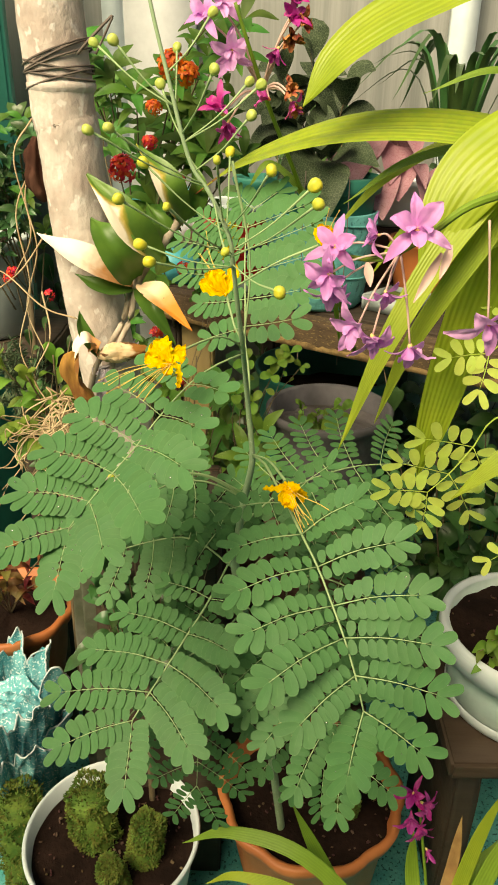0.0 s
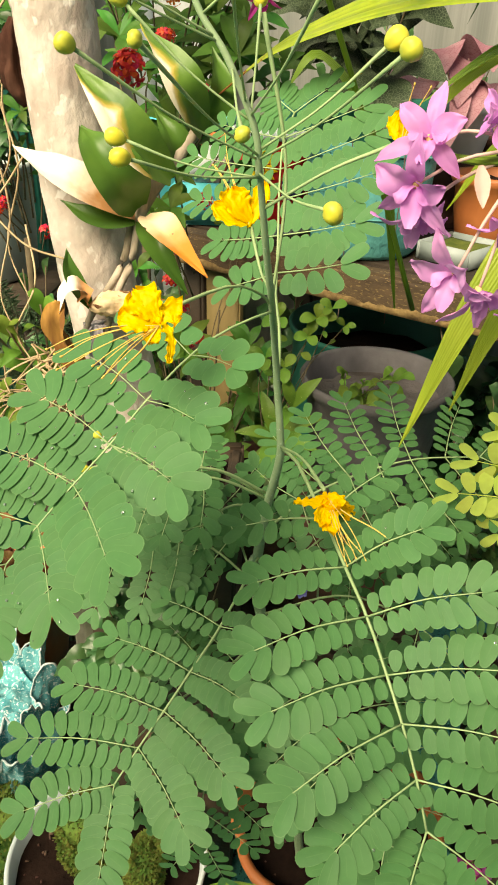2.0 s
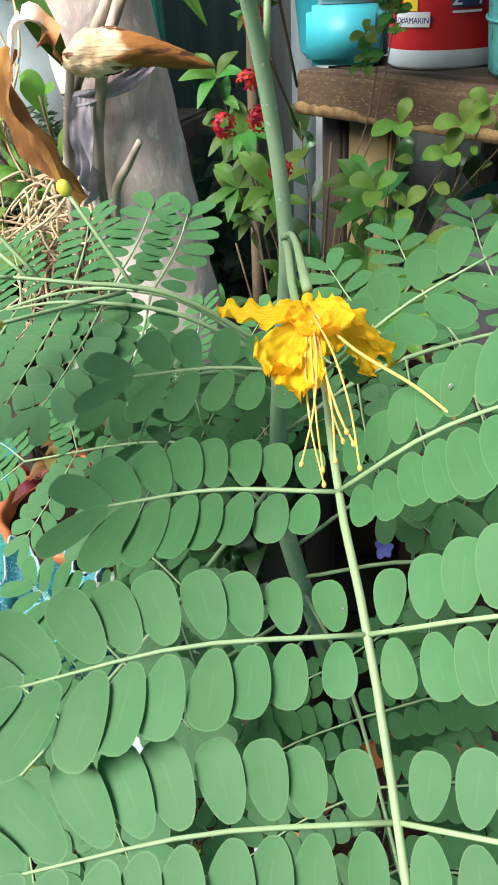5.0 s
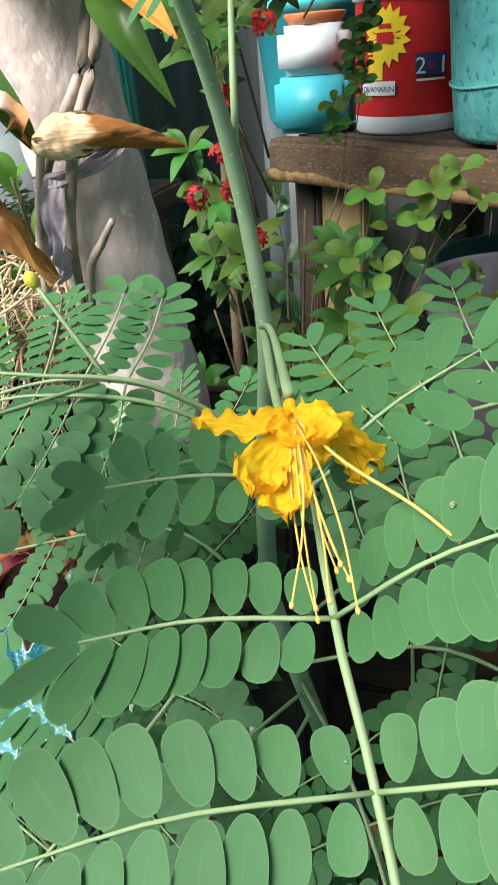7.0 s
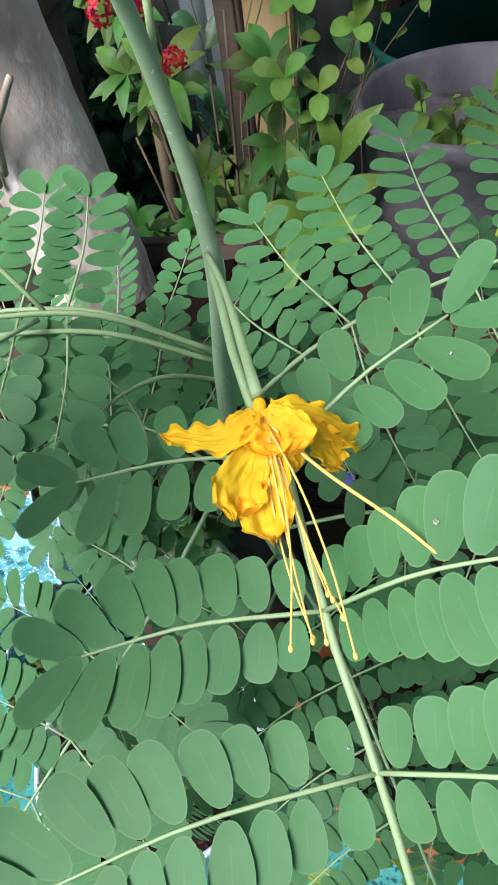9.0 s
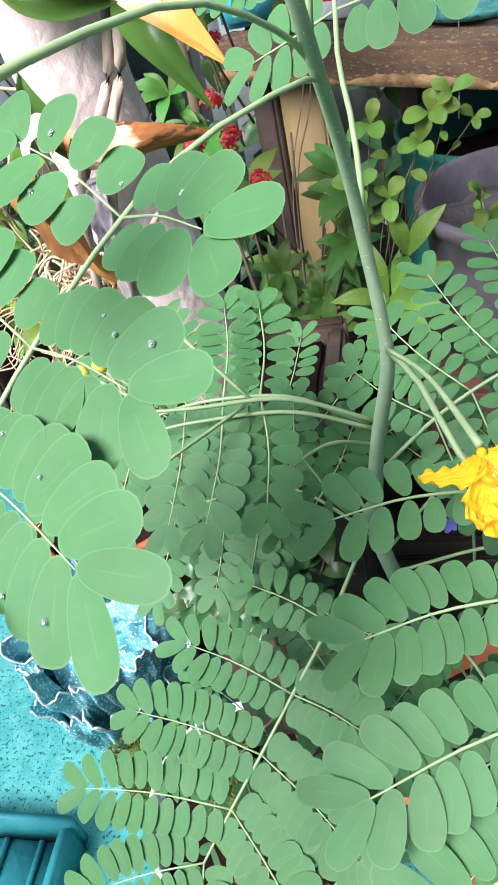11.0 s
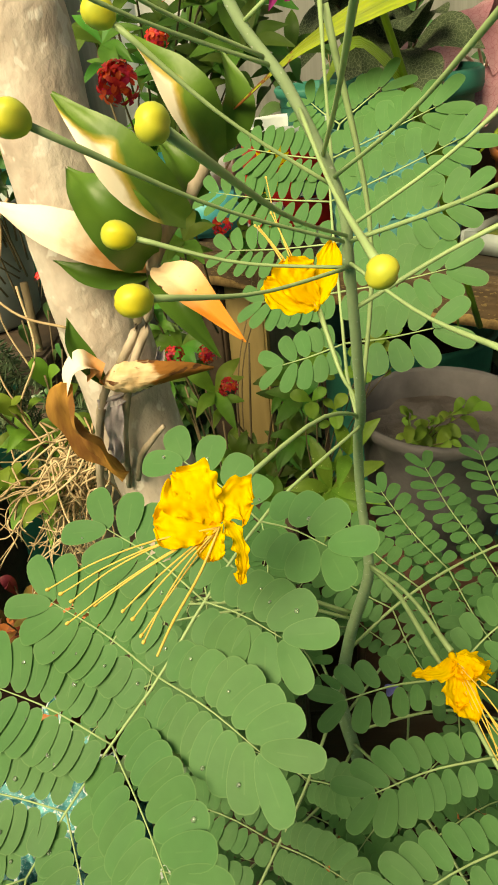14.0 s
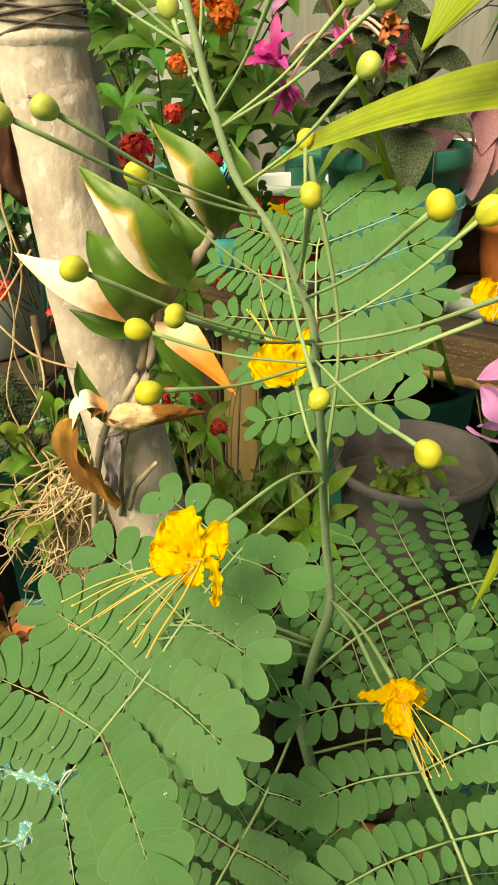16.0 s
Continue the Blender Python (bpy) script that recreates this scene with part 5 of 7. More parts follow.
rr = random.Random(40)
ixora = thing("ixora_bush", "leafy ixora bush with small red flowers", "plant", (-0.10, 1.12, 0.0), "ixora bushes")
g = Geo()
tube(g, [(-0.08, 1.13, 0.0), (-0.082, 1.125, 0.3), (-0.08, 1.12, 0.56)], (0.008, 0.005), 14, 8, 0.1)
part("trunk", g, M_TWIG, ixora)
for k in range(26):
    x = -0.175 + 0.185 * rr.random()
    z = 0.60 + (0.40 if x < -0.08 else 0.19) * rr.random()
    tip = Vector((x, 0.99 + 0.16 * rr.random(), z))
    rosette(ixora, (-0.08 + 0.5 * (x + 0.08), 1.12, max(0.55, z - 0.14)), tip, 0.040, 0.36, 6, M_IXO if k % 8 else M_WEED, 200 + k, shape=LANCE)
for k in range(8):
    g = Geo()
    x = -0.15 + 0.02 * k
    tube(g, [(-0.08, 1.12, 0.40), (-0.08 + 0.4 * (x + 0.08), 1.115, 0.52), (x, 1.11, 0.70 + 0.05 * (k % 3))], (0.0022, 0.0012), 10, 6)
    part("branch", g, M_TWIG, ixora)
rosette(ixora, (-0.05, 1.08, 0.68), (-0.085, 1.04, 0.775), 0.046, 0.36, 5, M_WEED, 90, shape=LANCE)
for k, p in enumerate([(-0.088, 1.02, 0.905), (-0.082, 1.0, 0.838), (-0.119, 1.02, 0.83), (-0.065, 1.0, 0.80), (-0.150, 1.0, 0.69), (-0.10, 1.03, 0.86), (-0.06, 1.04, 0.95)]):
    flower_head(ixora, p, 0.010, M_REDF, 20, k)
ixora2 = thing("ixora_bush", "taller ixora bush with red and orange flower heads", "plant", (-0.18, 1.28, 0.0), "ixora bushes")
g = Geo()
tube(g, [(-0.18, 1.28, 0.0), (-0.185, 1.27, 0.5), (-0.17, 1.25, 0.95)], (0.010, 0.006), 16, 8, 0.1)
part("trunk", g, M_TWIG, ixora2)
for k in range(34):
    x = -0.21 + 0.24 * rr.random()
    z = (1.07 if x > -0.10 else 0.95) + (0.19 if x > -0.10 else 0.28) * rr.random()
    rosette(ixora2, (-0.17 + 0.5 * (x + 0.17), 1.25, max(0.95, z - 0.12)), (x, 1.12 + 0.2 * rr.random(), z), 0.056, 0.30, 6, M_IXO, 300 + k, shape=LANCE)
for k, (p, m_, r) in enumerate([((-0.122, 0.975, 1.083), M_REDF, 0.017), ((-0.075, 1.10, 1.20), M_ORANGEF, 0.018), ((-0.055, 1.10, 1.19), M_ORANGEF, 0.016), ((-0.10, 1.10, 1.15), M_ORANGEF, 0.011), ((-0.07, 1.08, 1.06), M_REDF, 0.012), ((-0.10, 1.05, 1.11), M_REDF, 0.010)]):
    flower_head(ixora2, p, r, m_, 32, 20 + k)
left_bush = thing("red_flower_bush", "dark bush with small red flowers behind the pole", "plant", (-0.345, 1.215, 0.0))
g = Geo()
tube(g, [(-0.345, 1.215, 0.0), (-0.34, 1.21, 0.45), (-0.33, 1.20, 0.86)], (0.008, 0.005), 16, 8, 0.1)
part("trunk", g, M_TWIG, left_bush)
for k in range(30):
    x, z = -0.40 + 0.15 * rr.random(), 0.95 + 0.19 * rr.random()
    rosette(left_bush, (-0.33 + 0.4 * (x + 0.33), 1.20, max(0.84, z - 0.12)), (x, 1.09 + 0.12 * rr.random(), z), 0.034, 0.38, 5, M_DARK if k % 3 else M_IXO, 600 + k, shape=LANCE)
tips = [(-0.33 + 0.12 * rr.random(), 1.10 + 0.12 * rr.random(), 0.62 + 0.25 * rr.random()) for _ in range(12)]
leafy(left_bush, [[(-0.34, 1.21, 0.5), (-0.335, 1.205, 0.58), t] for t in tips], 0.040, 0.34, 12, M_DARK, seed=7, start=0.3)
for k, p in enumerate([(-0.341, 1.085, 1.104), (-0.336, 1.085, 1.069), (-0.314, 1.09, 0.930), (-0.320, 1.09, 0.922), (-0.264, 1.09, 0.897), (-0.36, 1.09, 1.00)]):
    g = Geo()
    tube(g, [(-0.33 + 0.4 * (p[0] + 0.33), 1.18, p[2] - 0.05), p], (0.0012, 0.0008), 6, 5)
    part("flower_stem", g, M_TWIG, left_bush)
    flower_head(left_bush, p, 0.009, M_REDF, 14, 50 + k)
right_bush = thing("dark_foliage_bush", "dark green bush filling the back of the corner", "plant", (0.10, 1.85, 0.0))
tips = [(-0.15 + 0.85 * rr.random(), 1.72 + 0.12 * rr.random(), 0.85 + 0.35 * rr.random()) for _ in range(30)]
g = Geo()
tube(g, [(0.15, 1.86, 0.0), (0.16, 1.86, 0.4), (0.15, 1.85, 0.80)], (0.014, 0.008), 14, 8, 0.1)
part("trunk", g, M_TWIG, right_bush)
leafy(right_bush, [[(0.15, 1.85, 0.79), (0.15 + 0.6 * (t[0] - 0.15), 1.80, 0.86), t] for t in tips], 0.075, 0.40, 12, M_DARK, seed=9, start=0.4)
vine = thing("climbing_vine", "thin twining vine with small leaves before the bucket", "plant", (-0.075, 1.28, 0.0))
for k, line in enumerate(([(-0.075, 1.28, 0.0), (-0.085, 1.29, 0.60), (-0.055, 1.33, 0.76), (-0.040, 1.34, 0.85), (-0.032, 1.35, 0.93), (-0.035, 1.35, 1.0)], [(-0.08, 1.28, 0.0), (-0.09, 1.28, 0.60), (-0.060, 1.33, 0.78), (-0.050, 1.35, 0.87), (-0.042, 1.35, 0.95)])):
    g = Geo()
    tube(g, line, (0.0010, 0.0006), 40, 6)
    part("stem", g, M_TWIG, vine)
    way = spline(line, 60)
    for i in range(11):
        p = way[min(38 + 2 * i, 59)]
        q = p + Vector((rr.uniform(-0.016, 0.016), -rr.uniform(0.002, 0.014), rr.uniform(-0.004, 0.014)))
        rosette(vine, p, q, rr.uniform(0.013, 0.024), 0.60, 3, M_WEED if (i + k) % 3 == 0 else M_IXO, 500 + 20 * k + i, M_TWIG, 0.0005, 0.3, OBOVATE, 1)
corner = thing("dark_foliage_bush", "dark leafy bush behind the round planter", "plant", (0.45, 1.15, 0.0))
g = Geo()
tube(g, [(0.45, 1.15, 0.0), (0.44, 1.14, 0.2), (0.44, 1.13, 0.40)], (0.010, 0.007), 12, 8, 0.1)
part("trunk", g, M_TWIG, corner)
tips = [(0.24 + 0.40 * rr.random(), 1.02 + 0.20 * rr.random(), 0.35 + 0.45 * rr.random()) for _ in range(34)]
leafy(corner, [[(0.44, 1.13, 0.39), (0.44 + 0.5 * (t[0] - 0.44), 1.11, 0.42), t] for t in tips], 0.07, 0.42, 12, M_DARK, seed=19, start=0.3)
# added foliage standing in for the shade seen under the bench
hedge = thing("shade_hedge", "dense dark hedge added behind the bench to darken the space under it", "plant", (0.1, 1.90, 0.0))
tips = [(-0.60 + 1.5 * rr.random(), 1.80 + 0.08 * rr.random(), 0.12 + 0.66 * rr.random()) for _ in range(60)]
leafy(hedge, [[(t[0] * 0.9, 1.93, 0.0), (t[0] * 0.95, 1.90, t[2] * 0.6), t] for t in tips], 0.095, 0.48, 12, M_DARK, seed=41, start=0.1)
foot = thing("leafy_undergrowth", "dark leafy undergrowth round the foot of the pole", "plant", (-0.10, 0.80, 0.0))
g = Geo()
tube(g, [(-0.10, 0.80, 0.0), (-0.10, 0.80, 0.3), (-0.095, 0.805, 0.5)], (0.006, 0.003), 10, 6, 0.1)
part("trunk", g, M_TWIG, foot)
tips = [(-0.19 + 0.20 * rr.random(), 0.775 + 0.05 * rr.random(), 0.46 + 0.27 * rr.random()) for _ in range(30)]
leafy(foot, [[(-0.095, 0.805, 0.49), (-0.095 + 0.5 * (t[0] + 0.095), 0.80, 0.50), t] for t in tips], 0.040, 0.46, 10, M_DARK, seed=43, start=0.2, thick=0.0012)
torenia = thing("violet_weed", "weed with a small blue violet flower", "weed", (0.075, 0.765, 0.60))
g = Geo()
tube(g, [(0.085, 0.79, 0.24), (0.09, 0.775, 0.5), (0.085, 0.758, 0.66), (0.071, 0.75, 0.648)], (0.0014, 0.0008), 16, 6)
part("stem", g, M_RIB, torenia)
for k, o in enumerate(((-0.004, -0.001, 0.003), (0.004, -0.001, 0.003), (-0.002, -0.002, -0.006), (0.003, -0.002, -0.004))):
    g = Geo()
    c_ = Vector((0.071, 0.75, 0.647))
    blade(g, [c_, c_ + Vector(o) * 0.6, c_ + Vector(o) * 1.3], 0.006, (0, -1, 0.2), 6, 4, 0.2, (0.4, 1.0, 0.9, 0.3), 0.1)
    part("petal", g, M_VIOLET, torenia)

# the small weeds of the grey pot, and the young plant beside it
weeds = thing("pot_weeds", "small round leafed weeds in the grey pot", "weed", (0.115, 0.97, 0.725))
leafy(weeds, sprigs((0.115, 0.97, 0.725), [(0.105, 0.93, 0.795), (0.13, 0.94, 0.785), (0.155, 0.95, 0.79), (0.175, 0.96, 0.785), (0.145, 0.93, 0.765)]), 0.022, 0.5, 7, M_WEED, seed=11, thick=0.0007, shape=(0.12, 0.7, 1.0, 0.95, 0.3))
climber = thing("round_leaf_weed", "spindly weed with paired round leaves beside the grey pot", "weed", (0.020, 0.99, 0.59))
for k, (at_, f_, n_) in enumerate((((0.030, 0.985, 0.838), 0.024, 3), ((0.074, 0.99, 0.838), 0.023, 4), ((0.090, 0.99, 0.850), 0.018, 3), ((0.066, 0.985, 0.818), 0.021, 3), ((0.106, 0.99, 0.830), 0.016, 3), ((0.018, 0.97, 0.795), 0.025, 3), ((0.040, 0.975, 0.782), 0.021, 3))):
    rosette(climber, (0.022, 0.99, 0.66), at_, f_, 0.58, n_, M_WEED, 400 + k, M_TWIG, 0.0008, 0.35, OBOVATE, 1)
g = Geo()
tube(g, [(0.020, 0.99, 0.585), (0.024, 0.99, 0.63), (0.022, 0.99, 0.665)], (0.0016, 0.0010), 8, 6)
part("stem", g, M_TWIG, climber)
young = thing("broadleaf_seedling", "young plant with speckled broad green leaves", "plant", (0.025, 0.98, 0.59))
rosette(young, (0.025, 0.985, 0.585), (0.034, 0.955, 0.700), 0.064, 0.28, 6, M_SPECK, 17, M_RIB, 0.003, 0.30, LANCE)
rosette(young, (0.020, 0.985, 0.585), (0.052, 0.965, 0.735), 0.055, 0.28, 3, M_SPECK, 18, M_RIB, 0.002, 0.9, LANCE)
# ---------------------------------------------------------------- orchid on the pole
orchid = thing("tree_orchid", "tree orchid tied to the pole with sunburnt leaves", "plant", (-0.12, 0.84, 0.75))
for pts, r in (([(-0.098, 0.842, 0.970), (-0.106, 0.836, 0.936), (-0.121, 0.832, 0.910), (-0.146, 0.836, 0.870), (-0.163, 0.845, 0.800)], 0.0030), ([(-0.093, 0.842, 0.968), (-0.098, 0.836, 0.938), (-0.116, 0.832, 0.900), (-0.130, 0.834, 0.850), (-0.138, 0.843, 0.790)], 0.0032), ([(-0.100, 0.85, 0.960), (-0.080, 0.85, 0.995), (-0.058, 0.855, 1.022), (-0.036, 0.86, 1.050)], 0.0055), ([(-0.165, 0.842, 0.770), (-0.152, 0.832, 0.840), (-0.134, 0.824, 0.896)], 0.0030), ([(-0.128, 0.838, 0.800), (-0.119, 0.830, 0.828), (-0.107, 0.828, 0.844), (-0.096, 0.824, 0.857)], 0.0024)):
    g = Geo()
    tube(g, pts, (r, r * 1.15, r * 0.8), 18, 10, 0.15)
    part("cane", g, M_BULB, orchid)
J1 = (-0.134, 0.8195, 0.8985)
for pts, w, mat, up, lab in (
    ([(-0.095, 0.845, 0.975), (-0.145, 0.820, 1.008), (-0.196, 0.845, 1.028)], 0.034, M_DRY, (0.1, -0.7, 0.65), "dried peach coloured leaf"),
    ([(-0.085, 0.840, 0.975), (-0.060, 0.800, 0.972), (-0.022, 0.770, 0.945)], 0.028, M_DRYO, (0.2, -0.6, 0.75), "dried orange leaf with brown spots"),
    ([(-0.062, 0.845, 1.006), (-0.088, 0.820, 1.038), (-0.110, 0.822, 1.066), (-0.136, 0.840, 1.090)], 0.040, M_ORCHY, (0.4, -0.85, 0.35), "green leaf bleached cream by the sun"),
    ([(-0.036, 0.850, 1.042), (-0.047, 0.825, 1.075), (-0.062, 0.830, 1.098), (-0.084, 0.850, 1.119)], 0.034, M_ORCHY, (0.4, -0.85, 0.35), "green leaf bleached cream by the sun"),
    ([(-0.093, 0.845, 0.980), (-0.098, 0.815, 1.008), (-0.116, 0.815, 1.032), (-0.134, 0.835, 1.046)], 0.044, M_ORCH, (0.3, -0.92, 0.25), ""),
    ([(-0.060, 0.860, 1.010), (-0.060, 0.850, 1.035), (-0.078, 0.860, 1.060)], 0.030, M_ORCH, (0.5, -0.8, 0.2), ""),
    ([(-0.040, 0.860, 1.045), (-0.022, 0.850, 1.075), (-0.030, 0.865, 1.105)], 0.026, M_ORCH, (0.5, -0.8, 0.2), ""),
    ([(-0.090, 0.842, 0.970), (-0.070, 0.815, 0.955), (-0.045, 0.815, 0.915)], 0.022, M_ORCH, (0.4, -0.8, 0.3), ""),
    ([(-0.095, 0.842, 0.970), (-0.125, 0.825, 0.975), (-0.155, 0.830, 0.988)], 0.022, M_ORCH, (0.1, -0.7, 0.6), ""),
    ([J1, (-0.148, 0.815, 0.930), (-0.151, 0.82, 0.950)], 0.016, M_ORCH, (0.5, -0.8, 0.1), ""),
    ([(-0.154, 0.802, 0.908), (-0.158, 0.797, 0.892), (-0.148, 0.794, 0.864), (-0.126, 0.80, 0.828)], 0.027, M_HANG, (-0.35, -0.9, 0.1), "hanging brown dried leaf"),
    ([J1, (-0.140, 0.806, 0.920), (-0.151, 0.802, 0.914), (-0.158, 0.80, 0.892)], 0.022, M_DRY, (-0.2, -0.5, 0.8), "dried peach coloured leaf"),
):
    g = Geo()
    ragged = mat is M_HANG
    blade(g, pts, w, up, 30 if ragged else 16, 10 if ragged else 6, 0.45, (0.35, 0.85, 1.0, 0.8, 0.42, 0.03), 0.42 if ragged else 0.08, 0, 0.25, w * 90)
    part("leaf", g, mat, orchid, lab)
g = Geo()
core = spline([J1, (-0.114, 0.818, 0.9055), (-0.090, 0.822, 0.9055), (-0.056, 0.849, 0.8925)], 46)
wide_ = spline([(w, 0, 0) for w in (0.0040, 0.0115, 0.0140, 0.0130, 0.0100, 0.0065, 0.0010)], 46)
verts, uvs = [], []
for i, c in enumerate(core):
    t = (core[min(i + 1, 45)] - core[max(i - 1, 0)]).normalized()
    y = t.cross(Vector((0, 0, 1))).normalized()
    z = y.cross(t)
    for k in range(19):
        f = k / 18
        a = radians(-118 + (205 + 26 * noise.noise(Vector((i * 0.17, 1.0, 0)))) * f)
        r = wide_[i].x * (1 + 0.20 * noise.noise(Vector((i * 0.09, f * 4, 3.0))) + 0.10 * noise.noise(Vector((i * 0.5, f * 9, 5.0))) - 0.30 * f * f)
        verts.append(c + (y * math.cos(a) + z * math.sin(a)) * r)
        uvs.append((f, i / 45))
g.add(verts, [(i * 19 + k, i * 19 + k + 1, (i + 1) * 19 + k + 1, (i + 1) * 19 + k) for i in range(45) for k in range(18)], uvs)
part("leaf", g, M_CURL, orchid, "rolled dried leaf, cream with brown spots and a brown end")
g = Geo()
blade(g, [(-0.131, 0.826, 0.880), (-0.134, 0.824, 0.860), (-0.136, 0.826, 0.838), (-0.140, 0.832, 0.820)], 0.015, (0.3, -1, 0.1), 34, 12, 0.25, (0.6, 1, 0.75, 0.95, 0.35), 0.9, 0, 0.5, 3)
part("strap_end", g, M_BAND, orchid, "torn lilac grey plastic strap hanging down")
g = Geo()
wrap = [(-0.1402 + 0.0395 * math.sin(a), 0.880 - 0.0545 * math.cos(a), 0.878 + 0.008 * a * a + 0.002 * a) for a in np.linspace(-0.1, 1.5, 9)]
blade(g, wrap, 0.010, (0, -1, 0.15), 40, 10, 0.2, (0.8, 1, 0.7, 1, 0.75, 0.6), 0.8, 0, 0.5, 5)
part("strap", g, M_BAND, orchid, "crumpled lilac grey plastic strap")
roots = thing("orchid_roots", "tangle of tan hanging aerial roots", "roots", (-0.21, 0.88, 0.80))
rr = random.Random(61)
g = Geo()
for k in range(80):
    a = Vector((-0.165 - 0.04 * rr.random(), 0.86 + 0.04 * rr.random(), 0.83 - 0.07 * rr.random()))
    pts = [a]
    for step in range(6):
        a = a + Vector((rr.uniform(-0.026, 0.012), rr.uniform(-0.016, 0.008), rr.uniform(-0.030, 0.010)))
        pts.append(a)
    tube(g, pts, (0.0011, 0.0009, 0.0005), 26, 5)
tagged(part("root_clump", g, M_ROOT, roots), kind="stuff")
for pts in ([(-0.20, 0.90, 1.12), (-0.222, 0.90, 1.06), (-0.215, 0.90, 1.0), (-0.235, 0.90, 0.93), (-0.218, 0.90, 0.87)], [(-0.205, 0.90, 1.10), (-0.235, 0.90, 1.04), (-0.225, 0.89, 0.96), (-0.25, 0.90, 0.88), (-0.23, 0.89, 0.83)], [(-0.20, 0.89, 1.02), (-0.23, 0.88, 0.98), (-0.27, 0.88, 0.95)], [(-0.16, 0.84, 0.935), (-0.20, 0.85, 0.945), (-0.25, 0.87, 0.98), (-0.29, 0.88, 0.975)], [(-0.205, 0.90, 1.14), (-0.23, 0.9, 1.10), (-0.22, 0.9, 1.02), (-0.245, 0.9, 0.97)], [(-0.215, 0.9, 0.95), (-0.205, 0.88, 0.90), (-0.23, 0.88, 0.85), (-0.215, 0.87, 0.82)]):
    g = Geo()
    tube(g, pts, (0.0011, 0.0008), 24, 6)
    part("root", g, M_ROOT, roots)
g = Geo()
tube(g, [(-0.200, 0.893, 1.122), (-0.204, 0.893, 1.104), (-0.206, 0.893, 1.084), (-0.201, 0.893, 1.064), (-0.198, 0.893, 1.054)], (0.003, 0.008, 0.011, 0.008, 0.002), 40, 24, 0.8)
part("husk", g, M_HUSK, roots, "red brown coir husk against the pole")
fern = thing("feathery_fern", "grey green feathery fern behind the roots", "plant", (-0.27, 1.06, 0.0))
g = Geo()
rq = random.Random(8)
for k in range(20):
    t_ = Vector((-0.35 + 0.17 * rq.random(), 0.98 + 0.08 * rq.random(), 0.66 + 0.19 * rq.random()))
    line = spline([(-0.27, 1.06, 0.45), Vector((-0.27, 1.06, 0.55)).lerp(t_, 0.55) + Vector((0, 0, 0.06)), t_], 34)
    tube(g, line, (0.0012, 0.0006), 12, 4)
    for i in range(10, 34):
        for h_ in range(5):
            d = Vector((rq.gauss(0, 1), rq.gauss(0, 1), rq.gauss(0, 1))).normalized()
            e = line[i] + d * rq.uniform(0.010, 0.020)
            blade(g, [line[i], line[i].lerp(e, 0.5), e], 0.0028, d.orthogonal(), 3, 2, 0.1, (0.5, 1.0, 0.1))
tagged(part("fronds", g, M_FERN, fern), kind="stuff")
g = Geo()
tube(g, [(-0.27, 1.06, 0.0), (-0.272, 1.06, 0.25), (-0.27, 1.06, 0.46)], (0.006, 0.003), 10, 6)
part("stem", g, M_TWIG, fern)
seedling = thing("seedlings", "green seedlings growing among the roots", "plant", (-0.22, 0.94, 0.70))
leafy(seedling, sprigs((-0.22, 0.94, 0.70), [(-0.28, 0.90, 0.86), (-0.24, 0.88, 0.85), (-0.21, 0.90, 0.87), (-0.30, 0.88, 0.80), (-0.26, 0.86, 0.78), (-0.22, 0.86, 0.77)]), 0.045, 0.42, 7, M_WEED, seed=15, start=0.4)
g = Geo()
box(g, (-0.235, 0.925, 0.0), (-0.165, 1.03, 0.70), 0.02, 0.012, 6)
tagged(part("concrete_block", g, M_STONE), "old mossy concrete block beside the pole", "block")

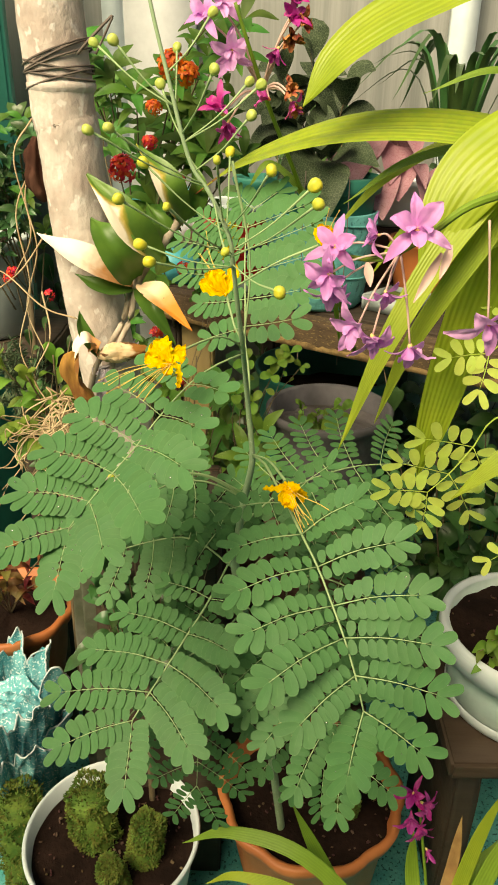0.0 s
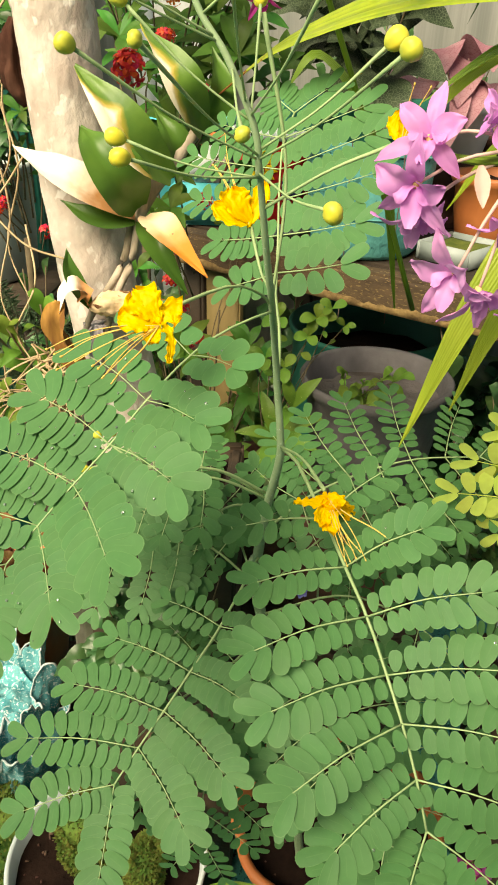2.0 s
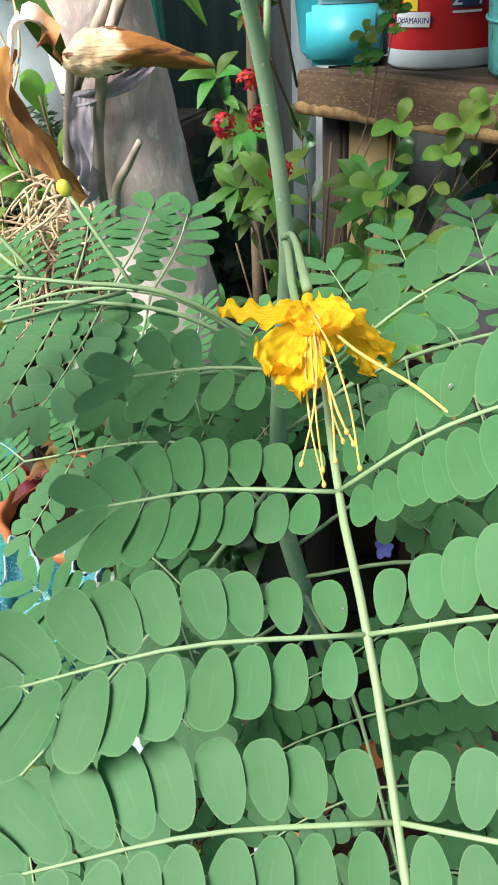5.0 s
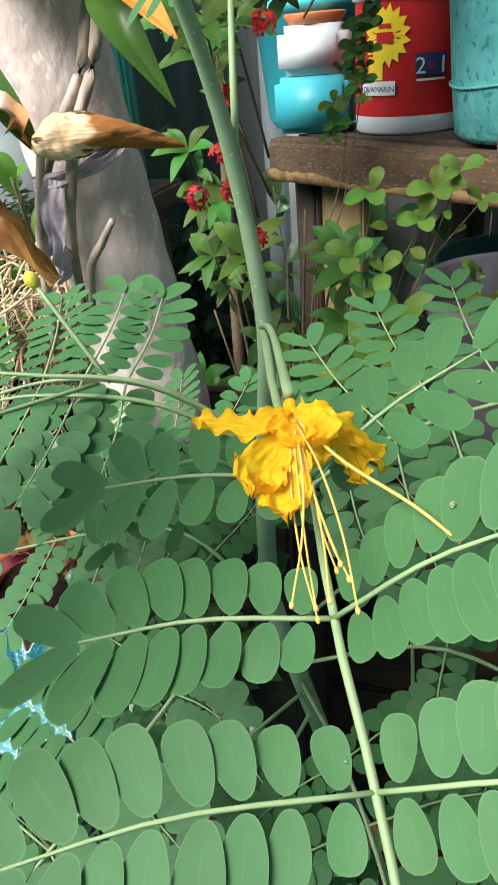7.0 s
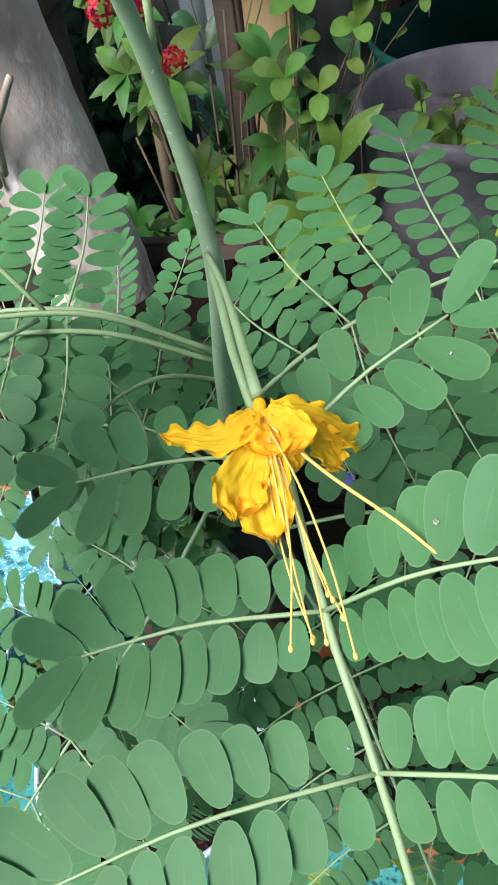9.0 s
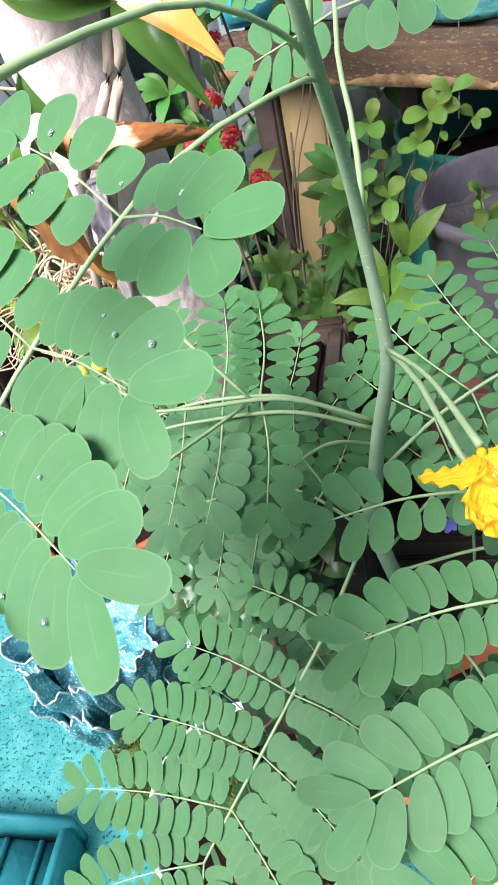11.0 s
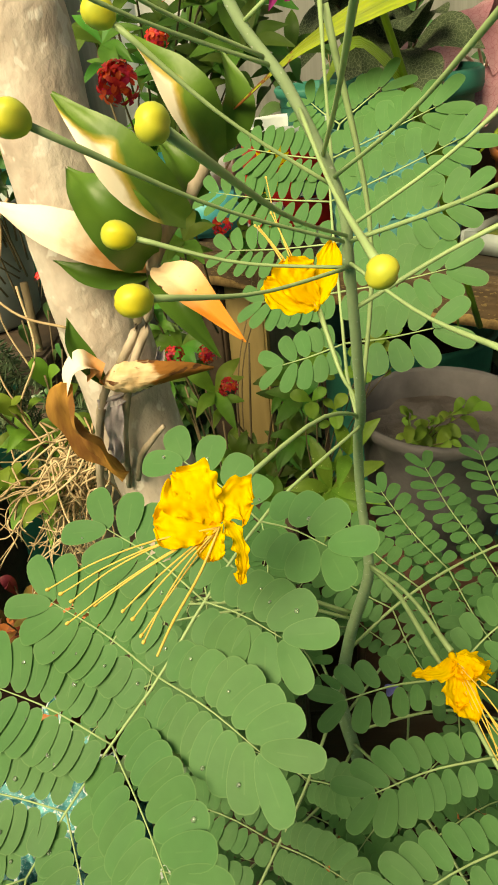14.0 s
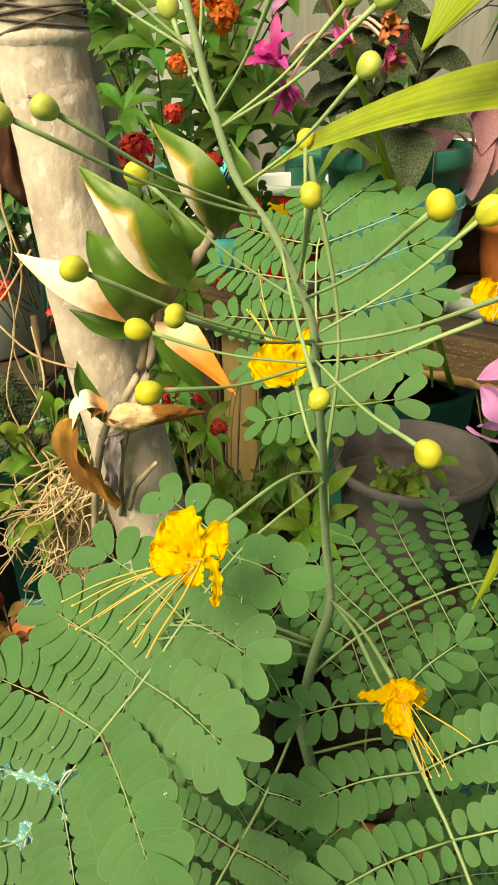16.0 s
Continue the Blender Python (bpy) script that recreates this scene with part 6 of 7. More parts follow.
# ---------------------------------------------------------------- ground orchids
def orchid_flower(ob, at, face, size, mat, seed=1, lip=None, open_=72):
    """An orchid bloom: three pointed sepals swept back, two broader petals, and a lip of three lobes pushed forward."""
    rng = random.Random(seed)
    at = Vector(at)
    face = (Vector(face).normalized() + Vector([rng.uniform(-0.3, 0.3) for _ in range(3)])).normalized()
    y = (Vector((0, 0, 1)) - face * face.z)
    y = (y if y.length > 0.15 else face.orthogonal()).normalized()
    x = y.cross(face)
    g = Geo()
    ball(g, at, size * 0.10, face, 1.3, 8, 6)
    fl = part("flower", g, lip or M_CREAM, ob)
    dried = mat is M_WITHER
    narrow = 0.70 if mat is M_MAGENTA else 1.0
    shift = rng.uniform(-0.35, 0.35)
    for angle, wide, lean, long in ((90, 0.38, 8, 1.15), (-38, 0.38, 12, 1.12), (218, 0.38, 12, 1.12), (28, 0.52, -10, 1.0), (152, 0.52, -10, 1.0)):
        q = radians(angle + rng.uniform(-9, 9)) + shift
        o = x * math.cos(q) + y * math.sin(q)
        s = radians((open_ if not dried else 45) + lean + rng.uniform(-18, 14))
        d = face * math.cos(s) + o * math.sin(s)
        lg = size * long * rng.uniform(0.88, 1.12) * (0.8 if dried else 1)
        bow = rng.uniform(0.10, 0.26)
        g = Geo()
        blade(g, [at, at + d * lg * 0.5 + face * lg * bow * 0.6, at + d * lg - face * lg * rng.uniform(-0.08, 0.26)], size * wide * narrow * rng.uniform(0.9, 1.12), face, 13, 8, 0.34, (0.26, 0.70, 1.0, 0.98, 0.66, 0.10), 0.5 if dried else 0.17, 0, rng.uniform(-0.5, 0.5) * (3 if dried else 1), seed + angle)
        part("petal", g, mat, fl)
    g = Geo()
    for k in (-1, 0, 1):
        d = (face * 0.9 + x * 0.55 * k - y * (0.75 if k == 0 else 0.15)).normalized()
        blade(g, [at, at + d * size * 0.38 + y * size * 0.06, at + d * size * (0.82 if k == 0 else 0.55) - y * size * 0.10], size * (0.42 if k == 0 else 0.30), y, 9, 6, 0.3, (0.45, 0.55, 0.9, 1.0, 0.35), 0.22, 0, 0.3 * k, seed + k)
    part("lip", g, mat, fl)
    return fl


spath = thing("ground_orchid", "ground orchid with long pleated yellow green leaves and mauve flowers", "plant", (0.46, 0.82, 0.48), "ground orchids")
BASE = (0.46, 0.82, 0.48)
for pts, w, mat in (
    ([BASE, (0.42, 0.74, 0.90), (0.34, 0.71, 1.10), (0.24, 0.70, 1.140), (0.13, 0.74, 1.142), (0.036, 0.80, 1.112), (-0.027, 0.856, 1.068)], 0.054, M_SPATHT),
    ([BASE, (0.44, 0.70, 1.0), (0.34, 0.66, 1.22), (0.25, 0.68, 1.255), (0.165, 0.695, 1.232), (0.110, 0.70, 1.200), (0.080, 0.705, 1.158)], 0.062, M_SPATH),
    ([BASE, (0.42, 0.72, 0.9), (0.33, 0.67, 1.09), (0.255, 0.655, 1.115), (0.205, 0.645, 1.07), (0.155, 0.63, 0.98), (0.120, 0.618, 0.886)], 0.026, M_SPATH),
    ([BASE, (0.42, 0.72, 0.9), (0.34, 0.68, 1.08), (0.262, 0.665, 1.10), (0.225, 0.66, 1.05), (0.180, 0.655, 0.97), (0.154, 0.645, 0.900)], 0.022, M_SPATH),
    ([BASE, (0.40, 0.74, 0.85), (0.31, 0.70, 1.07), (0.262, 0.70, 1.05), (0.240, 0.71, 0.96), (0.225, 0.72, 0.86), (0.220, 0.73, 0.80)], 0.048, M_SPATH),
    ([BASE, (0.43, 0.70, 0.9), (0.36, 0.67, 1.12), (0.29, 0.66, 1.150), (0.235, 0.655, 1.130), (0.200, 0.65, 1.09), (0.180, 0.645, 1.02)], 0.075, M_SPATH),
    ([BASE, (0.41, 0.76, 0.85), (0.33, 0.73, 1.08), (0.25, 0.735, 1.125), (0.18, 0.745, 1.115), (0.125, 0.76, 1.075)], 0.016, M_SPATHD),
    ([BASE, (0.41, 0.78, 0.85), (0.32, 0.76, 1.09), (0.24, 0.77, 1.13), (0.17, 0.78, 1.10), (0.115, 0.79, 1.04)], 0.018, M_SPATH),
    ([BASE, (0.41, 0.78, 0.85), (0.31, 0.76, 1.07), (0.24, 0.77, 1.09), (0.19, 0.78, 1.05), (0.16, 0.79, 1.0)], 0.014, M_SPATH),
    ([BASE, (0.44, 0.78, 0.9), (0.36, 0.78, 1.15), (0.27, 0.80, 1.19), (0.20, 0.82, 1.17)], 0.018, M_SPATHD),
    ([BASE, (0.42, 0.70, 0.70), (0.35, 0.66, 0.85), (0.29, 0.65, 0.87), (0.235, 0.65, 0.82)], 0.03, M_SPATH),
):
    g = Geo()
    blade(g, pts, w, (0.1, -0.5, 0.85), 40, 16, 0.06, (0.3, 0.6, 0.9, 1.0, 0.95, 0.65, 0.03), 0.03, 0.012, 0, w * 50)
    part("leaf", g, mat, spath)
g = Geo()
tube(g, [BASE, (0.40, 0.62, 0.9), (0.28, 0.52, 1.12), (0.186, 0.50, 1.113), (0.15, 0.50, 1.09), (0.125, 0.505, 1.075), (0.10, 0.51, 1.075)], (0.0035, 0.003, 0.0022, 0.0014), 40, 8)
stalk = part("flower_stem", g, M_SPATHD, spath)
for k, (p, face, s) in enumerate([((0.095, 0.505, 1.081), (-0.3, -0.8, 0.3), 0.018), ((0.092, 0.50, 1.066), (-0.2, -0.7, -0.5), 0.019), ((0.094, 0.51, 1.053), (0.1, -0.6, -0.8), 0.016), ((0.142, 0.495, 1.094), (0.1, -0.95, 0.25), 0.022), ((0.112, 0.50, 1.033), (-0.3, -0.8, -0.3), 0.019), ((0.122, 0.50, 1.026), (0.1, -0.5, -0.8), 0.017), ((0.147, 0.50, 1.020), (0.2, -0.6, -0.75), 0.018), ((0.195, 0.50, 1.036), (0.2, -0.7, -0.6), 0.023), ((0.120, 0.50, 1.090), (-0.9, -0.2, 0.2), 0.013), ((0.128, 0.50, 1.055), (0.1, -0.6, -0.75), 0.014)]):
    g = Geo()
    foot = Vector((0.135, 0.503, 1.080)) if p[0] < 0.16 else Vector((0.186, 0.50, 1.10))
    tube(g, [foot, Vector(p).lerp(foot, 0.4) + Vector((0, 0, 0.004)), p], (0.0008, 0.0007), 8, 6)
    part("pedicel", g, M_PINKST, spath)
    orchid_flower(spath, p, face, s, M_PURPLE, 10 + k)
for k, (a, b) in enumerate([((0.16, 0.50, 1.08), (0.145, 0.495, 1.05)), ((0.115, 0.503, 1.073), (0.118, 0.50, 1.058)), ((0.165, 0.50, 1.085), (0.158, 0.49, 1.066))]):
    g = Geo()
    blade(g, [a, Vector(a).lerp(Vector(b), 0.5), b], 0.006, (0, -1, 0.2), 8, 4, 0.5, (0.3, 1.0, 0.8, 0.1), 0.1)
    part("spent_bud", g, M_PINKST, spath)

back = thing("ground_orchid", "ground orchid with mauve flowers and withered blooms", "plant", (0.06, 0.90, 0.80), "ground orchids")
g = Geo()
tube(g, [(0.18, 1.0, 0.85), (0.10, 0.90, 1.05), (0.055, 0.83, 1.15), (0.035, 0.80, 1.20), (0.02, 0.79, 1.24)], (0.003, 0.0016), 24, 7)
part("flower_stem", g, M_SPATHD, back)
for k, (p, face, s, mat, lip) in enumerate([((0.018, 0.81, 1.200), (-0.3, -0.8, 0.2), 0.022, M_PURPLE, None), ((0.0085, 0.80, 1.150), (-0.1, -0.35, 0.95), 0.027, M_MAGENTA, M_CREAM), ((0.014, 0.795, 1.143), (0.25, -0.5, -0.85), 0.019, M_MAGENTA, M_CREAM), ((0.070, 0.80, 1.228), (0.2, -0.8, 0.2), 0.022, M_MAGENTA, None), ((0.072, 0.80, 1.168), (0.2, -0.7, 0.3), 0.017, M_WITHER, M_CREAM), ((0.073, 0.80, 1.162), (0.3, -0.5, -0.7), 0.017, M_MAGENTA, M_CREAM), ((0.052, 0.80, 1.163), (-0.9, -0.4, 0.1), 0.017, M_MAGENTA, M_WITHER), ((0.077, 0.80, 1.158), (0.1, -0.5, -0.9), 0.013, M_WITHER, M_CREAM), ((-0.007, 0.8, 1.2288), (-0.4, -0.8, 0.3), 0.022, M_PURPLE, M_CREAM), ((0.0172, 0.8, 1.2035), (0.2, -0.8, -0.4), 0.02, M_PURPLE, M_CREAM), ((0.0062, 0.8, 1.2396), (0.3, -0.8, 0.3), 0.02, M_PURPLE, M_CREAM), ((0.0708, 0.8, 1.2171), (0.2, -0.6, -0.6), 0.017, M_WITHER, M_CREAM), ((0.0806, 0.8, 1.2261), (0.5, -0.7, 0.2), 0.016, M_WITHER, M_CREAM), ((0.0594, 0.8, 1.2053), (-0.3, -0.6, -0.7), 0.016, M_MAGENTA, M_CREAM), ((0.0749, 0.8, 1.2398), (0.1, -0.8, 0.5), 0.018, M_MAGENTA, M_CREAM)]):
    g = Geo()
    tube(g, [(0.045, 0.83, 1.170), Vector(p).lerp(Vector((0.045, 0.83, 1.170)), 0.5) + Vector((0, 0, 0.008)), p], (0.0013, 0.0010), 8, 6)
    part("pedicel", g, M_PINKST, back)
    orchid_flower(back, p, face, s, mat, 30 + k, lip, 42 if mat is M_MAGENTA else 75)
for pts in ([(0.16, 1.0, 0.85), (0.12, 0.92, 1.02), (0.06, 0.86, 1.10), (0.03, 0.85, 1.075)],):
    g = Geo()
    blade(g, pts, 0.014, (0, -0.7, 0.7), 20, 4, 0.1)
    part("leaf", g, M_SPATHD, back)

low = thing("ground_orchid", "low ground orchid with pleated leaves and a magenta flower", "plant", (0.30, 0.52, 0.0), "ground orchids")
B2 = (0.26, 0.48, 0.16)
for pts, w, mat in (
    ([B2, (0.22, 0.52, 0.30), (0.12, 0.57, 0.395), (0.03, 0.60, 0.40), (-0.03, 0.61, 0.365)], 0.017, M_SPATHD),
    ([B2, (0.21, 0.51, 0.28), (0.12, 0.545, 0.365), (0.04, 0.565, 0.375), (0.0, 0.575, 0.345)], 0.013, M_SPATH),
    ([B2, (0.20, 0.50, 0.26), (0.12, 0.53, 0.335), (0.05, 0.54, 0.345), (0.01, 0.545, 0.325)], 0.015, M_SPATHD),
    ([B2, (0.20, 0.55, 0.24), (0.14, 0.60, 0.34), (0.097, 0.615, 0.435)], 0.020, M_SPATHD),
    ([B2, (0.27, 0.54, 0.30), (0.30, 0.58, 0.41), (0.33, 0.60, 0.49)], 0.017, M_SPATH),
    ([B2, (0.28, 0.53, 0.29), (0.32, 0.57, 0.40), (0.36, 0.59, 0.47)], 0.020, M_SPATHD),
    ([B2, (0.26, 0.54, 0.30), (0.28, 0.58, 0.39), (0.288, 0.60, 0.44)], 0.014, M_DRYB),
    ([B2, (0.25, 0.55, 0.27), (0.243, 0.60, 0.34), (0.24, 0.61, 0.40)], 0.018, M_SPATHD),
    ([B2, (0.29, 0.52, 0.27), (0.34, 0.55, 0.37), (0.40, 0.57, 0.42)], 0.022, M_SPATH),
    ([B2, (0.30, 0.52, 0.26), (0.37, 0.54, 0.33), (0.45, 0.56, 0.37)], 0.020, M_SPATH),
    ([B2, (0.28, 0.55, 0.26), (0.31, 0.60, 0.33), (0.35, 0.63, 0.36)], 0.016, M_SPATHD),
):
    g = Geo()
    blade(g, pts, w, (0.0, -0.6, 0.8), 26, 10, 0.05, (0.25, 0.7, 1.0, 0.8, 0.03), 0.0, 0.06)
    part("leaf", g, mat, low)
g = Geo()
tube(g, [B2, (0.26, 0.57, 0.30), (0.248, 0.60, 0.40), (0.232, 0.60, 0.485)], (0.0026, 0.0014), 16, 6)
part("flower_stem", g, M_SPATHD, low)
for k, (p, face) in enumerate([((0.229, 0.598, 0.478), (-0.4, -0.6, 0.4)), ((0.240, 0.598, 0.462), (0.6, -0.6, 0.2)), ((0.230, 0.598, 0.440), (-0.3, -0.7, -0.3)), ((0.241, 0.598, 0.424), (0.1, -0.8, -0.4)), ((0.254, 0.598, 0.385), (0.2, -0.3, -0.9))]):
    orchid_flower(low, p, face, 0.022 if k < 4 else 0.016, M_MAGENTA, 50 + k, M_CREAM, 60 if k < 4 else 20)
pot("plain_pot", "plain brown pot of the low ground orchid", (0.28, 0.46, 0.0), 0.06, 0.08, 0.18, M_BROWN)

# ---------------------------------------------------------------- lime-leaved shrub in the round planter
lime = thing("lime_leaf_shrub", "young shrub with lime green compound leaves", "plant", (0.44, 0.86, 0.469))
g = Geo()
tube(g, [(0.44, 0.86, 0.469), (0.41, 0.825, 0.60), (0.375, 0.76, 0.78), (0.365, 0.74, 0.92)], (0.006, 0.003), 24, 8)
part("trunk", g, M_TWIG, lime)
NODES_M = [(0.2644, 0.70, 0.8522), (0.2444, 0.70, 0.8209), (0.2252, 0.70, 0.7992)]
ENDS_M = {-1: [(0.2151, 0.70, 0.8597), (0.1956, 0.70, 0.8313), (0.1861, 0.70, 0.8008)], 1: [(0.2814, 0.70, 0.8154), (0.2700, 0.70, 0.7780), (0.2250, 0.70, 0.7630)]}
compound_leaf(lime, [(0.375, 0.755, 0.80), (0.345, 0.72, 0.880), (0.2833, 0.70, 0.8850)] + NODES_M, (0.1, -0.6, 0.78), 3, (0.04,), (90,), (4, 4, 4), (0.0215,), M_LIME, M_LIME, seed=70, ratio=0.50, grow=0.2, nodes=NODES_M, ends={-1: ENDS_M[1], 1: ENDS_M[-1]})
for k, (pts, up, n_, sp, c_) in enumerate([
    ([(0.365, 0.745, 0.90), (0.33, 0.70, 0.97), (0.295, 0.69, 0.985), (0.26, 0.685, 0.955)], (0.1, -0.7, 0.65), 3, (0.035, 0.04, 0.03), (5, 5, 4)),
    ([(0.365, 0.74, 0.92), (0.345, 0.70, 1.02), (0.315, 0.68, 1.06), (0.285, 0.67, 1.055)], (0.1, -0.7, 0.65), 3, (0.03, 0.035, 0.03), (5, 5, 4)),
    ([(0.375, 0.76, 0.76), (0.365, 0.73, 0.78), (0.345, 0.71, 0.765), (0.330, 0.70, 0.735)], (0.1, -0.6, 0.75), 2, (0.03, 0.03), (3, 3)),
]):
    compound_leaf(lime, pts, up, n_, sp, (88, 75, 38), c_, (0.019,), M_LIME, M_LIME, 0.4, False, 0.08, 71 + k, ratio=0.50)
leafy(lime, sprigs((0.43, 0.86, 0.469), [(0.36, 0.79, 0.529), (0.345, 0.79, 0.509), (0.375, 0.79, 0.5489999999999999), (0.35, 0.78, 0.489)]), 0.03, 0.5, 6, M_WEED, seed=23, thick=0.001)

# ---------------------------------------------------------------- more plants at the back
calad = thing("pink_caladium", "caladium with broad pink leaves", "plant", (0.305, 1.60, 1.01))
leafy(calad, sprigs((0.305, 1.60, 1.01), [(0.215, 1.47, 1.05), (0.255, 1.45, 1.025), (0.31, 1.45, 1.055), (0.29, 1.47, 1.09), (0.25, 1.48, 1.085), (0.35, 1.47, 1.03)]), 0.090, 0.72, 2, M_CALAD, M_PINKST, 91, 0.5, 0.003, 0.8, 0.7, (0.55, 0.95, 1.0, 0.86, 0.55, 0.05))
tray = thing("square_tray", "white square plastic tray filled with moss on the bench", "tray", (0.2975, 1.3495, 0.818))
turn = Matrix.Translation((0.2975, 1.3495, 0.818)) @ Matrix.Rotation(radians(48), 4, "Z")
for lo, hi in (((-0.048, -0.048, 0.0), (0.048, -0.043, 0.028)), ((-0.048, 0.043, 0.0), (0.048, 0.048, 0.028)), ((-0.048, -0.0425, 0.0), (-0.043, 0.0425, 0.028)), ((0.043, -0.0425, 0.0), (0.048, 0.0425, 0.028))):
    g = Geo()
    box(g, lo, hi, 0.0015, 0, 1, turn)
    part("side", g, M_PAIL, tray)
g = Geo()
box(g, (-0.0425, -0.0425, 0.002), (0.0425, 0.0425, 0.020), 0.003, 0.004, 8, turn)
part("moss", g, M_MOSS, tray, "dull green moss")
silver = thing("silver_vein_plant", "dark plant with silver veined leaves in the pail", "plant", (0.152, 1.397, 1.015))
leafy(silver, sprigs((0.152, 1.397, 1.015), [(0.09, 1.36, 1.12), (0.126, 1.34, 1.09), (0.178, 1.34, 1.17), (0.07, 1.38, 1.20), (0.16, 1.32, 1.08), (0.05, 1.38, 1.14), (0.12, 1.38, 1.23)]), 0.085, 0.6, 6, M_SILVER, seed=31, start=0.55)
drac = thing("strap_leaf_plant", "dark green plant with long arching strap leaves", "plant", (0.43, 1.64, 0.95))
for k in range(24):
    a = 2 * math.pi * k / 24
    r_ = 0.20 + 0.06 * math.sin(k * 3.1)
    g = Geo()
    blade(g, [(0.43, 1.64, 0.95), (0.43 + 0.4 * r_ * math.cos(a), 1.64 + 0.4 * r_ * math.sin(a), 1.24 + 0.03 * math.sin(k)), (0.43 + r_ * math.cos(a), 1.64 + r_ * math.sin(a), 1.19 + 0.05 * math.sin(k * 2.2))], 0.017, (0, 0, 1), 14, 4, 0.25, (0.4, 1.0, 0.8, 0.03))
    part("leaf", g, M_DARK, drac)
pot("clay_pot", "dark brown clay pot of the strap leaf plant", (0.43, 1.64, 0.818), 0.06, 0.085, 0.15, M_BROWN)
pot("cream_pot", "cream plastic pot of the caladium on a dark block", (0.305, 1.60, 0.932), 0.055, 0.075, 0.09, M_PALE)
g = Geo()
box(g, (0.245, 1.54, 0.8185), (0.365, 1.66, 0.931), 0.005, 0.003, 4)
tagged(part("block", g, M_BROWN), "dark brown block standing on the bench under a pot", "block")
pot("orange_pot", "orange plastic pot standing on the bench", (0.356, 1.44, 0.818), 0.05, 0.068, 0.115, M_TERRA)
pot("green_jar", "dark green jar with a pale rim", (0.055, 1.62, 0.818), 0.06, 0.07, 0.20, M_GREEN)
pot("green_bin", "dark green plastic bin under the bench", (0.20, 1.60, 0.0), 0.13, 0.16, 0.62, M_GREEN)
pot("grey_bucket", "pale grey plastic bucket behind the pole", (-0.458, 1.33, 0.77), 0.086, 0.096, 0.17, M_PAIL)
plank("pot_stand", "dark wooden stand behind the pole", (-0.62, 1.18, 0), (-0.32, 1.48, 0.768), M_WOOD)
redp = thing("red_leaf_plant", "small red leafed plant in the orange pot", "plant", (-0.395, 1.085, 0.31))
leafy(redp, sprigs((-0.395, 1.085, 0.31), [(-0.40, 1.02, 0.47), (-0.36, 1.01, 0.46), (-0.32, 1.03, 0.42), (-0.43, 1.03, 0.41), (-0.39, 1.06, 0.49), (-0.31, 1.06, 0.46)]), 0.05, 0.3, 8, M_REDLEAF, seed=37, start=0.3)

# ---------------------------------------------------------------- moss, cloth and floor clutter
def moss_mound(at, top, r0, r1, seed):
    """A mossy stub: a core with many short leaves on it."""
    rng = random.Random(seed)
    ob = thing("moss_stub", "mossy green stub in and beside the white pot", "moss", at, "moss stubs in the pots")
    g = Geo()
    tube(g, [at, Vector(at).lerp(Vector(top), 0.5), top], (r0 * 0.66, r0 * 0.66, r1 * 0.6), 12, 14, 0.2)
    part("core", g, M_MOSS, ob)
    g = Geo()
    for i in range(3000):
        f = min(rng.random() * 1.25, 1)
        c = Vector(at).lerp(Vector(top), f)
        d = Vector((rng.gauss(0, 1), rng.gauss(0, 1), abs(rng.gauss(0, 1.2)) if f == 1 else 0)).normalized()
        r = (r0 + (r1 - r0) * f) * 0.72
        p = c + d * r * (0.92 + 0.35 * noise.noise((c + d * r) * 55 + Vector((seed, 0, 0))))
        e = p + (d + Vector((rng.gauss(0, 0.5), rng.gauss(0, 0.5), 0.45 + rng.gauss(0, 0.4)))).normalized() * rng.uniform(0.003, 0.0065)
        blade(g, [p, p.lerp(e, 0.5), e], 0.0027, (d + Vector((0, -0.3, 0.6))).cross(d).cross(d) * -1 + d * 0.4, 3, 2, 0.2, (0.6, 1.0, 0.2))
    tagged(part("moss", g, M_MOSS, ob), kind="stuff")
    return ob


moss_mound((-0.168, 0.73, 0.18), (-0.178, 0.745, 0.268), 0.042, 0.046, 1)
moss_mound((-0.10, 0.705, 0.18), (-0.092, 0.71, 0.255), 0.034, 0.030, 2)
moss_mound((-0.128, 0.665, 0.19), (-0.135, 0.655, 0.245), 0.024, 0.022, 3)
moss_mound((-0.298, 0.772, 0.007), (-0.300, 0.776, 0.205), 0.050, 0.050, 4)
moss_mound((0.17, 0.77, 0.20), (0.185, 0.765, 0.25), 0.035, 0.03, 5)

CLOTH = (-0.350, 0.880)
cloth_pot = thing("cloth_draped_pot", "pot of stiffened cloth painted turquoise with white ragged edges", "planter", (*CLOTH, 0.0))


def drape(a, v, layer):
    """A place on one stiff layer of cloth: it rises from the foot and flares into ragged folds at the rim."""
    q = Vector((math.cos(a) * 2.2 + layer * 5, math.sin(a) * 2.2, v * 1.6))
    fold = math.sin(9 * a + layer * 1.3 + 1.6 * noise.noise(q)) * 0.5 + 0.5
    r = 0.056 + 0.008 * layer + 0.022 * v + 0.030 * v**3 * fold + 0.012 * noise.noise(q * 2.4) + 0.008 * noise.noise(q * 6)
    top = 0.338 - 0.06 * layer + 0.017 * math.sin(9 * a + layer * 1.3 + 0.6) + 0.022 * noise.noise(Vector((math.cos(a) * 6, math.sin(a) * 6, layer))) + 0.016 * noise.noise(Vector((math.cos(a) * 25, math.sin(a) * 25, layer)))
    return (CLOTH[0] + r * math.cos(a), CLOTH[1] + r * math.sin(a), v * top)


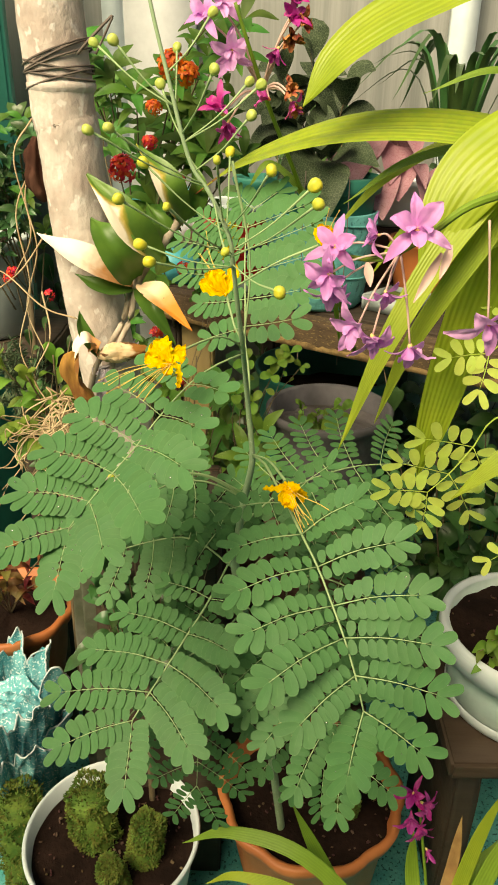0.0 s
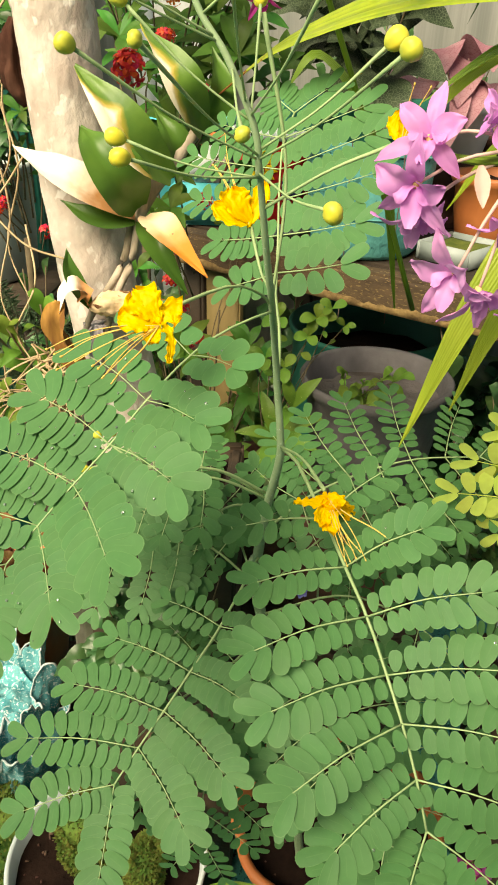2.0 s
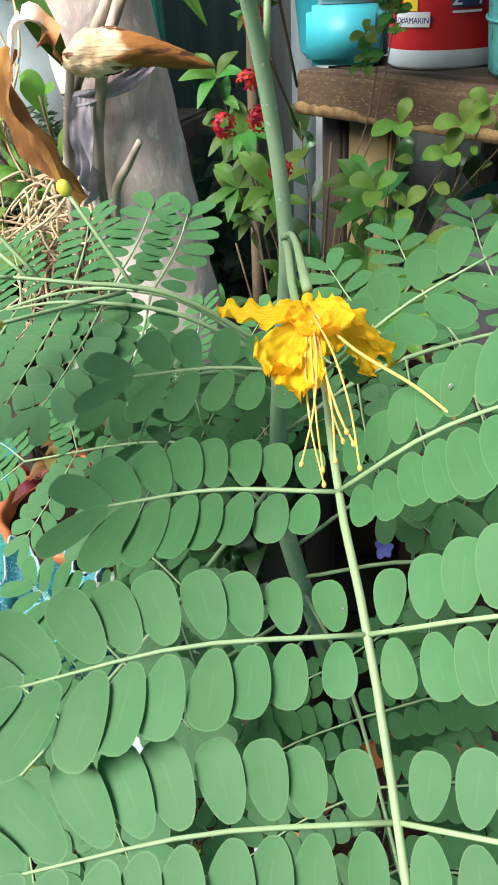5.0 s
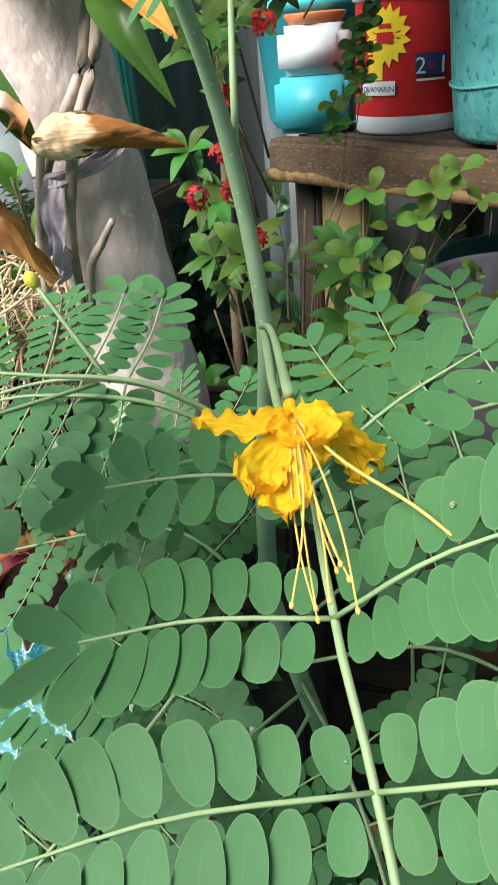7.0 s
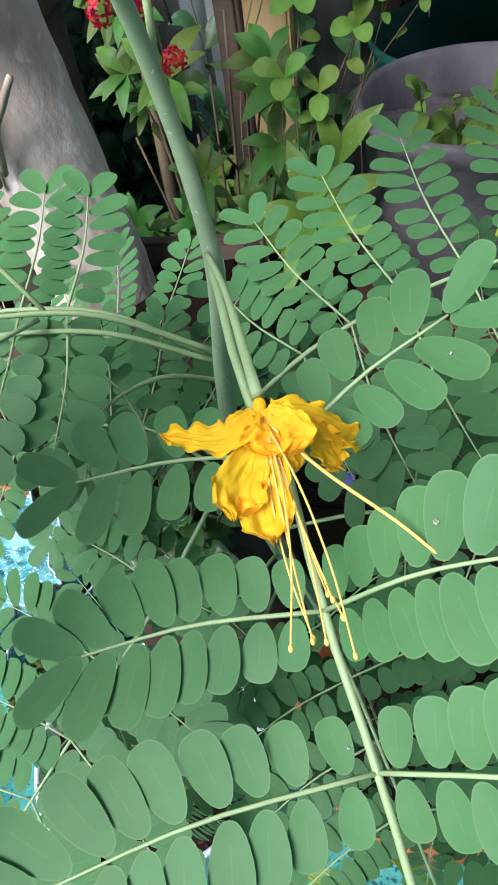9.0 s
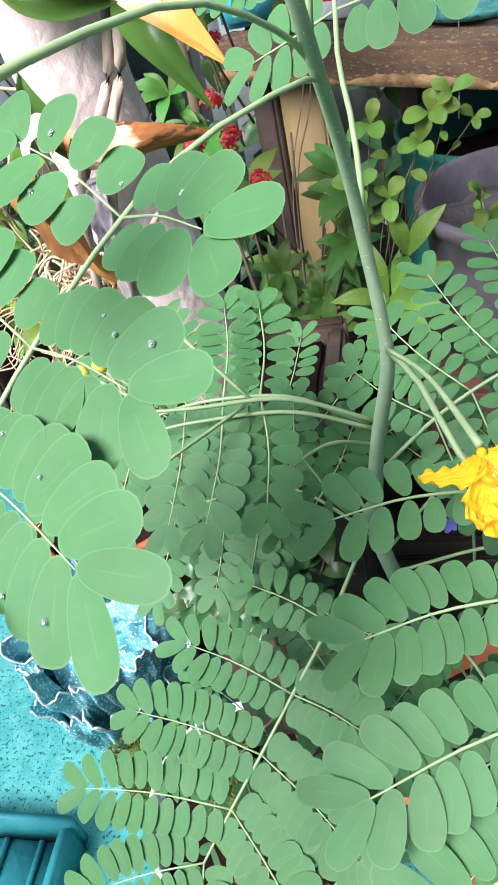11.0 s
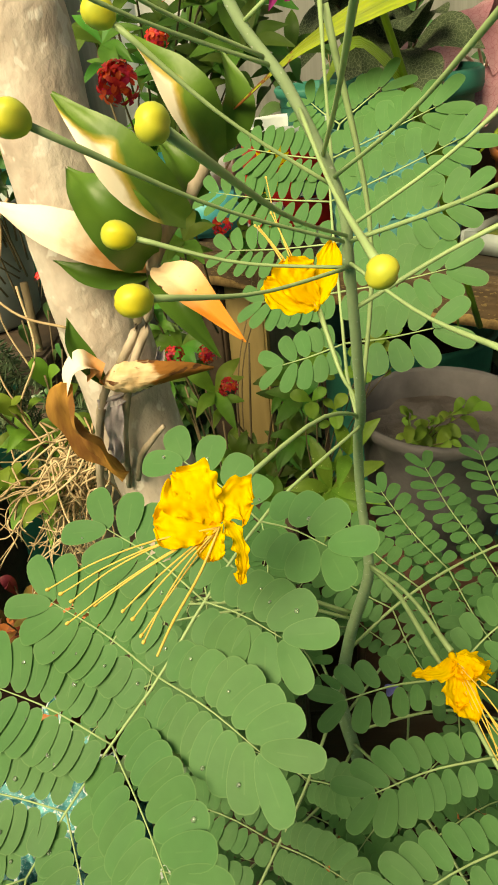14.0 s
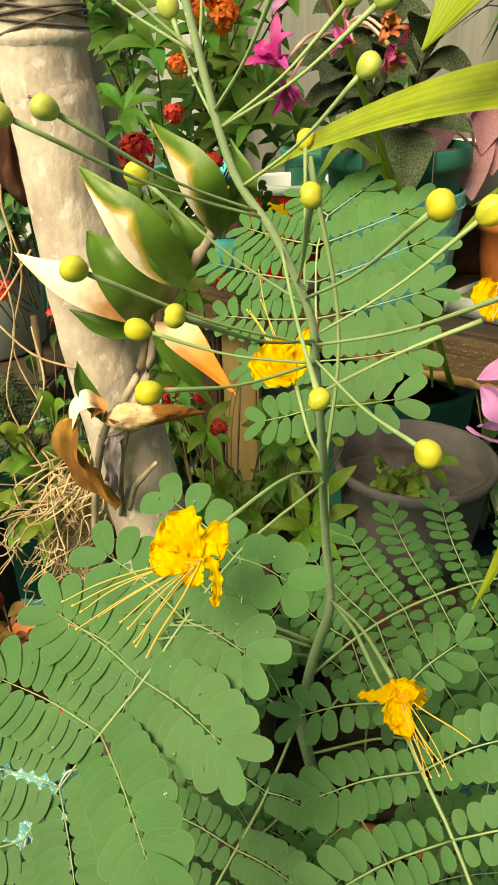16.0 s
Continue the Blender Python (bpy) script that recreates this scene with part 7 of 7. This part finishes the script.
for layer in (0, 1):
    g = Geo()
    na, nv = 240, 36
    g.add([drape(2 * math.pi * k / na, i / nv, layer) for i in range(nv + 1) for k in range(na)], [(i * na + k, i * na + (k + 1) % na, (i + 1) * na + (k + 1) % na, (i + 1) * na + k) for i in range(nv) for k in range(na)])
    part("cloth_wall", g, M_CLOTH, cloth_pot)
    g = Geo()
    tube(g, [drape(2 * math.pi * k / 150, 1.0, layer) for k in range(151)], (0.0013, 0.0013), 600, 6, 0.9)
    part("painted_rim", g, M_WHITE, cloth_pot, "white painted ragged edge")
g = Geo()
verts = [(*CLOTH, 0.300)]
for j in range(1, 15):
    for k in range(56):
        a = 2 * math.pi * k / 56
        v = Vector((CLOTH[0] + 0.070 * j / 14 * math.cos(a), CLOTH[1] + 0.070 * j / 14 * math.sin(a), 0.285))
        v.z += 0.040 * noise.noise(v * 18) + 0.025 * abs(noise.noise(v * 42)) + 0.008 * noise.noise(v * 110)
        verts.append(v)
g.add(verts, [(0, 1 + k, 1 + (k + 1) % 56) for k in range(56)] + [(1 + (j - 1) * 56 + k, 1 + j * 56 + k, 1 + j * 56 + (k + 1) % 56, 1 + (j - 1) * 56 + (k + 1) % 56) for j in range(1, 14) for k in range(56)])
part("cloth_top", g, M_CLOTH, cloth_pot)
crate2 = thing("teal_crate", "teal plastic crate on the floor", "crate", (-0.55, 0.66, 0.007))
for lo, hi in (((-0.68, 0.58, 0.007), (-0.43, 0.595, 0.075)), ((-0.68, 0.735, 0.007), (-0.43, 0.75, 0.075)), ((-0.445, 0.596, 0.007), (-0.43, 0.734, 0.075)), ((-0.68, 0.596, 0.007), (-0.665, 0.734, 0.075)), ((-0.664, 0.596, 0.007), (-0.446, 0.734, 0.016))):
    g = Geo()
    box(g, lo, hi, 0.003)
    part("side", g, M_CRATE, crate2)
for k in range(4):
    g = Geo()
    box(g, (-0.660 + 0.055 * k, 0.597, 0.0165), (-0.652 + 0.055 * k, 0.733, 0.024), 0.001)
    part("rib", g, M_CRATE, crate2)
